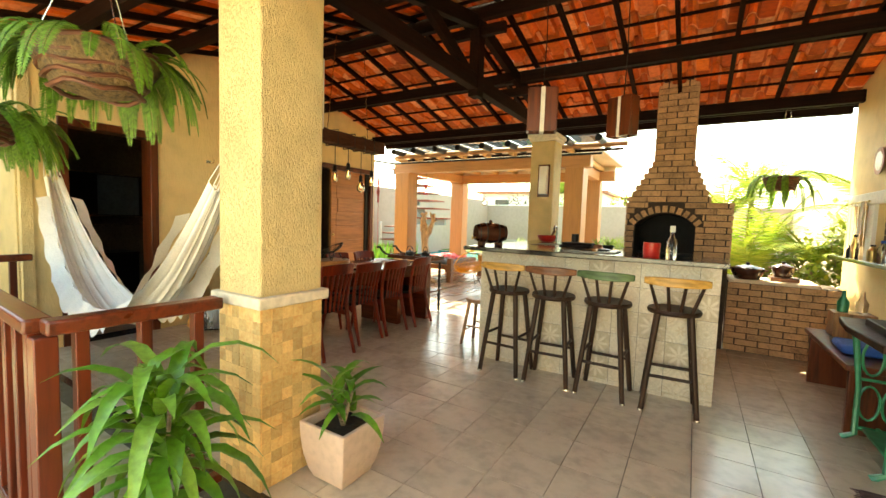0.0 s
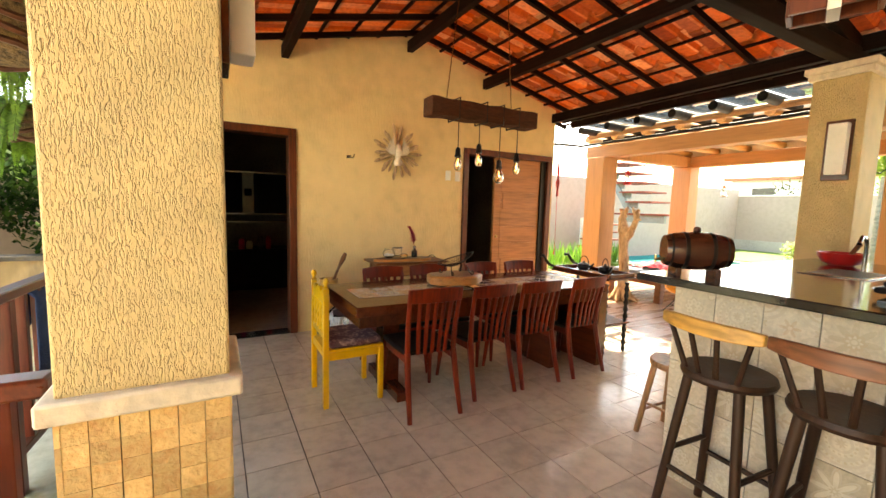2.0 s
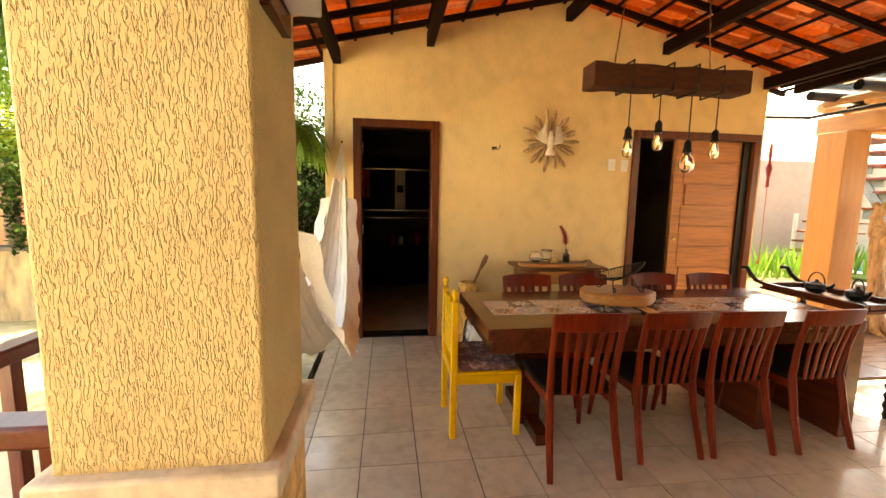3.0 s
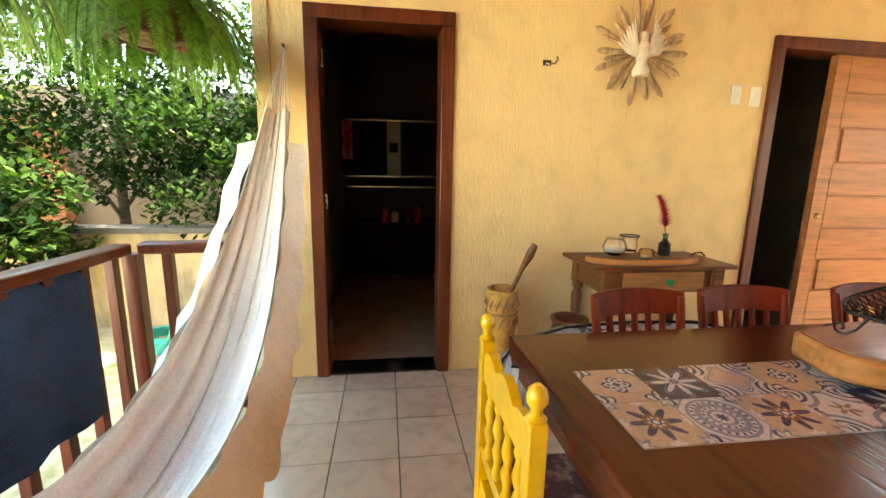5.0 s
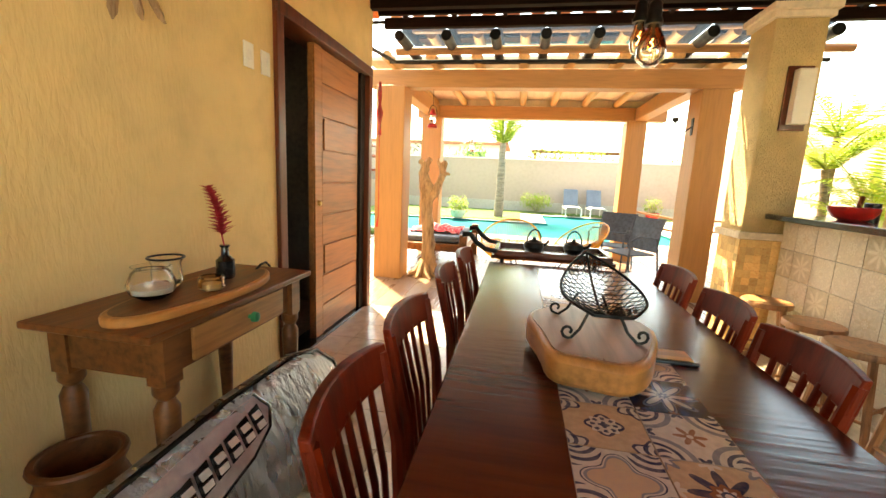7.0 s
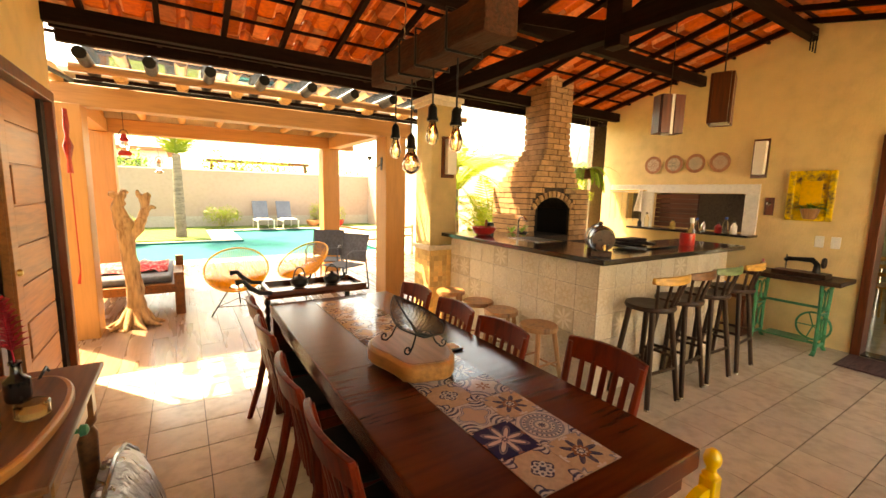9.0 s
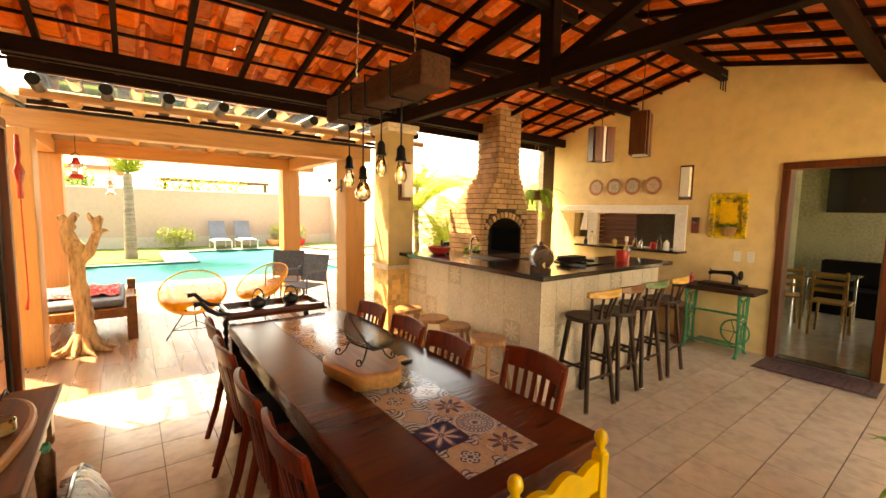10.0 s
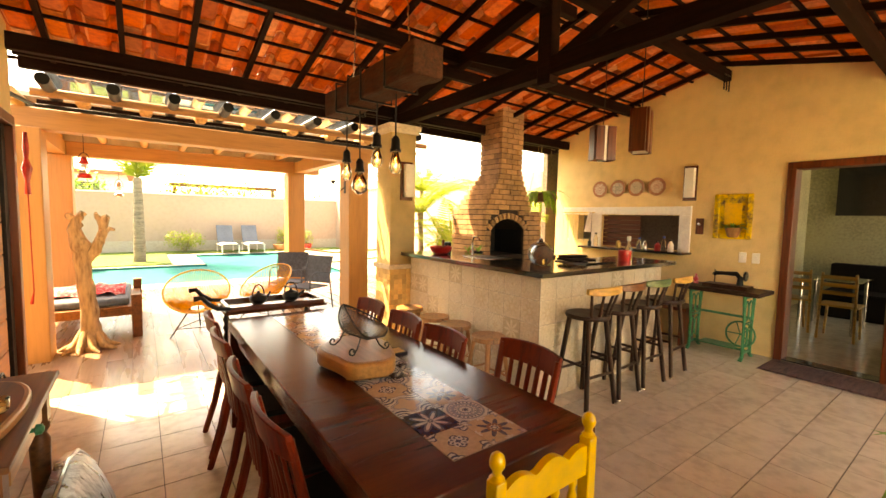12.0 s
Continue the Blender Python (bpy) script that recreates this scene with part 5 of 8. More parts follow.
M_PLUM = surface("dark_plum_print", (0.06, 0.035, 0.045), rough=0.5, vary=0.35, big=9, fine=40)
M_PINKP = surface("pale_pink_print", (0.56, 0.44, 0.41), rough=0.5, vary=0.12, big=6, fine=30)
bag_patch("patch", [(3.37, 0.30), (3.36, 0.36), (3.42, 0.372), (3.55, 0.417), (3.7, 0.450), (4.1, 0.464), (4.17, 0.462), (4.19, 0.42), (4.15, 0.37), (4.05, 0.335), (3.78, 0.30), (3.55, 0.285)], 0.0, M_PINKP, "pale pink printed band")
bag_patch("patch", [(3.375, 0.305), (3.365, 0.355), (3.42, 0.368), (3.55, 0.41), (3.61, 0.39), (3.64, 0.33), (3.60, 0.294), (3.5, 0.292)], 0.004, M_PLUM, "dark plum printed nose")
bag_patch("patch_ring", [(3.68 + 0.075 * math.cos(i * math.pi / 8), 0.375 + 0.036 * math.sin(i * math.pi / 8 + 0.4)) for i in range(16)], 0.008, M_WHITE, "pale oval print")
bag_patch("patch_eye", [(3.68 + 0.026 * math.cos(i * math.pi / 5), 0.377 + 0.012 * math.sin(i * math.pi / 5)) for i in range(10)], 0.012, M_PLUM, "dark oval print")
edge_line = [(3.37, 0.30), (3.55, 0.28), (3.78, 0.295), (4.05, 0.33), (4.16, 0.37), (4.2, 0.42), (4.18, 0.465)]
part("seam", Shape().ring([(bag_face(y, z) + 0.002, y, z) for y, z in edge_line], [0.006] * len(edge_line), 6), M_BLACK, bag)
for i in range(6):
    y, z = 3.80 + i * 0.064, 0.383 + i * 0.006
    w, h2 = 0.026, 0.032
    bag_patch("lettering_bar", [(y - w, z - h2), (y + w, z - h2 + 0.005), (y + w + 0.008, z + h2 + 0.005), (y - w + 0.008, z + h2)], 0.006, M_BLACK, "dark unreadable lettering bar")
    bag_patch("lettering_bar", [(y - w * 0.65, z - h2 * 0.65), (y + w * 0.75, z - h2 * 0.65), (y + w * 0.75, z - h2 * 0.1), (y - w * 0.65, z - h2 * 0.1)], 0.011, M_WHITE, "white unreadable lettering bar")
    bag_patch("lettering_bar", [(y - w * 0.5, z + h2 * 0.25), (y + w * 0.9, z + h2 * 0.25), (y + w * 0.9, z + h2 * 0.75), (y - w * 0.5, z + h2 * 0.75)], 0.011, M_WHITE, "white unreadable lettering bar")


# ---- bar stools ----
def bar_stool(top_material, label):
    c = thing("bar_stool", (0, 0, 0), label, "bar stool", "stools at the bar front")
    # the back is at -y
    for sx in (-1, 1):
        for sy in (-1, 1):
            part("leg", Shape().rod((sx * 0.175, sy * 0.165, 0), (sx * 0.105, sy * 0.095, 0.70), 0.0185, 0.021, 10), M_STOOL, c)
            part("foot_tip", Shape().rod((sx * 0.178, sy * 0.168, 0), (sx * 0.176, sy * 0.166, 0.014), 0.0195, 0.0195, 10), M_STEEL, c)
    for z, k in ((0.26, 0.15), (0.34, 0.142)):
        q = k
        if z < 0.3:
            part("rung", Shape().rod((-q, -q + 0.01, z), (q, -q + 0.01, z), 0.012), M_STOOL, c)
            part("rung", Shape().rod((-q, q - 0.01, z), (q, q - 0.01, z), 0.012), M_STOOL, c)
        else:
            part("rung", Shape().rod((-q, -q, z), (-q, q, z), 0.012), M_STOOL, c)
            part("rung", Shape().rod((q, -q, z), (q, q, z), 0.012), M_STOOL, c)
    part("seat", Shape().lathe([(0.15, 0.70), (0.172, 0.705), (0.178, 0.72), (0.172, 0.738), (0.13, 0.735), (0.05, 0.728)], n=28), M_STOOL, c, "round dished seat")
    for i in range(4):
        u = (i - 1.5) / 1.5
        part("back_spindle", Shape().rod((u * 0.105, -0.12 - 0.02 * (1 - u * u), 0.73), (u * 0.165, -0.16 - 0.035 * (1 - u * u), 0.93), 0.0125, 0.0105), M_STOOL, c)
    s = Shape()
    n = 12
    for i in range(n + 1):
        u = i / n * 2 - 1
        x, y = u * 0.205, -0.15 - 0.055 * (1 - u * u)
        h = 0.03 * (1 - 0.35 * abs(u) ** 3)
        s.v += [(x, y - 0.014, 0.945 - h), (x, y + 0.014, 0.945 - h), (x, y + 0.012, 0.95 + h), (x, y - 0.012, 0.95 + h)]
    for i in range(n):
        a = 4 * i
        for j in range(4):
            s.f.append((a + j, a + 4 + j, a + 4 + (j + 1) % 4, a + (j + 1) % 4))
    s.f += [(0, 1, 2, 3), tuple(4 * n + j for j in (3, 2, 1, 0))]
    part("back_rail", s, top_material, c, bevel=0.005)
    return c


for x, mt, lb, tn in ((-2.05, M_YELW, "dark round bar stool with a honey-coloured back rail", -4), (-1.655, M_REDW, "dark round bar stool with a reddish back rail", 3), (-1.225, M_GREENW, "dark round bar stool with a green back rail", -2), (-0.77, M_YELW, "dark round bar stool with a honey-coloured back rail", 4)):
    bar_stool(mt, lb).matrix_basis = pose(x - 0.01, 4.285, 0, 0, 0, tn)


def low_stool():
    c = thing("low_stool", (0, 0, 0), "low tan wooden stool with a round seat beside the bar", "stool", "low stools at the bar side")
    for sx in (-1, 1):
        for sy in (-1, 1):
            part("leg", Shape().rod((sx * 0.14, sy * 0.14, 0), (sx * 0.085, sy * 0.085, 0.46), 0.017, 0.02), M_STOOLT, c)
    for sx in (-1, 1):
        part("rung", Shape().rod((sx * 0.122, -0.122, 0.15), (sx * 0.122, 0.122, 0.15), 0.009), M_STOOLT, c)
        part("rung", Shape().rod((-0.115, sx * 0.115, 0.20), (0.115, sx * 0.115, 0.20), 0.009), M_STOOLT, c)
    part("seat", Shape().lathe([(0.13, 0.455), (0.15, 0.46), (0.152, 0.485), (0.145, 0.495), (0.05, 0.493)], n=26), M_STOOLT, c)
    return c


k = low_stool()
k.matrix_basis = pose(-2.62, 4.86, 0)
for y in (5.33, 5.68, 6.16):
    copy_thing(k, pose(-2.61, y, 0, 0, 0, y * 40))

# ---- hanging lamp beam ----
M_OLDBEAM = surface("weathered_old_beam", (0.085, 0.030, 0.016), rough=0.7, vary=0.35, big=8, fine=30, stretch=(3, 0.5, 3), bump=0.5, spec=0.15, second=(0.05, 0.022, 0.012))
lb = thing("lamp_beam", (-4.0, 4.28, 2.145), "reclaimed dark timber beam lamp hung on chains above the table", "hanging lamp")
s = Shape()
n = 16
for i in range(n + 1):
    y = -0.50 + i / n
    w = 0.075 + 0.006 * math.sin(i * 2.1)
    h = 0.065 + 0.005 * math.sin(i * 1.3 + 1)
    s.v += [(-w, y, -h), (w, y, -h), (w, y, h), (-w, y, h)]
for i in range(n):
    a = 4 * i
    for j in range(4):
        s.f.append((a + j, a + 4 + j, a + 4 + (j + 1) % 4, a + (j + 1) % 4))
s.f += [(0, 1, 2, 3), tuple(4 * n + j for j in (3, 2, 1, 0))]
part("timber", s, M_OLDBEAM, lb, bevel=0.008)
for y in (-0.27, -0.02, 0.14, 0.3):
    part("strap", Shape().ring([(-0.088, y, -0.075), (0.088, y, -0.075), (0.088, y, 0.078), (-0.088, y, 0.078), (-0.088, y, -0.075)], [0.006] * 5, 6), M_DARK, lb)
for y in (-0.35, 0.28):
    s = Shape()
    top = roof(4.30 + y * 0.5) - 2.14
    z, i = 0.07, 0
    while z < top:
        o = 0.006 if i % 2 else 0
        s.ring([(o, y * (1 - 0.35 * (z / top)), z), (0.006 - o, y * (1 - 0.35 * ((z + 0.03) / top)), z + 0.032)], [0.004, 0.004], 5)
        z += 0.03
        i += 1
    part("chain", s, M_STEEL, lb)


def bulb(x, y, z, big, amber):
    k = part("socket", Shape().lathe([(0.009, 0.115), (0.02, 0.10), (0.022, 0.06), (0.027, 0.05), (0.027, 0.04)], (x, y, z), 14), M_DARK, lb, "black lamp socket")
    prof = [(0.016, 0.045), (0.018, 0.03), (0.034, 0.005), (0.046, -0.03), (0.042, -0.06), (0.02, -0.08), (0.005, -0.084)] if big else [(0.014, 0.045), (0.018, 0.02), (0.028, -0.01), (0.030, -0.035), (0.02, -0.06), (0.004, -0.066)]
    b = part("bulb", Shape().lathe(prof, (x, y, z), 18), M_AMBER, lb, "clear amber filament bulb")
    part("filament", Shape().ring([(x + 0.008 * math.cos(i * 1.2), y + 0.008 * math.sin(i * 1.2), z + 0.02 - i * 0.006) for i in range(10)], [0.0012] * 10, 4), M_FIL, b)
    part("cord", Shape().ring([(x, y, z + 0.11), (x, y, -0.08)], [0.004, 0.004], 6), M_DARK, lb)


M_FIL = glow("warm_filament", (1.0, 0.5, 0.15), 5.0)
bulb(0.0, -0.225, -0.39, False, False)
bulb(0.0, -0.03, -0.345, False, True)
bulb(0.0, 0.175, -0.455, True, True)
bulb(0.0, 0.355, -0.385, False, False)


# ---- wall ornament and fittings ----
orn = thing("sun_ornament", (W, 4.25, 2.01), "carved wooden sunburst with a pale dove on the ochre wall", "wall ornament")
rng = random.Random(8)
for i in range(28):
    a = (i + 0.3 * math.sin(i * 2.3)) * 2 * math.pi / 28
    ln = (0.33, 0.26, 0.30, 0.24)[i % 4] * rng.uniform(0.93, 1.05)
    c, sn = math.cos(a), math.sin(a)
    w = 0.021 if i % 2 == 0 else 0.015
    fat = (0.35, 0.45, 0.75, 1.0, 0.9, 0.15)
    s = Shape()
    pts = [(0.016 + 0.010 * (i % 3) + 0.012 * u, c * (0.04 + (ln - 0.04) * u), sn * (0.04 + (ln - 0.04) * u)) for u in (0, 0.3, 0.55, 0.75, 0.9, 1)]
    for p, k in zip(pts, fat):
        for e, lift in ((-1, 0.0), (0, 0.009), (1, 0.0), (0, -0.004)):
            s.v.append((p[0] + lift, p[1] - sn * w * k * e, p[2] + c * w * k * e))
    for q in range(5):
        for e in range(4):
            s.f.append((4 * q + e, 4 * q + (e + 1) % 4, 4 * q + 4 + (e + 1) % 4, 4 * q + 4 + e))
    s.f += [(3, 2, 1, 0), (20, 21, 22, 23)]
    part("ray", s, M_DRIFT, orn, smooth=20)
dv = Shape().lathe([(0.004, -0.15), (0.045, -0.145), (0.05, -0.11), (0.026, -0.07), (0.04, -0.02), (0.042, 0.02), (0.026, 0.05), (0.03, 0.07), (0.026, 0.09), (0.008, 0.105)], (0.055, 0, 0), 14)
for sg in (-1, 1):
    for i in range(7):
        tip = 0.17 - 0.022 * i
        dv.ring([(0.05, sg * 0.025, -0.02), (0.065, sg * (0.055 + 0.007 * i), 0.04 - 0.008 * i), (0.06, sg * (0.065 + 0.016 * i), tip)], [0.022, 0.017, 0.005], 7)
part("dove", dv, M_TRIMW, orn, "cream carved dove", smooth=60)


def wall_plate(y, z, x=W, sgn=1, w=0.075, h=0.12, name="light_switch", label="cream plastic switch plate on the ochre wall"):
    t = thing(name, (x, y, z), label, "switch", "switch plates")
    part("plate", Shape().box(*sorted((0, sgn * 0.009)), -w / 2, w / 2, -h / 2, h / 2), M_PLASTIC, t, bevel=0.003)
    part("rocker", Shape().box(*sorted((sgn * 0.0092, sgn * 0.013)), -0.014, 0.014, -0.025, 0.025), M_WHITE, t, bevel=0.002)
    return t


wall_plate(4.95, 1.795)
wall_plate(5.09, 1.79)
wall_plate(4.65, 0.45)
wall_plate(4.12, 1.10, E, -1)
wall_plate(3.99, 1.10, E, -1)
hk = thing("wall_hook", (W, 3.70, 1.925), "small metal hammock hook on the wall", "hook")
part("plate", Shape().box(0, 0.006, -0.04, 0.01, -0.015, 0.015), M_STEEL, hk)
part("hook", Shape().ring([(0.004, -0.02, 0), (0.03, 0.0, -0.012), (0.045, 0.02, -0.01), (0.04, 0.035, 0.012), (0.03, 0.035, 0.03)], [0.006] * 5, 8), M_STEEL, hk)

# column lamps: dark backing board with a pale acrylic box


def column_lamp(at, turn, label):
    t = thing("wall_lamp", at, label, "wall lamp", "box wall lamps", turn)
    part("backing", Shape().box(-0.08, 0.08, -0.02, 0.0, -0.22, 0.22), M_TABLE, t, bevel=0.003)
    part("shade", Shape().box(-0.045, 0.065, -0.085, -0.021, -0.18, 0.19), M_PLASTIC, t, "pale acrylic shade", bevel=0.004)
    return t


column_lamp((-2.50, 6.46, 1.90), 0, "dark framed wall lamp with pale shade on the column")
column_lamp((-2.50, 2.40, 1.98), 180, "dark framed wall lamp with pale shade on the column")
column_lamp((E, 4.74, 1.99), -90, "dark framed wall lamp with pale shade beside the hatch")


def pendant(at, turn):
    t = thing("pendant_lamp", at, "pendant lamp of dark wooden boards round a white strip", "pendant lamp", "pendants over the bar", turn)
    for x in (-0.062, 0.062):
        for y in (-0.06, 0.06):
            part("board", Shape().box(x - 0.045, x + 0.045, y - 0.009, y + 0.009, -0.165, 0.165), M_DOORF, t, bevel=0.003)
    for x in (-0.107, 0.107):
        part("side_board", Shape().box(x - 0.008, x + 0.008, -0.05, 0.05, -0.165, 0.165), M_DOORF, t, bevel=0.003)
    part("diffuser", Shape().box(-0.016, 0.016, -0.058, 0.058, -0.17, 0.17), M_WHITE, t, "white diffuser strip")
    z = roof(at[1]) + 0.11 - at[2]
    part("cord", Shape().ring([(0, 0, 0.16), (0.01, 0.0, z * 0.5), (0, 0, z)], [0.004] * 3, 6), M_DARK, t)
    return t


pendant((-1.77, 4.08, 2.20), 20)
pendant((-1.28, 4.74, 2.25), -25)

hook = thing("roof_hooks", (0.42, 4.32, 3.0), "black iron hooks hanging from the ridge beam end", "hook rack")
part("bar", Shape().rod((-0.08, 0.0, 0.17), (0.1, 0.0, 0.17), 0.008), M_DARK, hook)
for x in (-0.06, 0.01, 0.08):
    part("prong", Shape().rod((x, 0.0, 0.17), (x, 0.0, 0.0), 0.007), M_DARK, hook)
# plates, mirror-like frame, bottle opener on the east wall
for i, y in enumerate((6.02, 5.73, 5.45, 5.16)):
    t = thing("wall_plate", (E - 0.002, y, 1.97), "round painted ceramic plate hung above the hatch", "plate", "plates above the hatch", -90)
    r = 0.118
    part("dish", Shape().lathe([(0.05, 0), (r, -0.012), (r + 0.004, -0.018), (r - 0.03, -0.016), (0.06, -0.008), (0.01, -0.008)], n=32, m=Matrix.Rotation(radians(-90), 4, "X")), M_CERAM, t)
    ob = part("painting", Shape().lathe([(0.085, -0.001), (0.085, 0.0)], n=32), M_PLATE, t, "painted centre")
    ob.matrix_basis = pose(0, -0.019, 0, 90, 0, 0)
pic = thing("picture_frame", (E, 4.24, 1.57), "distressed yellow and brown wooden frame on the wall", "picture frame")
M_YWORN = surface("worn_yellow_paint", (0.75, 0.48, 0.02), rough=0.6, vary=0.3, big=7, fine=26, second=(0.07, 0.035, 0.02), bump=0.4)
part("panel", Shape().box(-0.022, 0, -0.19, 0.19, -0.25, 0.26), M_YWORN, pic, bevel=0.004)
for y in (-0.17, 0.17):
    part("moulding", Shape().box(-0.045, -0.0225, y - 0.03, y + 0.03, -0.26, 0.27), M_YWORN, pic, bevel=0.012)
for z in (-0.23, 0.24):
    part("moulding", Shape().box(-0.043, -0.0225, -0.139, 0.139, z - 0.03, z + 0.03), M_YWORN, pic, bevel=0.012)
part("door_panel", Shape().box(-0.03, -0.0225, -0.09, 0.09, -0.13, 0.16), M_YELLOW, pic, bevel=0.004)
wpot = thing("wall_pot", (E - 0.05, 4.22, 1.40), "woven wall pot with a small green plant on the yellow frame", "plant pot")
part("pot", Shape().lathe([(0.045, -0.07), (0.06, -0.05), (0.085, 0.03), (0.09, 0.045), (0.075, 0.045), (0.01, 0.03)], n=18, sq=(0.55, 1)), M_STOOLT, wpot)
s = Shape()
for i in range(34):
    a = i * 2.4
    s.blade((-0.01, 0.05 * math.sin(a), 0.04), (-0.3 + 0.4 * math.cos(a), math.sin(a), 0.7 + 0.5 * math.cos(i)), 0.07 + 0.02 * (i % 4), 0.02, 1.6, 3)
part("leaves", s, M_PLANT, wpot, "small green leaves", smooth=60)
op = thing("bottle_opener", (E, 4.60, 1.45), "dark red wooden bottle opener board on the wall", "bottle opener")
part("board", Shape().box(-0.015, 0, -0.045, 0.045, -0.1, 0.1), M_DOORF, op, bevel=0.004)
part("opener", Shape().lathe([(0.02, 0), (0.022, 0.012), (0.01, 0.02)], (-0.016, 0, 0.03), 12, Matrix.Rotation(radians(-90), 4, "Y")), M_STEEL, op)

# ---- things on and round the bar ----
br = thing("wine_barrel", (-2.38, 4.53, 1.085), "small varnished dark barrel on a stand on the bar corner", "barrel", "", 48)
rot = Matrix.Rotation(radians(90), 4, "Y")
part("body", Shape().lathe([(0.075, -0.15), (0.09, -0.1), (0.1, 0.0), (0.09, 0.1), (0.075, 0.15)], (0, 0, 0.128), 24, rot), M_BARREL, br)
for x in (-0.12, -0.06, 0.06, 0.12):
    r = 0.1 - 0.0145 * (abs(x) / 0.1) ** 1.6 + 0.002
    part("hoop", Shape().lathe([(r, x - 0.009), (r + 0.002, x), (r, x + 0.009)], (0, 0, 0.128), 24, rot), M_DARK, br)
for x in (-0.09, 0.09):
    part("cradle", Shape().box(x - 0.012, x + 0.012, -0.07, 0.07, 0.0, 0.045), M_BARREL, br, bevel=0.003)
part("bung", Shape().lathe([(0.012, 0.223), (0.02, 0.230), (0.016, 0.248), (0.005, 0.253)]), M_BARREL, br)
part("tap", Shape().rod((-0.15, 0, 0.08), (-0.19, 0, 0.075), 0.008).rod((-0.185, 0, 0.10), (-0.185, 0, 0.06), 0.006), M_BRASS, br)
rb = vessel("red_bowl", (-2.28, 6.05, 1.085), [(0.06, 0), (0.1, 0.02), (0.125, 0.06), (0.13, 0.085), (0.12, 0.085), (0.09, 0.03), (0.01, 0.02)], M_REDP, "shiny red bowl with pestle handles on the bar", "bowl")
part("pestle", Shape().rod((0.02, 0.0, 0.03), (0.07, 0.05, 0.15), 0.012, 0.016), M_SIDE, rb)
vessel("spice_tin", (-2.0, 6.3, 1.085), [(0.045, 0), (0.045, 0.11), (0.04, 0.112), (0.01, 0.112)], M_DARK, "dark round tin beside the red bowl", "tin")
vessel("red_candle", (-0.98, 4.62, 1.085), [(0.06, 0), (0.064, 0.01), (0.064, 0.11), (0.058, 0.11), (0.056, 0.02), (0.01, 0.015)], M_REDP, "red glass candle holder on the bar", "candle holder")
bt = vessel("glass_bottle", (-0.84, 4.66, 1.085), [(0.038, 0), (0.04, 0.01), (0.04, 0.12), (0.016, 0.17), (0.014, 0.22), (0.018, 0.225), (0.017, 0.245), (0.005, 0.246)], M_GLASS, "clear glass bottle with a white cap on the bar", "bottle")
part("cap", Shape().lathe([(0.0175, 0.2), (0.0195, 0.205), (0.0195, 0.25), (0.005, 0.252)]), M_PLASTIC, bt, "white cap")
ck = thing("cook_hob", (-1.45, 4.72, 1.085), "black glass hob with steel edge lying in the bar top", "hob")
part("glass_plate", Shape().box(-0.26, 0.2, -0.16, 0.2, 0.0, 0.014), M_BLACK, ck, bevel=0.003)
for x, y in ((-0.13, 0.03), (0.08, 0.03)):
    part("burner", Shape().lathe([(0.05, 0.0142), (0.055, 0.024), (0.03, 0.03), (0.01, 0.03)], (x, y, 0)), M_DARK, ck)
bg2 = thing("folded_apron", (-1.62, 4.78, 1.10), "folded black cloth bundle on the bar top", "folded cloth")
part("fold", Shape().box(-0.14, 0.14, -0.09, 0.09, 0.005, 0.03), M_SEAT, bg2, bevel=0.012)
part("fold", Shape().box(-0.12, 0.15, -0.07, 0.09, 0.031, 0.055), M_SEAT, bg2, bevel=0.012)
spn = thing("steel_sink", (-2.08, 5.5, 1.0855), "polished steel sink rim with a bent tap in the bar top", "sink")
part("rim", Shape().box(-0.15, 0.15, -0.22, 0.22, 0, 0.005), M_STEEL, spn, bevel=0.002)
part("basin", Shape().box(-0.12, 0.12, -0.19, 0.19, 0.0052, 0.0065), M_DARK, spn)
part("tap", Shape().ring([(-0.0, 0.24, 0), (0, 0.24, 0.16), (0, 0.22, 0.2), (0, 0.16, 0.21), (0, 0.12, 0.17)], [0.012, 0.011, 0.011, 0.011, 0.012], 10), M_STEEL, spn)
for x, y, mt, lb2 in ((-1.72, 6.24, M_CERAM, "small terracotta pot with a little succulent"), (-1.58, 6.22, M_DARK, "small dark pot with a little succulent")):
    p = vessel("small_pot", (x, y, 0.98), [(0.04, 0), (0.06, 0.08), (0.066, 0.085), (0.066, 0.1), (0.058, 0.1), (0.055, 0.085), (0.01, 0.085)], mt, lb2 + " on the back counter", "plant pot")
    s = Shape()
    for i in range(9):
        s.blade((0, 0, 0.08), (math.cos(i * 2.4), math.sin(i * 2.4), 1.5), 0.10 + 0.02 * (i % 3), 0.022, 0.5, 3)
    part("leaves", s, M_PLANT, p, "small fleshy leaves", smooth=60)

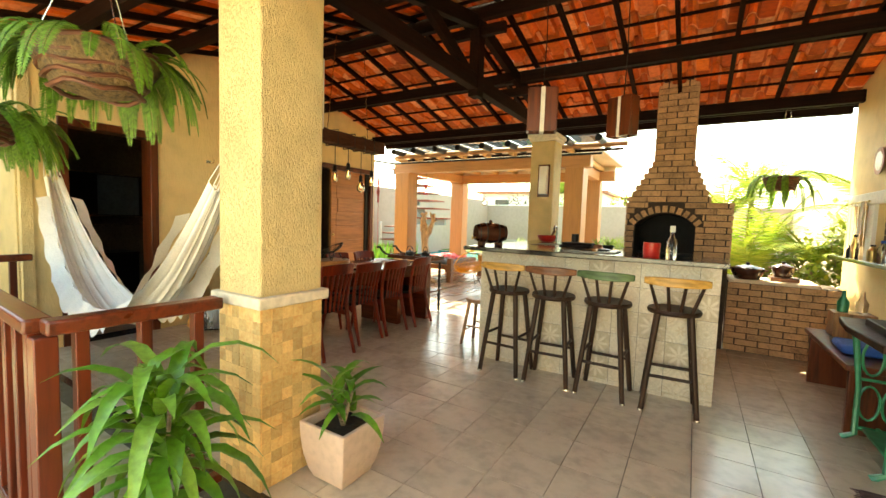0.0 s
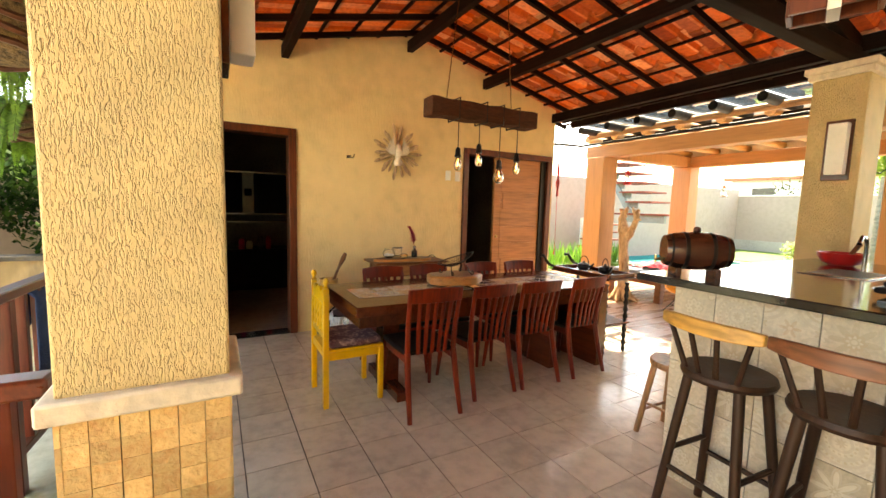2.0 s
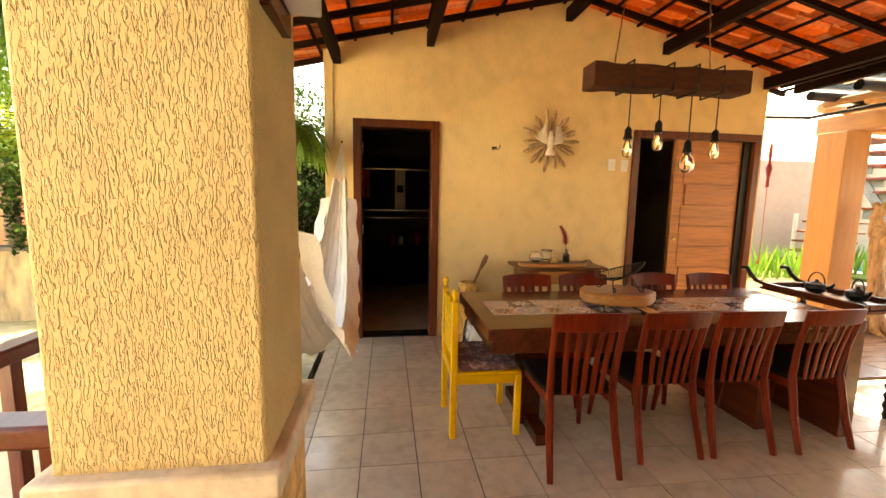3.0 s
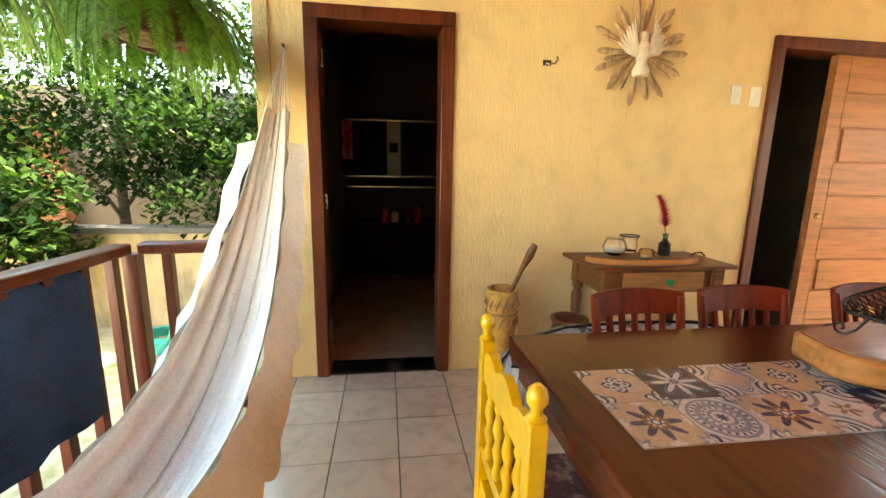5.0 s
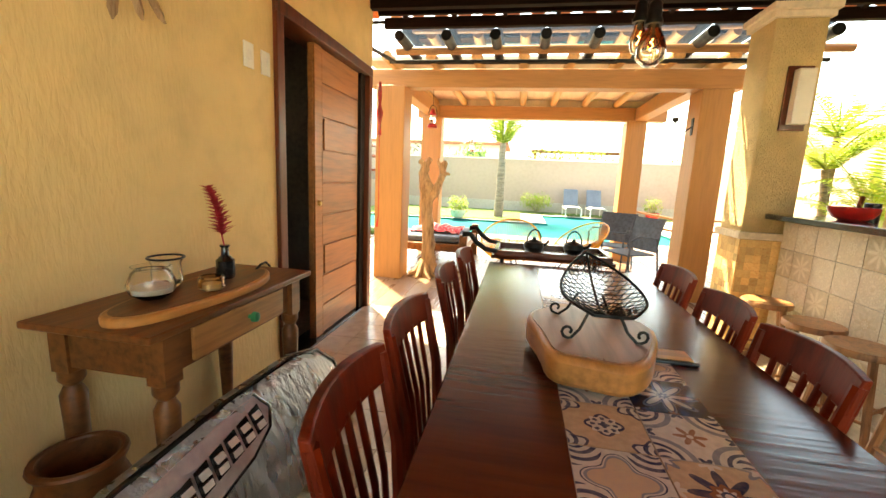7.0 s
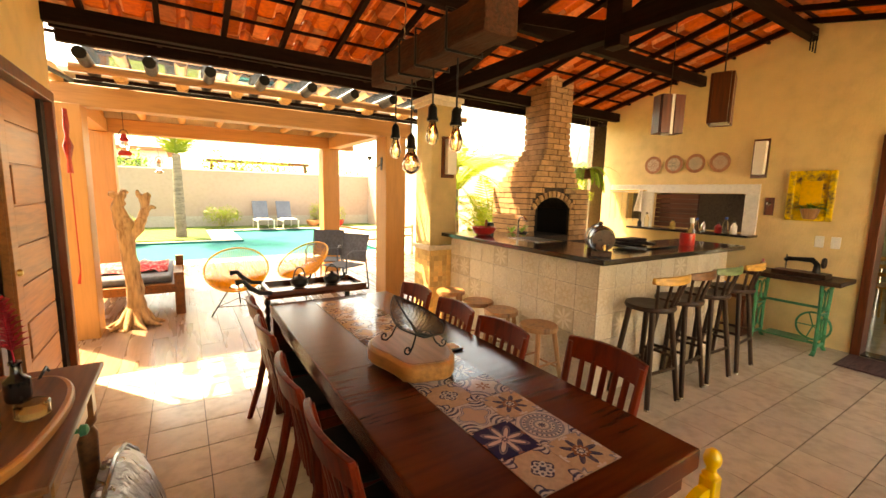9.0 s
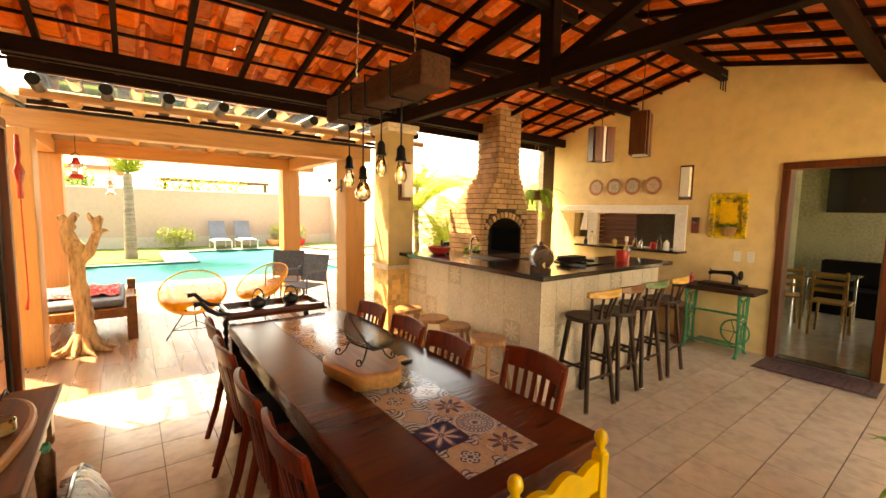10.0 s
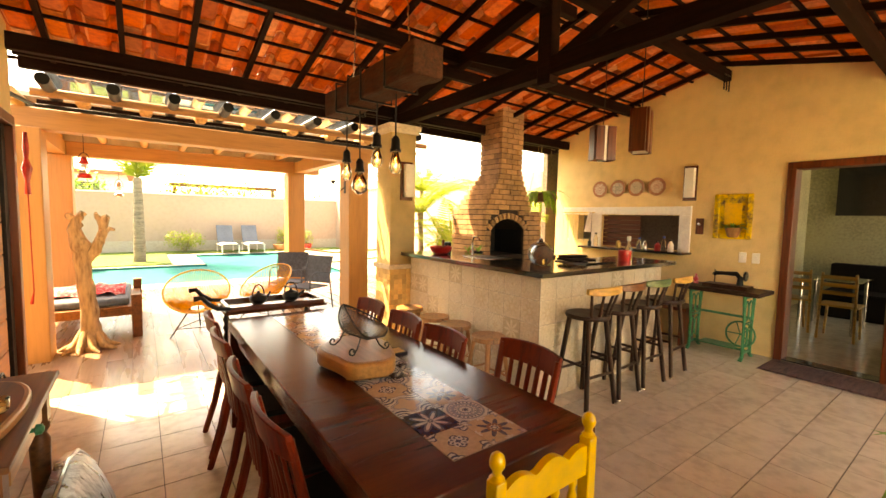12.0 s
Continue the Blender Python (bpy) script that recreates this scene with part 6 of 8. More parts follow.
# shelf contents
rng = random.Random(11)
shelf = [(6.08, 0.10, 0.028, M_DARK, "small black shaker"), (5.98, 0.2, 0.03, M_AMBER, "green-brown oil bottle"), (5.62, 0.12, 0.035, M_BRASS, "little brass-coloured cup"), (5.30, 0.16, 0.034, M_GLASS, "clear detergent bottle"), (5.22, 0.13, 0.03, M_STEEL, "steel salt shaker"), (5.05, 0.12, 0.04, M_REDP, "small red tin"), (4.96, 0.19, 0.034, M_GLASS, "clear bottle with blue cap"), (4.88, 0.15, 0.036, M_PLASTIC, "white cleaning bottle")]
for y, h, r, mt, lb2 in shelf:
    b = vessel("bottle", (E - 0.13 + rng.uniform(-0.03, 0.03), y, 1.115), [(r * 0.95, 0), (r, 0.008), (r, h * 0.6), (r * 0.45, h * 0.78), (r * 0.4, h * 0.92), (r * 0.1, h * 0.925)], mt, lb2 + " on the hatch shelf", "bottle")
    part("cap", Shape().lathe([(r * 0.5, h * 0.88), (r * 0.5, h), (r * 0.2, h + 0.002)]), M_BLUE if mt is M_GLASS else M_DARK, b, "small cap")
rack = thing("utensil_rail", (E, 6.35, 1.62), "brass utensil rail with hanging skewers and a white cloth", "utensil rail")
part("rail", Shape().rod((-0.04, -0.28, 0.0), (-0.04, 0.32, 0.0), 0.008), M_BRASS, rack)
for i in range(6):
    part("skewer", Shape().rod((-0.04, -0.2 + i * 0.1, -0.0), (-0.035, -0.2 + i * 0.1, -0.45), 0.003), M_STEEL, rack)
part("cloth", Shape().sheet([[(-0.06 - 0.012 * math.sin(u * 9 + v), -0.24 + 0.12 * u * (0.5 + 0.6 * v), -0.0 - 0.3 * v) for u in (0, 0.2, 0.4, 0.6, 0.8, 1)] for v in (0, 0.25, 0.5, 0.75, 1)]), M_HAM, rack, "white patterned tea towel")
part("cloth_hook", Shape().rod((0, -0.18, 0), (-0.06, -0.18, 0.0), 0.006), M_BRASS, rack)

# right-hand counter behind the bar
for i, (x, y, r, h) in enumerate(((-0.17, 6.45, 0.15, 0.12), (0.14, 6.5, 0.1, 0.11))):
    p = vessel("cooking_pot", (x, y, 0.79 if i == 0 else 0.835), [(r * 0.75, 0), (r, h * 0.7), (r * 1.02, h), (r * 0.9, h * 1.1), (r * 0.3, h * 1.3), (r * 0.1, h * 1.35)], M_BARREL, "brown glazed clay cooking pot with lid on the brick counter", "cooking pot")
    part("lid_knob", Shape().lathe([(0.012, h * 1.33), (0.022, h * 1.4), (0.015, h * 1.52), (0.004, h * 1.53)]), M_DARK, p)
    for sx in (-1, 1):
        part("handle", Shape().ring([(sx * r * 0.98, -0.03, h * 0.8), (sx * r * 1.2, 0, h * 0.85), (sx * r * 0.98, 0.03, h * 0.8)], [0.009] * 3, 6), M_REDW, p)
solid("wood_block", Shape().box(0.03, 0.27, 6.40, 6.6, 0.79, 0.834), M_REDW, "dark red wooden board under the smaller pot", "board", bevel=0.004)
solid("counter_slab", Shape().box(-0.34, 0.42, 6.30, 6.80, 0.755, 0.789), M_TRIMW, "worn stone slab over the brick counter", "counter top", bevel=0.006)
counter = thing("brick_counter", (0, 0, 0), "low sand-brick counter beside the oven", "counter")
part("core", Shape().box(-0.33, 0.60, 6.34, 6.78, 0.0, 0.754), M_MORTAR, counter, smooth=0)
bch = thing("bench", (0.41, 5.1, 0), "reddish-brown solid wood bench along the wall", "bench")
part("seat_board", Shape().box(-0.2, 0.2, -0.6, 0.6, 0.43, 0.47), M_DOORF, bch, bevel=0.006)
for y in (-0.53, 0.53):
    part("side_panel", Shape().box(-0.17, 0.17, y - 0.02, y + 0.02, 0, 0.43), M_DOORF, bch, bevel=0.005)
cs = thing("blue_cushion", (0.42, 4.95, 0.472), "folded blue seat cushion on the wooden bench", "cushion")
part("cover", Shape().slab([(-0.17, -0.16), (0.17, -0.17), (0.18, 0.17), (-0.16, 0.16)], 0, 0.06), M_BLUE, cs, bevel=0.025)
cb = thing("wooden_crate", (0.46, 5.5, 0.472), "tan wooden crate with bottles standing on the bench", "crate")
part("box", Shape().box(-0.13, 0.13, -0.1, 0.1, 0, 0.2), M_STOOLT, cb, bevel=0.005)
for x, y in ((-0.06, 0.0), (0.06, 0.02)):
    part("bottle", Shape().lathe([(0.035, 0.2), (0.04, 0.28), (0.015, 0.33), (0.013, 0.38), (0.004, 0.381)], (x, y, 0)), M_GREENI if x < 0 else M_GLASS, cb, "bottle in the crate")

# sewing table
sw = thing("sewing_table", (0.38, 4.20, 0), "old sewing table with dark top and green cast-iron treadle base", "sewing table")
part("top", Shape().slab([(-0.22, -0.42), (0.24, -0.42), (0.24, 0.42), (-0.20, 0.42), (-0.24, 0.1)], 0.72, 0.765), M_STOOL, sw, bevel=0.008)
for y in (-0.27, 0.27):
    s = Shape()
    s.ring([(-0.17, y, 0.0), (-0.11, y, 0.04), (-0.11, y, 0.35), (-0.15, y, 0.719)], [0.022, 0.018, 0.015, 0.018], 8)
    s.ring([(0.17, y, 0.0), (0.11, y, 0.04), (0.11, y, 0.35), (0.15, y, 0.719)], [0.022, 0.018, 0.015, 0.018], 8)
    s.rod((-0.11, y, 0.08), (0.11, y, 0.08), 0.014).rod((-0.13, y, 0.69), (0.13, y, 0.69), 0.014).rod((-0.11, y, 0.4), (0.11, y, 0.4), 0.01)
    for q in range(2):
        cx = -0.055 + 0.11 * q
        s.ring([(cx + 0.05 * math.cos(a), y, 0.25 + 0.11 * math.sin(a)) for a in [i * math.pi / 8 for i in range(17)]], [0.008] * 17, 6, cap=False)
        s.ring([(cx + 0.05 * math.cos(a), y, 0.54 + 0.11 * math.sin(a)) for a in [i * math.pi / 8 for i in range(17)]], [0.008] * 17, 6, cap=False)
    part("side_frame", s, M_GREENI, sw)
part("cross_bar", Shape().rod((0.06, -0.27, 0.45), (0.06, 0.27, 0.45), 0.014), M_GREENI, sw)
part("cross_bar", Shape().rod((0.0, -0.27, 0.09), (0.0, 0.27, 0.09), 0.014), M_GREENI, sw)
part("treadle", Shape().box(-0.1, 0.1, -0.18, 0.18, 0.10, 0.115), M_GREENI, sw, bevel=0.003)
s = Shape().ring([(0.02, -0.20 + 0.14 * math.cos(a), 0.26 + 0.14 * math.sin(a)) for a in [i * math.pi / 12 for i in range(25)]], [0.01] * 25, 6, cap=False)
for i in range(5):
    a = i * 2 * math.pi / 5
    s.rod((0.02, -0.20, 0.26), (0.02, -0.20 + 0.135 * math.cos(a), 0.26 + 0.135 * math.sin(a)), 0.006)
part("wheel", s, M_GREENI, sw)
sm = thing("sewing_machine", (0.34, 4.14, 0.765), "antique black sewing machine on the sewing table", "sewing machine")
part("bed", Shape().box(-0.1, 0.1, -0.22, 0.22, 0, 0.045), M_STOOL, sm, bevel=0.006)
part("arm", Shape().ring([(0, -0.12, 0.045), (0, -0.12, 0.13), (0, -0.08, 0.17), (0, 0.05, 0.165), (0, 0.12, 0.16), (0, 0.14, 0.14)], [0.035, 0.026, 0.028, 0.02, 0.024, 0.022], 12), M_DARK, sm)
part("needle_bar", Shape().rod((0, 0.13, 0.2), (0, 0.13, 0.05), 0.007), M_STEEL, sm)
part("hand_wheel", Shape().lathe([(0.05, -0.01), (0.055, 0.0), (0.05, 0.012), (0.02, 0.012)], (0, -0.17, 0.15), 20, Matrix.Rotation(radians(90), 4, "X")), M_DARK, sm)
vessel("small_bottle", (0.42, 4.5, 0.765), [(0.025, 0), (0.028, 0.06), (0.012, 0.09), (0.012, 0.115), (0.003, 0.116)], M_RED, "small reddish bottle on the sewing table", "bottle")
rug = solid("doormat", Shape().box(-0.24, 0.24, -0.46, 0.46, 0.004, 0.018), M_RUG, "dark brown shaggy rag rug before the house door", "rug", bevel=0.006, at=(0.36, 3.28, 0), turn=0)
s = Shape()
for i in range(90):
    y = -0.46 + i * 0.92 / 89
    for e in (-1, 1):
        s.ring([(e * 0.235, y, 0.010), (e * (0.27 + 0.01 * math.sin(i * 7)), y + 0.004 * math.sin(i * 3), 0.007)], [0.003, 0.002], 3)
part("fringe", s, M_RUG, rug, kind="stuff")
ws = thing("wooden_console", (0.45, 2.45, 0), "rustic tan wooden stand beside the house door", "stand")
part("top", Shape().slab([(-0.2, -0.25), (0.2, -0.25), (0.2, 0.22), (-0.16, 0.24)], 0.66, 0.71), M_STOOLT, ws, bevel=0.01)
for x, y in ((-0.14, -0.2), (0.14, -0.2), (-0.12, 0.17), (0.14, 0.17)):
    part("leg", Shape().rod((x * 1.25, y * 1.1, 0), (x, y, 0.66), 0.022, 0.028), M_STOOLT, ws)

# inside the house
hc = thing("kitchen_table", (3.1, 3.75, 0), "small glass table in the room beyond the door", "table")
part("top", Shape().box(-0.45, 0.45, -0.35, 0.35, 0.72, 0.735), M_GLASS, hc)
for x in (-0.38, 0.38):
    for y in (-0.28, 0.28):
        part("leg", Shape().rod((x, y, 0), (x, y, 0.72), 0.02), M_STEEL, hc)


def indoor_chair(at, turn):
    c = thing("indoor_chair", at, "yellow wood chair in the room beyond the door", "chair", "indoor chairs", turn)
    for x in (-0.18, 0.18):
        part("leg", Shape().rod((x, 0.18, 0), (x * 0.9, 0.18, 0.44), 0.015), M_YELW, c)
        part("rear_post", Shape().rod((x, -0.2, 0), (x * 0.9, -0.2, 0.88), 0.015), M_YELW, c)
    part("seat", Shape().box(-0.2, 0.2, -0.2, 0.2, 0.44, 0.465), M_YELW, c, bevel=0.006)
    for z in (0.6, 0.7, 0.8):
        part("back_bar", Shape().box(-0.17, 0.17, -0.21, -0.19, z, z + 0.05), M_YELW, c, bevel=0.004)


indoor_chair((2.45, 3.55, 0), -90)
indoor_chair((2.6, 4.1, 0), -70)
fr = thing("tall_cabinet", (2.2, 2.35, 0), "tall grey cabinet in the room beyond the door", "cabinet")
part("body", Shape().box(-0.35, 0.35, -0.3, 0.3, 0, 1.95), M_LOUNGE, fr, bevel=0.01)
part("door", Shape().box(-0.34, 0.34, 0.302, 0.32, 0.6, 1.94), M_LOUNGE, fr, bevel=0.004)
sf = thing("dark_sofa", (4.5, 3.2, 0), "black sofa against the far wall of the room", "sofa")
part("base", Shape().box(-0.4, 0.4, -0.9, 0.9, 0.0, 0.42), M_SEAT, sf, bevel=0.03)
part("back", Shape().box(0.2, 0.4, -0.9, 0.9, 0.421, 0.85), M_SEAT, sf, bevel=0.03)
sc = thing("wall_panel", (5.229, 3.0, 1.6), "long black panel high on the far room wall", "wall panel")
part("panel", Shape().box(0, 0.05, -1.35, 1.2, 0.08, 1.1), M_BLACK, sc, bevel=0.004)
kc = thing("kitchen_cabinet", (-8.6, 3.1, 0), "dark kitchen wall cabinet with steel edges and one pale stile", "cabinet")
part("wall_unit", Shape().box(-0.3, 0.28, -1.0, 0.95, 1.22, 1.84), M_SEAT, kc, bevel=0.004)
for y0, y1 in ((-0.95, -0.37), (-0.15, 0.35), (0.37, 0.9)):
    part("door", Shape().box(0.282, 0.298, y0, y1, 1.235, 1.825), M_LOUNGE if y0 > 0 else M_SEAT, kc)
part("stile", Shape().box(0.282, 0.3, -0.35, -0.19, 1.225, 1.835), M_TRIMW, kc, "pale wooden stile", bevel=0.002)
part("switch", Shape().box(0.301, 0.31, -0.32, -0.22, 1.49, 1.60), M_SEAT, kc)
part("edge", Shape().box(0.281, 0.302, -1.0, 0.95, 1.842, 1.86), M_STEEL, kc, "steel edge strip")
part("edge", Shape().box(0.281, 0.302, -1.0, 0.95, 1.20, 1.218), M_STEEL, kc, "steel edge strip")
part("shelf", Shape().box(-0.3, 0.1, -0.9, 0.95, 1.07, 1.085), M_STEEL, kc, "thin steel shelf")
kb = thing("kitchen_counter", (-8.6, 3.1, 0), "dark kitchen counter with a steel worktop", "counter")
part("lower", Shape().box(-0.3, 0.28, -0.8, 0.9, 0, 0.62), M_SEAT, kb, bevel=0.004)
part("worktop", Shape().box(-0.3, 0.3, -0.8, 0.9, 0.622, 0.65), M_STOOL, kb)
M_PINK = surface("pink_plastic", (0.75, 0.06, 0.22), rough=0.4)
for y, h2, r2, mt, lb3 in ((2.73, 0.16, 0.045, M_PINK, "bright pink plastic jar on the kitchen counter"), (2.84, 0.13, 0.05, M_PLASTIC, "white plastic tub on the kitchen counter"), (3.0, 0.22, 0.035, M_GLASS, "clear bottle on the kitchen counter"), (3.12, 0.2, 0.04, M_REDP, "red tin on the kitchen counter")):
    vessel("kitchen_jar", (-8.38, y, 0.65), [(r2 * 0.9, 0), (r2, 0.01), (r2, h2 * 0.8), (r2 * 0.7, h2 * 0.9), (r2 * 0.7, h2), (r2 * 0.1, h2 + 0.002)], mt, lb3, "jar")
ap = thing("hanging_apron", (-8.24, 2.30, 0), "dull red cloth hanging from the kitchen cabinet", "apron")
part("cloth", Shape().sheet([[(0.03 + 0.012 * math.sin(q * 1.7 + z), -0.06 + 0.02 * q, z) for q in range(7)] for z in (1.82, 1.7, 1.55, 1.4)]), M_RED, ap, smooth=180)
wr = thing("window_louvre", (-8.034, 5.6, 1.62), "small louvred bathroom window with pale slats", "window")
for i in range(4):
    part("louvre", Shape().box(0, 0.02, -0.12, 0.12, i * 0.07, i * 0.07 + 0.035), M_WHITE, wr)
part("window_frame", Shape().box(-0.01, 0.0, -0.14, 0.14, -0.02, 0.27), M_DARK, wr)

# ---- hammock, rails and towel ----
hm = thing("hammock", (0, 0, 0), "white cotton hammock with crochet fringe slung between wall and column", "hammock")
HA, HB = Vector((W + 0.03, 2.2, 1.93)), Vector((-2.72, 2.20, 1.80))


def ham(u, v):
    """u along the cloth, v across it."""
    p = HA.lerp(HB, u)
    sag = 4 * u * (1 - u)
    z = p.z - 1.36 * sag ** 1.02
    spread = 0.05 + 0.36 * max(0.0, math.sin(math.pi * u)) ** 0.8
    y = p.y + v * spread * 0.36
    z += abs(v) ** 1.6 * 0.12 * sag - 0.02 * math.cos(v * 22) * (0.4 + 0.6 * (1 - sag))
    return Vector((p.x, y + 0.015 * math.sin(v * 17 + u * 3), z))


part("cloth", Shape().sheet([[ham(u / 40, v / 24 * 2 - 1) for v in range(25)] for u in range(3, 38)]), M_HAM, hm, smooth=180)
for nm, ua, hook in (("suspension_cord", 0.075, HA), ("suspension_cord", 0.925, HB)):
    s = Shape()
    for v in range(13):
        s.ring([hook, hook.lerp(ham(ua, v / 6 - 1), 0.5), ham(ua, v / 6 - 1)], [0.003, 0.0035, 0.003], 4, cap=False)
    part(nm, s, M_HAM, hm, kind="stuff")
for sg in (-1, 1):
    rows = []
    for i in range(81):
        u = 0.12 + 0.76 * i / 80
        p = ham(u, sg)
        d = 0.13 + 0.045 * abs(math.sin(i * math.pi / 5))
        d *= 0.12 + 0.88 * math.sin(math.pi * (u - 0.1) / 0.8) ** 1.3
        rows.append([(p.x, p.y + sg * (0.01 + 0.02 * q) + 0.008 * math.sin(i * 0.9), p.z - d * q / 4) for q in range(5)])
    part("crochet_fringe", Shape().sheet(rows), M_HAM, hm, "crochet lace fringe", smooth=180)
part("wall_ring", Shape().rod((W, 2.2, 1.93), (W + 0.05, 2.2, 1.93), 0.01), M_STEEL, hm)
part("column_ring", Shape().rod((-2.70, 2.20, 1.80), (-2.75, 2.20, 1.80), 0.01), M_STEEL, hm)


def railing(name, a, b, n, label, zt=0.90, zb=-0.02, foot=-0.17):
    t = thing(name, (0, 0, 0), label, "railing", "veranda railings", kind="")
    a, b = Vector(a), Vector(b)
    part("handrail", Shape().beam((a.x, a.y, zt), (b.x, b.y, zt), 0.085, 0.055), M_RAILX, t, bevel=0.01)
    part("bottom_rail", Shape().beam((a.x, a.y, zb + 0.06), (b.x, b.y, zb + 0.06), 0.05, 0.045), M_RAILX, t, bevel=0.006)
    for i in range(n):
        p = a.lerp(b, (i + 0.5) / n)
        part("baluster", Shape().box(p.x - 0.022, p.x + 0.022, p.y - 0.022, p.y + 0.022, zb + 0.083, zt - 0.028), M_RAIL, t, bevel=0.004)
    return t


railing("railing", (-2.62, 1.36), (-2.60, 1.98), 3, "reddish varnished wooden railing beside the column")
railing("railing", (-5.35, 1.50), (-2.66, 1.36), 15, "long reddish varnished wooden railing over the garden")
railing("railing", (-5.38, 1.56), (-5.42, 2.02), 2, "short dark wooden railing by the wall")
for x, y in ((-2.62, 1.36), (-5.38, 1.52), (-4.0, 1.43)):
    solid("rail_post", Shape().box(x - 0.034, x + 0.034, y - 0.034, y + 0.034, -0.17, 0.871), M_RAIL, "reddish square railing post", "post", "railing posts", bevel=0.005)
s = Shape()
rows = []
for q in range(19):
    v = q / 18
    z = 0.93 - abs(v - 0.35) * (1.25 if v > 0.35 else 1.0) * 0.85
    yo = -0.055 if v < 0.30 else (0.055 if v > 0.40 else 0.0)
    z = min(z, 0.934)
    rows.append([(-5.06 + 0.80 * w / 18, 1.468 + yo + 0.012 * math.sin(w * 0.9) * (abs(v - 0.35)) * 2 - 0.0520 * (w / 18) * 0.72, z + 0.004 * math.sin(w * 1.4)) for w in range(19)])
tw = thing("beach_towel", (0, 0, 0), "dark navy bath towel hung over the railing", "towel")
ob = part("cloth", Shape().sheet(rows), M_NAVY, tw, smooth=180)
sol = ob.modifiers.new("thick", "SOLIDIFY")
sol.thickness = 0.012
hz = thing("garden_hose", (-6.75, 0.95, -0.17), "coiled turquoise garden hose on the path", "hose")
pts = [(0.22 * math.cos(i * 0.4) * (1 - i * 0.003), 0.22 * math.sin(i * 0.4), 0.012 + i * 0.0012) for i in range(80)] + [(0.4, 0.1, 0.1), (0.6, 0.3, 0.3), (0.75, 0.45, 0.6)]
M_HOSE = surface("turquoise_hose", (0.03, 0.42, 0.32), rough=0.4, bump=0.0)
part("coil", Shape().ring(pts, [0.011] * len(pts), 6), M_HOSE, hz)

# ---- terrace furniture ----
drf = thing("driftwood_trunk", (-5.47, 8.05, -0.012), "bleached forked driftwood trunk standing on the terrace", "driftwood")
rng = random.Random(14)
def knotty(pts, radii, n=10):
    """A gnarled limb: the same limb with its girth and line disturbed."""
    fine, rr = [], []
    for (p, r), (q, r2) in zip(zip(pts, radii), zip(pts[1:], radii[1:])):
        for e in range(4):
            u = e / 4
            fine.append(tuple(a + (b - a) * u + rng.uniform(-0.008, 0.008) for a, b in zip(p, q)))
            rr.append((r + (r2 - r) * u) * rng.uniform(0.86, 1.16))
    return Shape().ring(fine + [pts[-1]], rr + [radii[-1]], n)


part("trunk", knotty([(0, 0, 0.0), (0.02, 0, 0.15), (0.0, 0, 0.5), (-0.03, 0, 0.85), (-0.04, 0, 1.12), (-0.09, 0, 1.30), (-0.06, 0, 1.42)], [0.15, 0.09, 0.085, 0.08, 0.085, 0.06, 0.045]), M_DRIFT, drf, smooth=60)
part("fork", knotty([(0.0, 0, 0.98), (0.09, 0, 1.12), (0.15, 0.02, 1.28), (0.14, 0.02, 1.36), (0.19, 0, 1.44)], [0.065, 0.05, 0.04, 0.045, 0.03]), M_DRIFT, drf, smooth=60)
part("stub", knotty([(-0.07, 0, 1.38), (-0.13, 0.02, 1.45), (-0.15, 0.0, 1.43)], [0.04, 0.028, 0.018], 8), M_DRIFT, drf, smooth=60)
part("stub", knotty([(-0.06, 0, 1.40), (-0.02, 0.02, 1.47), (0.01, 0.0, 1.45)], [0.035, 0.025, 0.015], 8), M_DRIFT, drf, smooth=60)
part("stub", knotty([(0.15, 0, 1.36), (0.10, 0.02, 1.43), (0.09, 0.0, 1.48)], [0.035, 0.025, 0.014], 8), M_DRIFT, drf, smooth=60)
part("stub", knotty([(0.13, 0, 1.25), (0.20, 0.0, 1.31), (0.24, 0.0, 1.30)], [0.03, 0.02, 0.012], 8), M_DRIFT, drf, smooth=60)
s = Shape()
for i in range(9):
    a = i * 0.7
    s.ring([(0.05 * math.cos(a), 0.05 * math.sin(a), 0.2), (0.14 * math.cos(a), 0.14 * math.sin(a), 0.06), (0.26 * math.cos(a + 0.2), 0.26 * math.sin(a + 0.2), 0.015)], [0.05, 0.04, 0.012], 8)
part("root_mass", s, M_DRIFT, drf, smooth=60, kind="stuff")

dbd = thing("day_bed", (-5.55, 9.1, -0.012), "dark timber day bed with grey mattress on the terrace", "day bed")
part("frame", Shape().box(-0.45, 0.52, -0.75, 0.75, 0.28, 0.38), M_SIDE, dbd, bevel=0.006)
for x in (-0.42, 0.49):
    for y in (-0.72, 0.72):
        part("leg", Shape().box(x - 0.05, x + 0.05, y - 0.05, y + 0.05, 0, 0.279 if x < 0 else 0.52), M_SIDE, dbd, bevel=0.005)
part("mattress", Shape().box(-0.43, 0.42, -0.66, 0.66, 0.382, 0.47), M_LOUNGE, dbd, bevel=0.03)
rc = thing("red_blanket", (-5.5, 9.0, 0.46), "crumpled red and white blanket on the day bed", "blanket")
part("cloth", Shape().sheet([[(-0.38 + 0.7 * i / 16, -0.3 + 0.7 * j / 16, 0.03 + 0.07 * noise.noise(Vector((i * 0.45, j * 0.4, 2))) + 0.05 * math.sin(math.pi * i / 16) * math.sin(math.pi * j / 16)) for i in range(17)] for j in range(17)]), M_RED, rc, smooth=180)


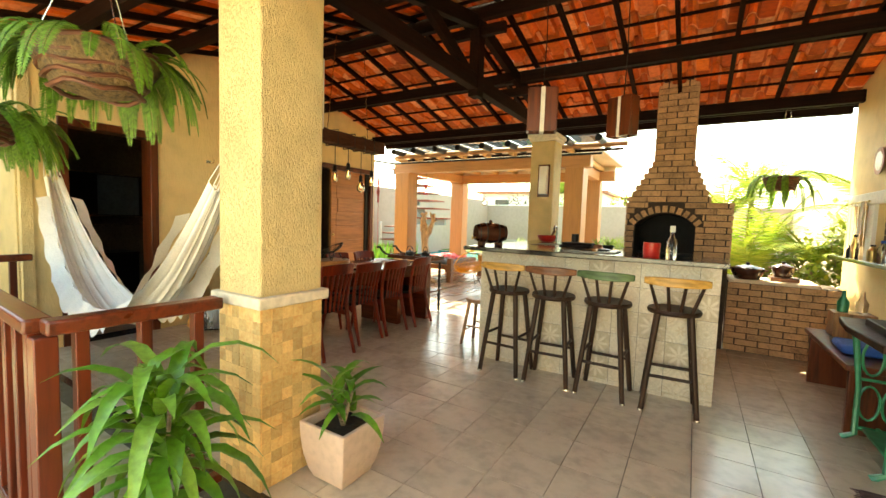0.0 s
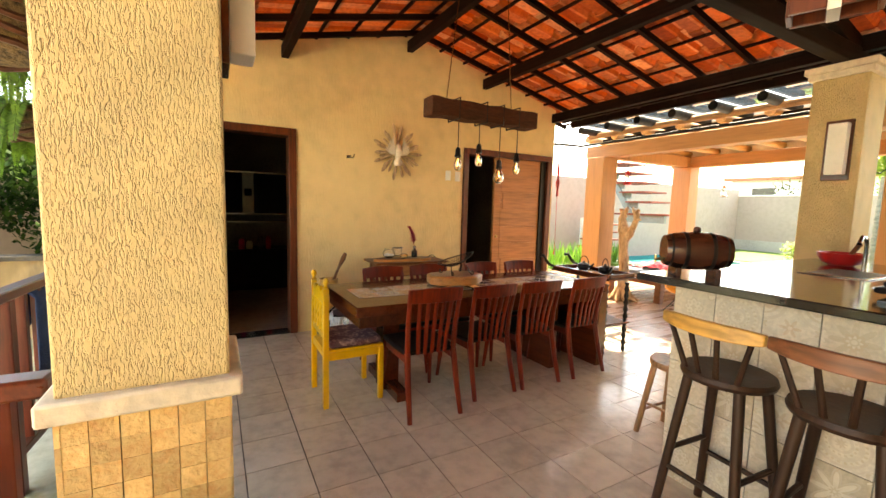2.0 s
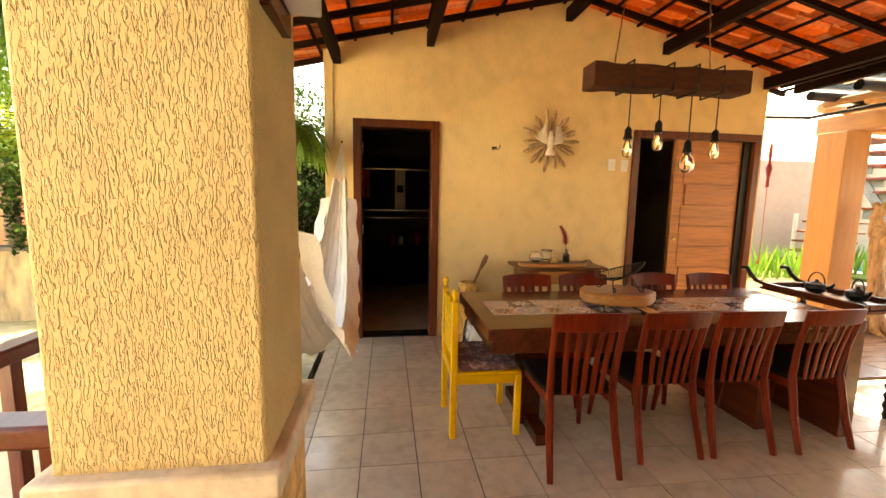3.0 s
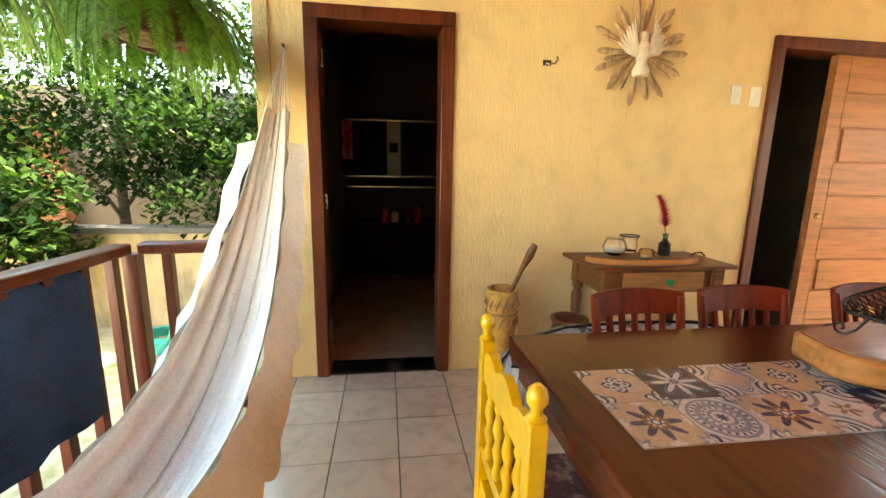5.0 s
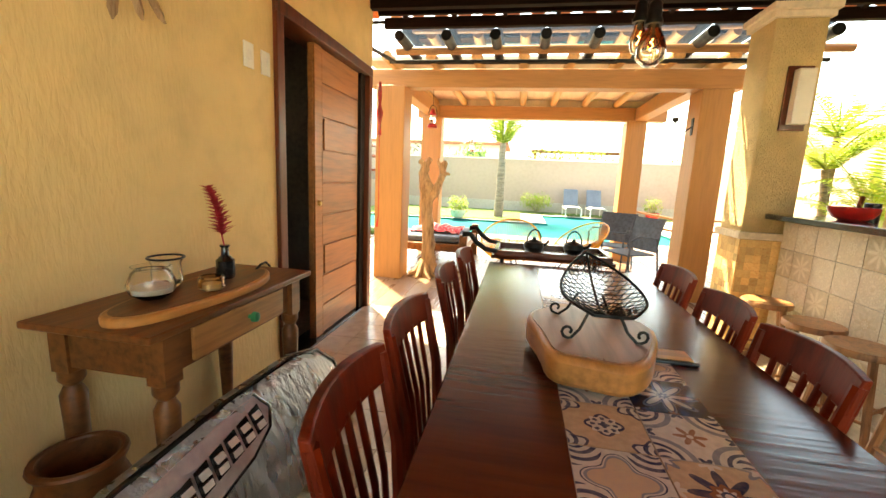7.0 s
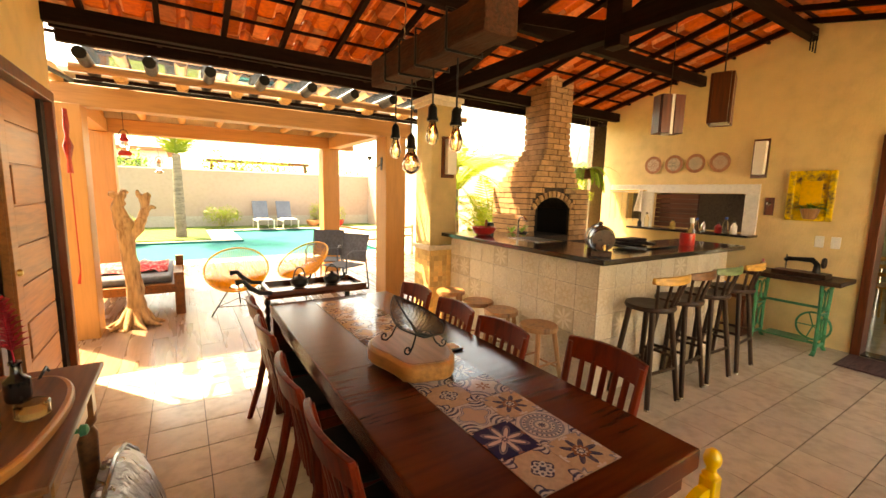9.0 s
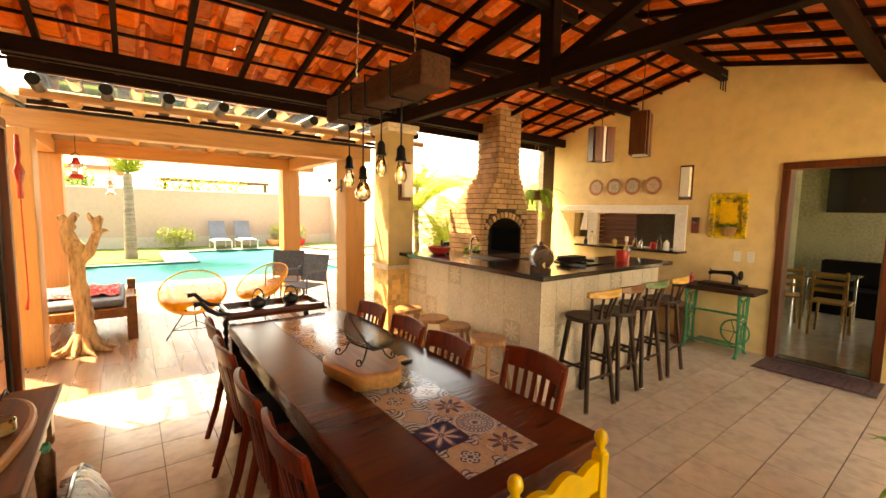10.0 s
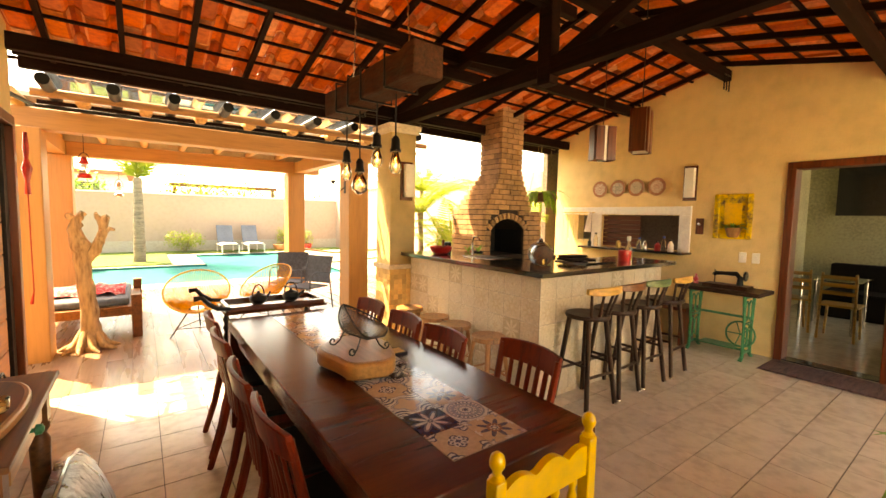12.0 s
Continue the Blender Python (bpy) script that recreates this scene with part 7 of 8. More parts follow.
def acapulco(at, turn, cord, label):
    c = thing("acapulco_chair", at, label, "lounge chair", "corded lounge chairs", turn)
    c.matrix_basis = c.matrix_basis @ Matrix.Scale(0.9, 4)
    ring_pts = []
    for i in range(41):
        a = i / 40 * 2 * math.pi
        x, t = 0.40 * math.cos(a), math.sin(a)
        ring_pts.append((x, -0.36 * t, 0.60 + 0.24 * t))
    part("rim", Shape().ring(ring_pts, [0.011] * 41, 8, cap=False), cord, c)
    s = Shape()
    for i in range(84):
        a = i / 84 * 2 * math.pi
        x, t = 0.40 * math.cos(a), math.sin(a)
        lo = (0.09 * math.cos(a), 0.02 - 0.05 * t, 0.36 + 0.03 * t)
        mid = (0.27 * math.cos(a), -0.23 * t + 0.0, 0.43 + 0.10 * t)
        s.ring([(x, -0.36 * t, 0.60 + 0.24 * t), mid, lo], [0.0035, 0.0055, 0.005], 5, cap=False)
    s.ring([(0.09 * math.cos(a), 0.02 - 0.05 * math.sin(a), 0.36 + 0.03 * math.sin(a)) for a in [i * math.pi / 10 for i in range(21)]], [0.007] * 21, 6, cap=False)
    part("cord_seat", s, cord, c, kind="stuff")
    for x, y in ((-0.28, 0.22), (0.28, 0.22), (0.0, -0.34)):
        part("leg", Shape().ring([(x * 0.3, y * 0.3, 0.36), (x * 1.1, y * 1.1, 0.0)], [0.009, 0.009], 8), M_DARK, c)
    part("brace", Shape().ring([(-0.24, 0.19, 0.12), (0.24, 0.19, 0.12), (0, -0.28, 0.12), (-0.24, 0.19, 0.12)], [0.006] * 4, 6, cap=False), M_DARK, c)
    return c


acapulco((-4.45, 8.2, -0.012), 170, M_ACAP, "orange corded round lounge chair on the terrace")
acapulco((-3.55, 8.6, -0.012), 120, M_ACAP, "orange and black corded round lounge chair on the terrace")


def rattan_chair(at, turn):
    c = thing("armchair", at, "grey metal and sling armchair on the terrace", "armchair", "terrace armchairs", turn)
    for x in (-0.25, 0.25):
        part("side_frame", Shape().ring([(x, 0.25, 0), (x, 0.22, 0.58), (x, 0.1, 0.63), (x, -0.22, 0.60), (x, -0.3, 0.85)], [0.012] * 5, 8), M_LOUNGE, c)
        part("rear_leg", Shape().rod((x, -0.3, 0), (x, -0.2, 0.6), 0.012), M_LOUNGE, c)
    part("seat", Shape().box(-0.24, 0.24, -0.2, 0.24, 0.38, 0.40), M_LOUNGE, c, bevel=0.006)
    part("back", Shape().beam((0, -0.22, 0.42), (0, -0.3, 0.85), 0.48, 0.015), M_LOUNGE, c)


rattan_chair((-3.0, 9.4, -0.012), 150)
rattan_chair((-2.9, 8.75, -0.012), 120)


def lounger(at, turn):
    c = thing("sun_lounger", at, "blue-grey sling sun lounger with a white towel by the garden wall", "sun lounger", "sun loungers", turn)
    for x in (-0.28, 0.28):
        part("side_rail", Shape().box(x - 0.02, x + 0.02, -1.2, 0.2, 0.28, 0.32), M_WHITE, c, bevel=0.004)
        part("leg", Shape().box(x - 0.02, x + 0.02, -1.15, -1.11, 0, 0.279), M_WHITE, c)
        part("leg", Shape().box(x - 0.02, x + 0.02, 0.1, 0.14, 0, 0.279), M_WHITE, c)
    part("seat", Shape().box(-0.28, 0.28, -1.2, 0.0, 0.322, 0.34), M_LOUNGE, c)
    part("back", Shape().beam((0, 0.0, 0.34), (0, 0.35, 1.0), 0.56, 0.03), M_LOUNGE, c)
    part("towel", Shape().box(-0.24, 0.24, -1.1, -0.3, 0.342, 0.36), M_WHITE, c, "white towel", bevel=0.008)


lounger((-2.35, 20.3, 0.02), 0)
lounger((-1.45, 20.35, 0.02), 0)
rp = thing("pool_handrail", (-1.9, 10.6, -0.012), "bent wooden pool handrail", "handrail")
part("rail", Shape().ring([(-0.6, -0.2, 0.85), (0.2, 0.1, 0.72), (1.6, 0.8, 0.70)], [0.02] * 3, 8).ring([(-0.6, -0.2, 0.65), (0.2, 0.1, 0.52), (1.6, 0.8, 0.50)], [0.02] * 3, 8), M_LOGX, rp)
part("rail_posts", Shape().rod((-0.6, -0.2, 0), (-0.6, -0.2, 0.9), 0.025).rod((0.5, 0.2, 0), (0.5, 0.2, 0.75), 0.02).rod((1.6, 0.8, 0), (1.6, 0.8, 0.75), 0.02), M_LOGX, rp)


def lantern(at, material, label):
    t = thing("lantern", at, label, "lantern", "hanging lanterns")
    part("base", Shape().lathe([(0.055, -0.14), (0.06, -0.12), (0.05, -0.10), (0.03, -0.09)]), material, t)
    part("glass", Shape().lathe([(0.03, -0.09), (0.042, -0.05), (0.03, 0.0), (0.025, 0.0)]), M_GLASS, t)
    part("cap", Shape().lathe([(0.03, 0.0), (0.045, 0.01), (0.025, 0.05), (0.03, 0.06), (0.01, 0.08)]), material, t)
    part("hoop", Shape().ring([(0.05 * math.cos(a), 0, 0.0 + 0.12 * math.sin(a)) for a in [i * math.pi / 8 for i in range(9)]], [0.004] * 9, 6), M_DARK, t)
    part("wire", Shape().ring([(0, 0, 0.11), (0, 0, 2.262 - at[2])], [0.0025] * 2, 4), M_DARK, t)


lantern((-5.45, 7.96, 1.96), M_REDP, "red storm lantern hanging from the terrace beam")
lantern((-5.25, 10.3, 1.85), M_STEEL, "grey storm lantern hanging from the far terrace beam")
pd = thing("carved_paddle", (W + 0.03, 6.72, 1.75), "red carved wooden ornament hanging at the wall corner", "ornament")
part("carving", Shape().ring([(0.03, 0.03, 0.32), (0.03, 0.03, 0.2), (0.03, 0.03, 0.12), (0.03, 0.03, 0.05), (0.03, 0.03, -0.05), (0.03, 0.03, -0.15)], [0.012, 0.02, 0.012, 0.034, 0.014, 0.02], 8), M_REDP, pd)
part("cord", Shape().ring([(0.03, 0.03, -0.15), (0.035, 0.03, -0.9), (0.02, 0.03, -1.0)], [0.004, 0.004, 0.012], 5), M_REDP, pd)
sn = thing("wall_sconce", (-2.597, 8.0, 1.9), "curled black iron sconce on the terrace post", "sconce")
part("plate", Shape().box(-0.012, 0, -0.03, 0.03, -0.09, 0.09), M_DARK, sn, bevel=0.004)
part("arm", Shape().ring([(-0.01, 0, 0.0), (-0.08, 0, -0.06), (-0.16, 0, -0.03), (-0.18, 0, 0.04)], [0.007] * 4, 6), M_DARK, sn)
part("cup", Shape().lathe([(0.012, 0.04), (0.03, 0.06), (0.034, 0.09), (0.028, 0.09)], (-0.18, 0, 0)), M_DARK, sn)

# outdoor stair beyond the terrace
M_STAIRG = surface("grey_green_steel_paint", (0.22, 0.25, 0.22), rough=0.6)
M_STAIRR = wood("red_brown_stair_tread", (0.26, 0.06, 0.03), rough=0.5, axis=0)
st = thing("floating_stair", (-7.15, 12.1, 0), "open outdoor stair with red-brown treads and a landing on grey-green steel", "stair")
part("landing", Shape().box(-1.9, 0.05, -0.45, 0.45, 1.33, 1.375), M_STAIRR, st, bevel=0.004)
part("landing_beam", Shape().box(-1.3, -0.1, -0.4, -0.3, 1.15, 1.329), M_STAIRG, st)
part("stringer", Shape().beam((-0.95, -0.35, 1.20), (-2.0, -0.35, 2.75), 0.05, 0.16), M_STAIRG, st)
for i in range(6):
    part("tread", Shape().box(-1.15 - 0.21 * i, -0.42 - 0.21 * i, -0.45, 0.45, 1.64 + 0.25 * i, 1.68 + 0.25 * i), M_STAIRR, st, bevel=0.003)
    part("bracket", Shape().box(-1.13 - 0.21 * i, -0.88 - 0.21 * i, -0.33, -0.29, 1.50 + 0.25 * i, 1.639 + 0.25 * i), M_STAIRG, st)
for i in range(5):
    part("lower_tread", Shape().box(-2.4 - 0.1 * i, -1.7 - 0.12 * i, -0.45, 0.45, 1.02 - 0.22 * i, 1.06 - 0.22 * i), M_STAIRR, st, bevel=0.003)
part("newel", Shape().box(-2.62, -2.56, -0.44, -0.38, -0.02, 1.2), M_WHITE, st)
solid("side_garden", Shape().box(-10.2, -6.4, 11.4, 12.0, -0.3, 0.06), M_LAWN, "low planted bed beside the stair", kind="structure", smooth=0)

# ---- plants ----
def leafy(s, centre, size, n, leaf, rng, flat=1.0):
    """Scattered small leaves in an uneven clump."""
    c = Vector(centre)
    for i in range(n):
        d = Vector((rng.gauss(0, 1), rng.gauss(0, 1), rng.gauss(0, 0.8)))
        d = d.normalized() * rng.uniform(0.35, 1.0) ** 0.6
        p = c + Vector((d.x * size[0], d.y * size[1], d.z * size[2] * flat))
        w = Vector((rng.gauss(0, 1), rng.gauss(0, 1), rng.gauss(0, 0.7))).normalized()
        side = w.cross(Vector((0, 0, 1)))
        side = side.normalized() * (leaf * 0.28) if side.length > 1e-3 else Vector((leaf * 0.28, 0, 0))
        k = len(s.v)
        s.v += [tuple(p), tuple(p + w * leaf * 0.5 + side), tuple(p + w * leaf), tuple(p + w * leaf * 0.5 - side)]
        s.f.append((k, k + 1, k + 2, k + 3))
    return s


def tree(at, height, crown, leaves, label, seed, leaf=0.09, material=None):
    rng = random.Random(seed)
    t = thing("tree", at, label, "tree", "garden trees")
    s = Shape().ring([(0, 0, 0), (0.03, 0.02, height * 0.4), (-0.02, 0.05, height * 0.75)], [0.075, 0.055, 0.03], 9)
    tips = []
    for i in range(8):
        a = i * 2.4
        z0 = height * (0.3 + 0.06 * i)
        e = (crown * 0.6 * math.cos(a), crown * 0.6 * math.sin(a), z0 + height * 0.22)
        s.ring([(0.01, 0.02, z0), (e[0] * 0.5, e[1] * 0.5, z0 + height * 0.14), e], [0.03, 0.02, 0.009], 6)
        tips.append(e)
    part("trunk", s, M_BARK, t)
    f = Shape()
    for e in tips + [(0, 0, height * 0.85), (0.2, 0.1, height * 0.7), (-0.2, 0.2, height * 0.5)]:
        leafy(f, e, (crown * rng.uniform(0.35, 0.55), crown * rng.uniform(0.35, 0.55), height * rng.uniform(0.10, 0.17)), leaves // 11, leaf, rng)
    part("crown", f, material or M_HEDGE, t, smooth=0)


for i, (x, y, h, c, n) in enumerate(((-8.1, 1.0, 2.5, 1.0, 6000), (-8.7, -0.4, 3.3, 1.3, 8000), (-7.9, -1.5, 2.4, 0.9, 5000), (-9.3, 1.3, 3.8, 1.2, 6000), (-6.7, -0.2, 1.7, 0.6, 3500), (-9.0, -2.9, 4.0, 1.5, 6000), (-6.3, -2.4, 3.6, 1.3, 6000))):
    tree((x, y, -0.4), h, c, n, "leafy dark green garden tree behind the low wall", 20 + i, 0.095)


def palm(at, height, fronds, length, label, seed, r=0.09, lean=0.0, up=1.0, leaf=0.34, mat=None, name="palm_tree", droop=1.1):
    rng = random.Random(seed)
    t = thing(name, at, label, "palm", "palm trees")
    n = max(3, int(height / 0.12))
    pts = [(lean * (i / n) ** 2, 0.3 * lean * (i / n), height * i / n) for i in range(n + 1)]
    part("trunk", Shape().ring(pts, [r * (1.25 - 0.4 * i / n) * (1.06 if i % 2 else 0.97) for i in range(n + 1)], 12), M_BARK, t)
    f = Shape()
    for i in range(fronds):
        a = i * 2.39996 + rng.uniform(-0.2, 0.2)
        e = up * rng.uniform(0.35, 1.6)
        f.frond((lean, 0.3 * lean, height), (math.cos(a), math.sin(a), e), length * rng.uniform(0.75, 1.1), droop * rng.uniform(0.8, 1.3), 26, leaf, 0.035, 0.25)
    part("crown", f, mat or M_PALM, t, smooth=0)


palm((-5.05, 17.3, 0.02), 2.45, 20, 2.4, "tall garden palm with a ringed trunk by the pool", 3, r=0.125, up=2.6, leaf=0.8)
palm((0.75, 8.9, -0.4), 1.3, 15, 1.7, "bright feathery palm behind the brick counter", 4, r=0.06, lean=0.1)
palm((1.5, 8.4, -0.4), 1.9, 14, 1.6, "bright feathery palm beside the side wall", 5, r=0.06)
palm((-0.15, 9.7, -0.012), 1.6, 14, 1.5, "clumping garden palm beyond the bar", 6, r=0.05, lean=-0.1)
palm((0.0, 8.7, -0.4), 0.9, 16, 1.5, "clumping garden palm beside the oven", 17, r=0.05, up=2.2, droop=0.9)
palm((0.15, 10.2, -0.012), 2.1, 12, 1.4, "clumping garden palm beyond the bar", 7, r=0.05)
palm((-8.2, -2.6, -0.4), 2.2, 16, 2.2, "drooping garden palm by the street wall", 8, r=0.09)
palm((-6.6, -3.6, -0.4), 1.2, 14, 1.9, "drooping garden palm by the street wall", 9, r=0.09)


def bush(at, size, n, label, seed, mat=None, leaf=0.08):
    t = thing("bush", at, label, "bush", "garden bushes")
    rng = random.Random(seed)
    s = Shape()
    for i in range(6):
        a = i * 1.05
        s.ring([(0, 0, 0), (size[0] * 0.5 * math.cos(a), size[1] * 0.5 * math.sin(a), size[2] * 0.8)], [0.014, 0.005], 5)
    part("stems", s, M_BARK, t, kind="stuff")
    f = Shape()
    for i in range(7):
        a = i * 0.9
        leafy(f, (size[0] * 0.45 * math.cos(a), size[1] * 0.45 * math.sin(a), size[2] * (0.55 + 0.1 * math.sin(i * 2))), (size[0] * 0.5, size[1] * 0.5, size[2] * 0.42), n // 7, leaf, rng)
    part("foliage", f, mat or M_PALM, t, smooth=0)


bush((-3.7, 20.3, 0.02), (0.75, 0.5, 0.85), 1400, "rounded yellow-green bush against the garden wall", 31)
bush((1.25, 8.2, -0.4), (0.8, 0.5, 2.0), 3000, "dense bright green shrub by the side wall", 51, M_PALM, 0.12)
bush((0.5, 9.4, -0.1), (0.7, 0.5, 1.3), 2000, "dense bright green shrub behind the oven", 52, M_PALM, 0.12)
bush((-0.2, 20.4, 0.02), (0.3, 0.3, 1.0), 500, "small upright bush against the garden wall", 32)
bush((0.7, 20.2, 0.02), (0.4, 0.4, 0.9), 500, "small bush against the garden wall", 33)
bush((-2.5, 22.1, -0.4), (2.3, 0.7, 3.5), 5000, "leafy creeper rising behind the garden wall", 41, M_PALM, 0.14)
bush((-6.6, 22.1, -0.4), (1.0, 0.6, 3.4), 2600, "leafy green shrub rising behind the garden wall", 42, M_PLANT, 0.14)
bush((-6.3, 16.2, 0.02), (0.4, 0.4, 0.7), 600, "spiky potted bush on the lawn", 34)
for i, (x, z) in enumerate(((-9, 2.2), (-7.2, 1.9), (-3.2, 2.3), (-1.8, 2.2), (-0.6, 2.0), (2.2, 2.5))):
    bush((x, 22.6 + 0.4 * (i % 2), -0.4 + 0.0), (1.1, 0.7, z + 1.3), 1500, "green climbing hedge behind the garden wall", 40 + i, M_PALM if i % 2 else M_HEDGE, 0.13)
for i in range(9):
    s = Shape()
    rng = random.Random(60 + i)
    for q in range(34):
        a = rng.uniform(0, 6.28)
        s.blade((rng.uniform(-0.25, 0.25), rng.uniform(-0.25, 0.25), 0), (0.25 * math.cos(a), 0.25 * math.sin(a), 1), rng.uniform(0.45, 0.75), 0.045, 0.4, 3)
    solid("garden_plant", s, M_PLANT, "upright sword-leaved plants along the side wall", "plant", "border plants", at=(-8.8 + 0.1 * (i % 3), 7.4 + i * 0.55, -0.02))


def hanging_fern(at, r, n, length, seed, label, top, bare=None):
    t = thing("hanging_fern", at, label, "hanging plant", "hanging ferns")
    rng = random.Random(seed)
    part("basket", Shape().lathe([(r * 0.25, -r * 0.85), (r * 0.7, -r * 0.7), (r, -r * 0.2), (r * 1.02, 0.0), (r * 0.9, 0.02)], n=20), M_BASKET, t, "woven coir basket")
    s = Shape()
    for q in range(5):
        z = -r * 0.75 + q * r * 0.18
        k = r * (0.72 + 0.07 * q)
        s.ring([(k * math.cos(a), k * math.sin(a), z + 0.012 * math.sin(a * 5 + q)) for a in [i * math.pi / 12 for i in range(25)]], [0.012] * 25, 6, cap=False)
    part("twig_binding", s, M_MUSHROOM, t, "brown twisted twigs", kind="stuff")
    f = Shape()
    for i in range(n):
        a = i * 2.39996
        if bare and math.cos(a - bare) > 0.45 and i % 5:
            continue
        a += rng.uniform(-0.25, 0.25)
        w = (math.cos(a), math.sin(a), rng.uniform(-0.3, 0.9))
        f.frond((r * 0.75 * math.cos(a), r * 0.75 * math.sin(a), 0.0), w, length * rng.uniform(0.6, 1.15), rng.uniform(1.8, 5.2), 34, length * 0.1, 0.016, 0.15)
    part("fronds", f, M_FERN, t, smooth=0)
    s = Shape()
    for i in range(3):
        a = i * 2.09
        s.ring([(r * 0.95 * math.cos(a), r * 0.95 * math.sin(a), 0.0), (0, 0, top - at[2])], [0.003, 0.003], 5)
    part("hanging_wire", s, M_STEEL, t)


hanging_fern((-3.20, 1.74, 2.07), 0.25, 120, 0.42, 1, "large hanging fern in a woven basket under the eaves", roof(1.72) + 0.05, -0.35)
hanging_fern((-5.36, 1.70, 1.98), 0.2, 120, 0.46, 5, "third hanging fern in a woven basket near the wall", roof(1.70) + 0.05)
hanging_fern((-4.35, 1.55, 1.86), 0.2, 110, 0.42, 2, "second hanging fern in a woven basket over the railing", roof(1.75) + 0.05)
hanging_fern((0.09, 6.72, 1.90), 0.16, 26, 0.40, 3, "small fern in a hanging basket beside the oven", roof(6.72) + 0.03)


def leaf_plant(t, base, n, length, width, seed, spread=1.0, stem=0.25, droop=1.0):
    rng = random.Random(seed)
    s = Shape()
    st = Shape()
    for k in range(3):
        a = k * 2.1
        st.ring([base, (base[0] + 0.06 * math.cos(a), base[1] + 0.06 * math.sin(a), base[2] + stem)], [0.011, 0.008], 6)
    for i in range(n):
        a = i * 2.39996
        u = i / n
        z = base[2] + stem * (0.35 + 0.75 * u)
        w = (math.cos(a) * spread, math.sin(a) * spread, 0.35 + 1.3 * u)
        s.blade((base[0] + 0.05 * math.cos(a * 0.33), base[1] + 0.05 * math.sin(a * 0.33), z), w, length * rng.uniform(0.7, 1.15), width, droop * rng.uniform(0.6, 1.4), 5)
    part("stems", st, M_BARK, t, kind="stuff")
    part("leaves", s, M_PLANT, t, smooth=60)


wp = thing("white_planter", (-2.165, 2.37, 0), "square tapering pinkish-white pot on the floor by the column", "planter")
s = Shape()
for z, k in ((0.0, 0.100), (0.05, 0.121), (0.12, 0.137), (0.20, 0.147), (0.30, 0.152), (0.30, 0.132), (0.262, 0.127)):
    s.v += [(-k, -k, z), (k, -k, z), (k, k, z), (-k, k, z)]
for i in range(6):
    for q in range(4):
        a, b = 4 * i + q, 4 * i + (q + 1) % 4
        s.f.append((a, b, b + 4, a + 4))
s.f.append((3, 2, 1, 0))
part("pot", s, M_POTW, wp, bevel=0.006, smooth=0)
part("soil", Shape().box(-0.124, 0.124, -0.124, 0.124, 0.24, 0.258), M_SOIL, wp)
leaf_plant(wp, (0, 0, 0.25), 22, 0.26, 0.05, 5, 1.0, 0.20, 1.5)
bp = thing("leafy_plant", (-2.32, 1.60, -0.17), "large broad-leaved potted plant beside the railing", "potted plant")
part("pot", Shape().lathe([(0.11, 0), (0.15, 0.1), (0.165, 0.28), (0.17, 0.3), (0.15, 0.3), (0.14, 0.27), (0.02, 0.27)]), M_CERAM, bp)
leaf_plant(bp, (0, 0, 0.27), 62, 0.42, 0.058, 6, 1.0, 0.54, 2.7)
for x, y, mt in ((-0.35, 20.2, M_CERAM), (0.7, 20.15, M_REDP), (-6.3, 16.2, M_TRIMW)):
    vessel("garden_pot", (x, y, 0.02), [(0.16, 0), (0.24, 0.1), (0.27, 0.24), (0.25, 0.25), (0.22, 0.2), (0.03, 0.2)], mt, "round garden pot beneath a small bush", "plant pot")

# garden walls and neighbours
M_STAIN = surface("stained_cream_render", (0.46, 0.34, 0.2), rough=0.9, vary=0.3, big=1.5, fine=9, stretch=(1, 1, 0.4), second=(0.16, 0.13, 0.09))
M_TERRA = surface("terracotta_wall_paint", (0.55, 0.2, 0.11), rough=0.85, vary=0.08)
solid("low_wall", Shape().box(-7.35, -7.2, -2.4, 2.0, -0.4, 0.70), M_STAIN, "stained cream low garden wall", kind="structure", smooth=0)
solid("low_wall_coping", Shape().box(-7.40, -7.15, -2.4, 2.0, 0.70, 0.75), M_GROUT, "grey coping of the low wall", kind="structure", smooth=0)
solid("terracotta_wall", Shape().box(-10.15, -9.95, -6.0, -1.9, -0.4, 2.0), M_TERRA, "terracotta painted street wall", kind="structure", smooth=0)
solid("kitchen_side_wall", Shape().box(-10.19, W - 0.16, 2.05, 2.21, -0.4, 2.76), M_COL, "cream rendered outer wall of the kitchen", kind="structure", smooth=0)
nb = thing("neighbour_house", (-9.5, 27, 0), "white neighbouring house with a flat terracotta roof edge", "house")
part("wall", Shape().box(-4, 4, 0, 5, 0, 3.2), M_WHITE, nb)
part("roof", Shape().box(-4.3, 4.3, -0.3, 5.3, 3.202, 3.35), M_CERAM, nb)
for x in (-2.5, 0.0, 2.5):
    wdw = part("window", Shape().box(x - 0.5, x + 0.5, -0.03, -0.002, 1.9, 2.8), M_BLACK, nb)
pg = thing("neighbour_pergola", (-1.8, 23.6, 0), "brown timber pergola behind the garden wall", "pergola")
part("beam", Shape().box(-2.2, 2.2, -0.06, 0.06, 2.62, 2.76), M_SIDE, pg)
for x in (-2.0, 2.0):
    part("post", Shape().box(x - 0.06, x + 0.06, -0.06, 0.06, -0.4, 2.619), M_SIDE, pg)

# ---- tiles, stones and bricks laid one by one ----
TILE, TY0, TX0 = 0.305, 3.395, -2.465
rng = random.Random(17)
tile_mesh = mesh_of("floor_tile", Shape().box(-0.1495, 0.1495, -0.1495, 0.1495, -0.011, 0.0), M_FLOORT, 0)
cut = {}


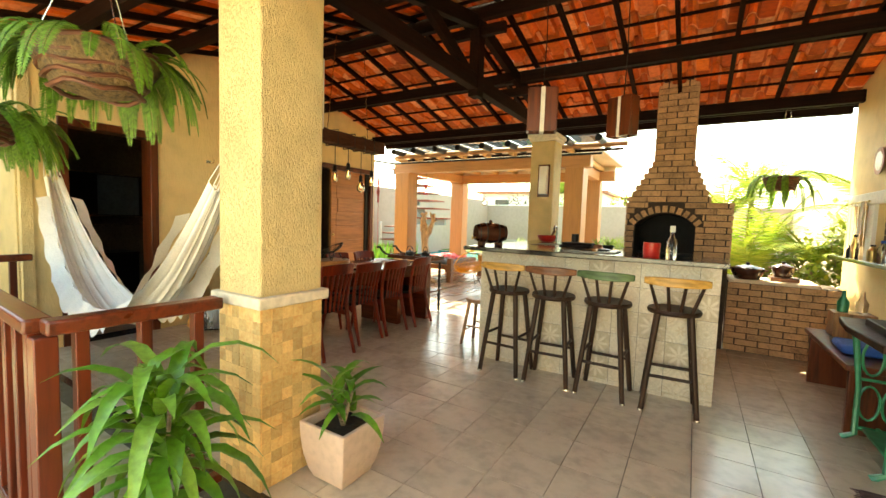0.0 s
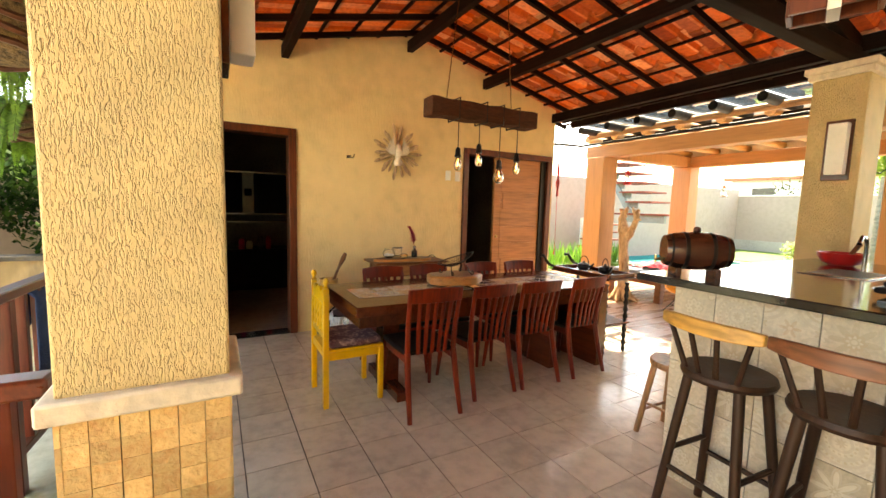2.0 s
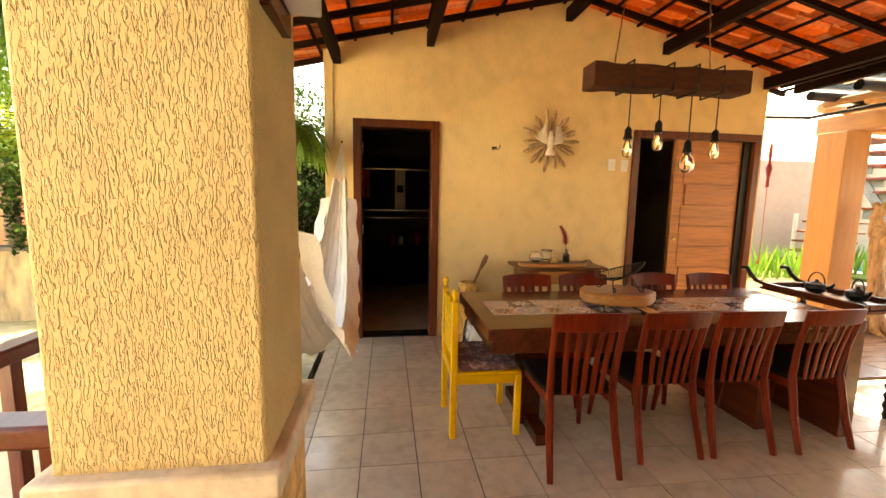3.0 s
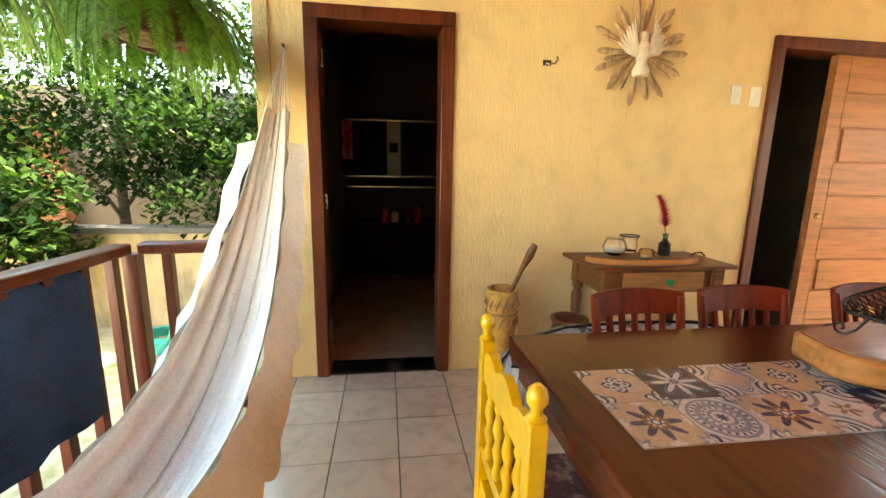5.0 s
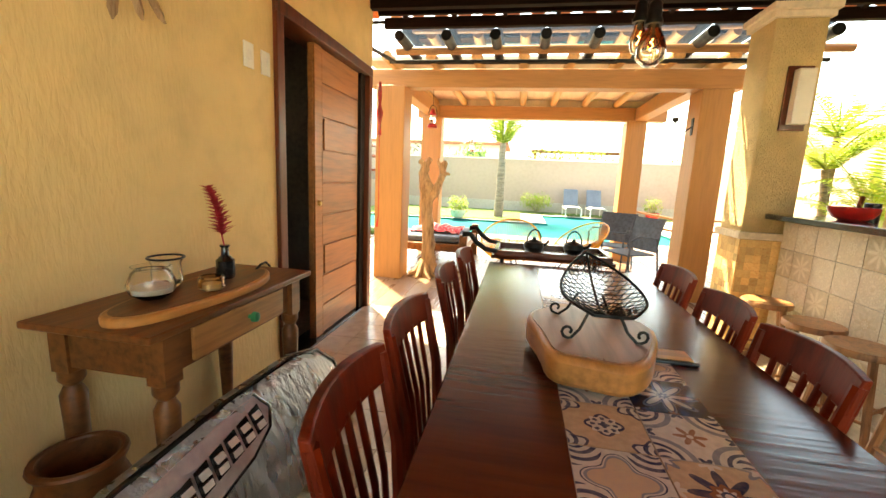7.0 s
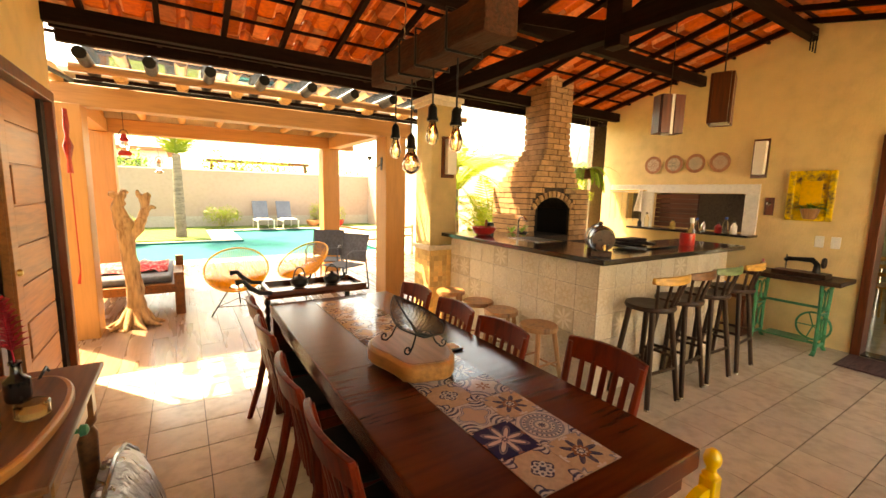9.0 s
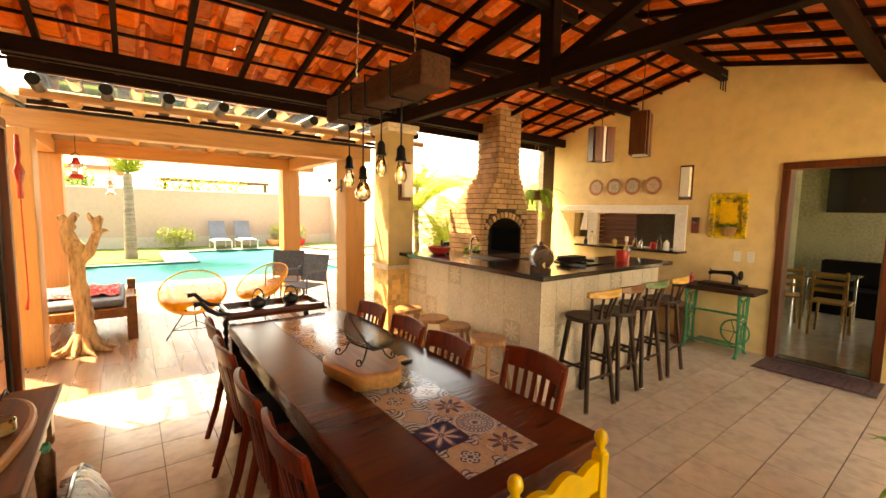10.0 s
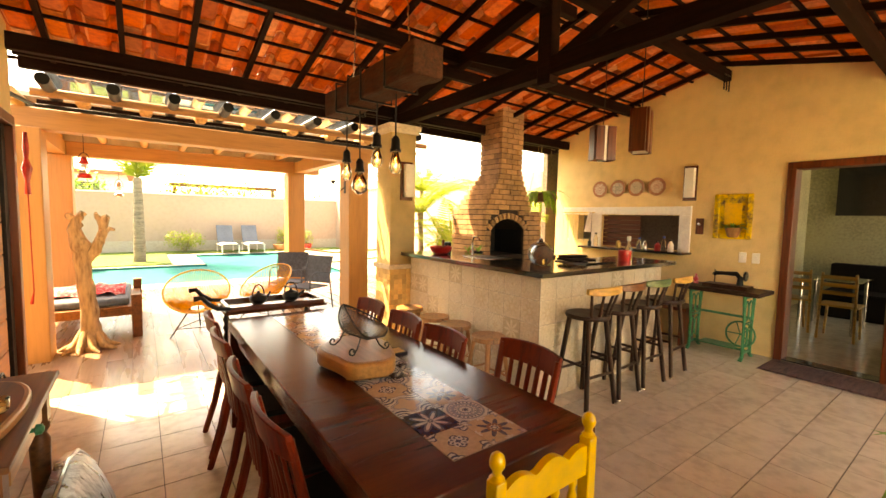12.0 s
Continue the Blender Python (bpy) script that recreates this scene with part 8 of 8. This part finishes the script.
def clipped(w, h, ox, oy):
    key = (round(w, 3), round(h, 3), round(ox, 3), round(oy, 3))
    if key not in cut:
        cut[key] = mesh_of("floor_tile", Shape().box(ox - w / 2, ox + w / 2, oy - h / 2, oy + h / 2, -0.011, 0.0), M_FLOORT, 0)
    return cut[key]


rest = Shape()
count = 0
cells = []
for i in range(-12, 12):
    for j in range(-5, 12):
        cx, cy = TX0 + (i + 0.5) * TILE * 1.008, TY0 + (j + 0.5) * TILE
        xa, xb = max(cx - 0.1515, W + 0.002), min(cx + 0.1515, E - 0.002)
        ya, yb = max(cy - 0.1495, 2.052), min(cy + 0.1495, 6.655)
        if xb - xa > 0.03 and yb - ya > 0.03:
            cells.append((cx, cy, xa, xb, ya, yb))
cells.sort(key=lambda c: abs(c[0] + 2.6) * 0.8 + abs(c[1] - 3.6))
for cx, cy, xa, xb, ya, yb in cells:
    if count < 300:
        me = clipped(xb - xa, yb - ya, (xa + xb) / 2 - cx, (ya + yb) / 2 - cy)
        piece("floor_tile", me, floor, pose(cx, cy, rng.uniform(-0.0006, 0.0006), rng.uniform(-0.06, 0.06), rng.uniform(-0.06, 0.06), 0))
        count += 1
    else:
        rest.box(xa, xb, ya, yb, -0.011, 0.0)
part("floor_tiles_far", rest, M_FLOORT, floor, kind="stuff", smooth=0)

terrace = bpy.data.objects["terrace"]
planks, far_planks = {}, Shape()
for i in range(49):
    x = -8.4 + i * 0.2
    y = 6.664
    first_len = 0.4 * (1 + i % 3)
    while y < 11.99:
        ln = min(first_len, 12.0 - y)
        first_len = 1.2
        if ln < 0.05:
            break
        if -6.4 < x < -1.3:
            key = round(ln, 3)
            if key not in planks:
                planks[key] = mesh_of("plank", Shape().box(-0.0985, 0.0985, -key / 2 + 0.0015, key / 2 - 0.0015, -0.011, 0.0), M_PORCH, 0)
            piece("plank", planks[key], terrace, pose(x, y + ln / 2, 0))
        else:
            far_planks.box(x - 0.0985, x + 0.0985, y + 0.0015, y + ln - 0.0015, -0.011, 0.0)
        y += ln
part("porcelain_rest", far_planks, M_PORCH, terrace, kind="stuff", smooth=0)

stone = [mesh_of("stone", Shape().box(-0.0288, 0.0288, -0.029, 0.029, 0, d), M_STONE, 0) for d in (0.009, 0.0105, 0.012)]


def mosaic(parent, hx, hy, faces):
    for nx, ny in faces:
        half = hy if nx else hx
        n = max(1, round(2 * half / 0.0585))
        step = 2 * half / n
        for i in range(n):
            for k in range(15):
                z = 0.03 + k * 0.0586
                if z > 0.86:
                    continue
                u = -half + (i + 0.5) * step
                p = (nx * (hx - 0.009), u, z) if nx else (u, ny * (hy - 0.009), z)
                rot = Vector((nx, ny, 0)).to_track_quat("Z", "Y").to_matrix().to_4x4()
                piece("stone", stone[(i * 7 + k * 3 + (i * k) % 5) % 3], parent, Matrix.Translation(p) @ rot)


mosaic(*COLS[0], ((1, 0), (0, -1), (0, 1)))
mosaic(*COLS[1], ((-1, 0), (0, -1)))

bar_tiles = [mesh_of("wall_tile", Shape().box(-0.0985, 0.0985, -0.0985, 0.0985, 0, 0.01), mt, 0) for mt in M_BARTILES]


def tile_face(x0, y0, dx, dy, n, length, normal):
    rot = Vector(normal).to_track_quat("Z", "Y").to_matrix().to_4x4()
    for i in range(n):
        for k in range(6):
            z1 = 1.035 - k * 0.2
            z0 = max(0.0, z1 - 0.197)
            w = min(0.197, length - i * 0.2)
            if w < 0.03 or z1 < 0.02:
                continue
            c = i * 0.2 + w / 2
            m = Matrix.Translation((x0 + dx * c, y0 + dy * c, (z0 + z1) / 2)) @ rot @ Matrix.Rotation(radians(90) * ((i * 3 + k * 5) % 4 if w > 0.19 and z1 - z0 > 0.19 else 0), 4, "Z")
            kind = (i * 5 + k * 3 + (i * k) % 4) % 6
            me = bar_tiles[kind] if (w > 0.19 and z1 - z0 > 0.19) else mesh_of("wall_tile", Shape().box(-w / 2, w / 2, -(z1 - z0) / 2, (z1 - z0) / 2, 0, 0.01), M_BARTILES[kind], 0)
            piece("wall_tile", me, bar, m)


tile_face(-2.43, 4.482, 1, 0, 10, 1.93, (0, -1, 0))
tile_face(-2.42, 4.482, 0, 1, 10, 1.96, (-1, 0, 0))

run_tiles = [mesh_of("runner_tile", Shape().box(-0.0805, 0.0805, -0.0805, 0.0805, 0, 0.003), mt, 0) for mt in M_RUNTILES]
for k in range(13):
    for i, kind in enumerate(((0, 1, 2, 0, 4, 3)[k % 6], (3, 5, 3, 4, 1, 2)[k % 6])):
        piece("runner_tile", run_tiles[kind], table, Matrix.Translation((-4.162 + i * 0.163 - TXM, 3.325 + k * 0.163 - TYM, 0.7482)) @ Matrix.Rotation(radians(90) * ((i + k * 3) % 4), 4, "Z"))

CH = 0.068
brick_store = {}


def brick(parent, x, y, z, lx, ly, lz=0.058, turn=None):
    key = (round(lx, 2), round(ly, 2), round(lz, 3))
    if key not in brick_store:
        brick_store[key] = brick_mesh("brick", key[0] - 0.01, key[1], key[2])
    m = Matrix.Translation((x, y, z)) @ pose(0, 0, 0, 0, 0, rng.uniform(-0.5, 0.5))
    if turn is not None:
        m = Matrix.Translation((x, y, z)) @ turn
    piece("brick", brick_store[key], parent, m)


def run_bricks(parent, a, b, off, fn):
    """Bricks from a to b in a stretcher course."""
    L = 0.205
    p = a - off * L
    while p < b - 1e-6:
        q0, q1 = max(p, a), min(p + L, b)
        if q1 - q0 > 0.025:
            fn((q0 + q1) / 2, q1 - q0)
        p += L


def course(parent, x0, x1, y0, y1, z, k, mouth=None):
    off = 0.5 if k % 2 else 0.0

    def front(c, w):
        if mouth:
            lo, hi = mouth
            a, b = c - w / 2, c + w / 2
            for p, q in ((a, min(b, lo)), (max(a, hi), b)):
                if q - p > 0.025:
                    brick(parent, (p + q) / 2, y0 + 0.025, z, q - p, 0.05)
        else:
            brick(parent, c, y0 + 0.025, z, w, 0.05)
    run_bricks(parent, x0, x1, off, front)
    for xs in (x0 + 0.025, x1 - 0.025):
        run_bricks(parent, y0 + 0.05, y1, 0.5 - off, lambda c, w: brick(parent, xs, c, z, w, 0.05, turn=Matrix.Rotation(radians(90), 4, "Z")))


z, k = 1.61 - CH / 2, 0
while z > 0.95:
    top = z + CH / 2
    mouth = None
    dz = top - CH - AZ
    R2 = AR + 0.085
    if dz < R2 and z < 1.58:
        h = math.sqrt(max(0.0, R2 * R2 - max(0.0, dz) ** 2))
        h = min(h, AH + (0.075 if z > AZ + 0.22 else 0.0))
        mouth = (AX - h, AX + h)
    course(oven, FX0, WING, FY0, FY1, z, k, mouth)
    z -= CH
    k += 1
vous = brick_mesh("brick", 0.05, 0.06, 0.075)
for i in range(11):
    a = (i - 5) / 5 * 0.86
    piece("brick", vous, oven, Matrix.Translation((AX + (AR + 0.042) * math.sin(a), FY0 + 0.028, AZ + (AR + 0.042) * math.cos(a))) @ Matrix.Rotation(a, 4, "Y"))
for i in range(STEPS):
    kk = 1 - (i + 0.5) / STEPS
    course(oven, CX0 - 0.27 * kk, CX1 + 0.20 * kk, FY0 + 0.003 * i, CY1 + 0.2 * kk, 1.61 + CH * (i + 0.5), i)
z, k = 1.61 + CH * (STEPS + 0.5), 1
while z < 2.95:
    course(oven, CX0, CX1, CY0, CY1, z, k)
    z += CH
    k += 1
z, k = 0.72, 0
while z > 0.02:
    run_bricks(counter, -0.35, 0.6, 0.5 * (k % 2), lambda c, w: brick(counter, c, 6.34, z, w, 0.05))
    z -= CH
    k += 1
for q in range(9):
    z = 0.94 - (q + 0.5) * CH
    if z > 0.4:
        run_bricks(bpy.data.objects["back_counter"], -1.85, -1.44, 0.5 * (q % 2), lambda c, w: brick(bpy.data.objects["back_counter"], c, 6.09, z, w, 0.04))
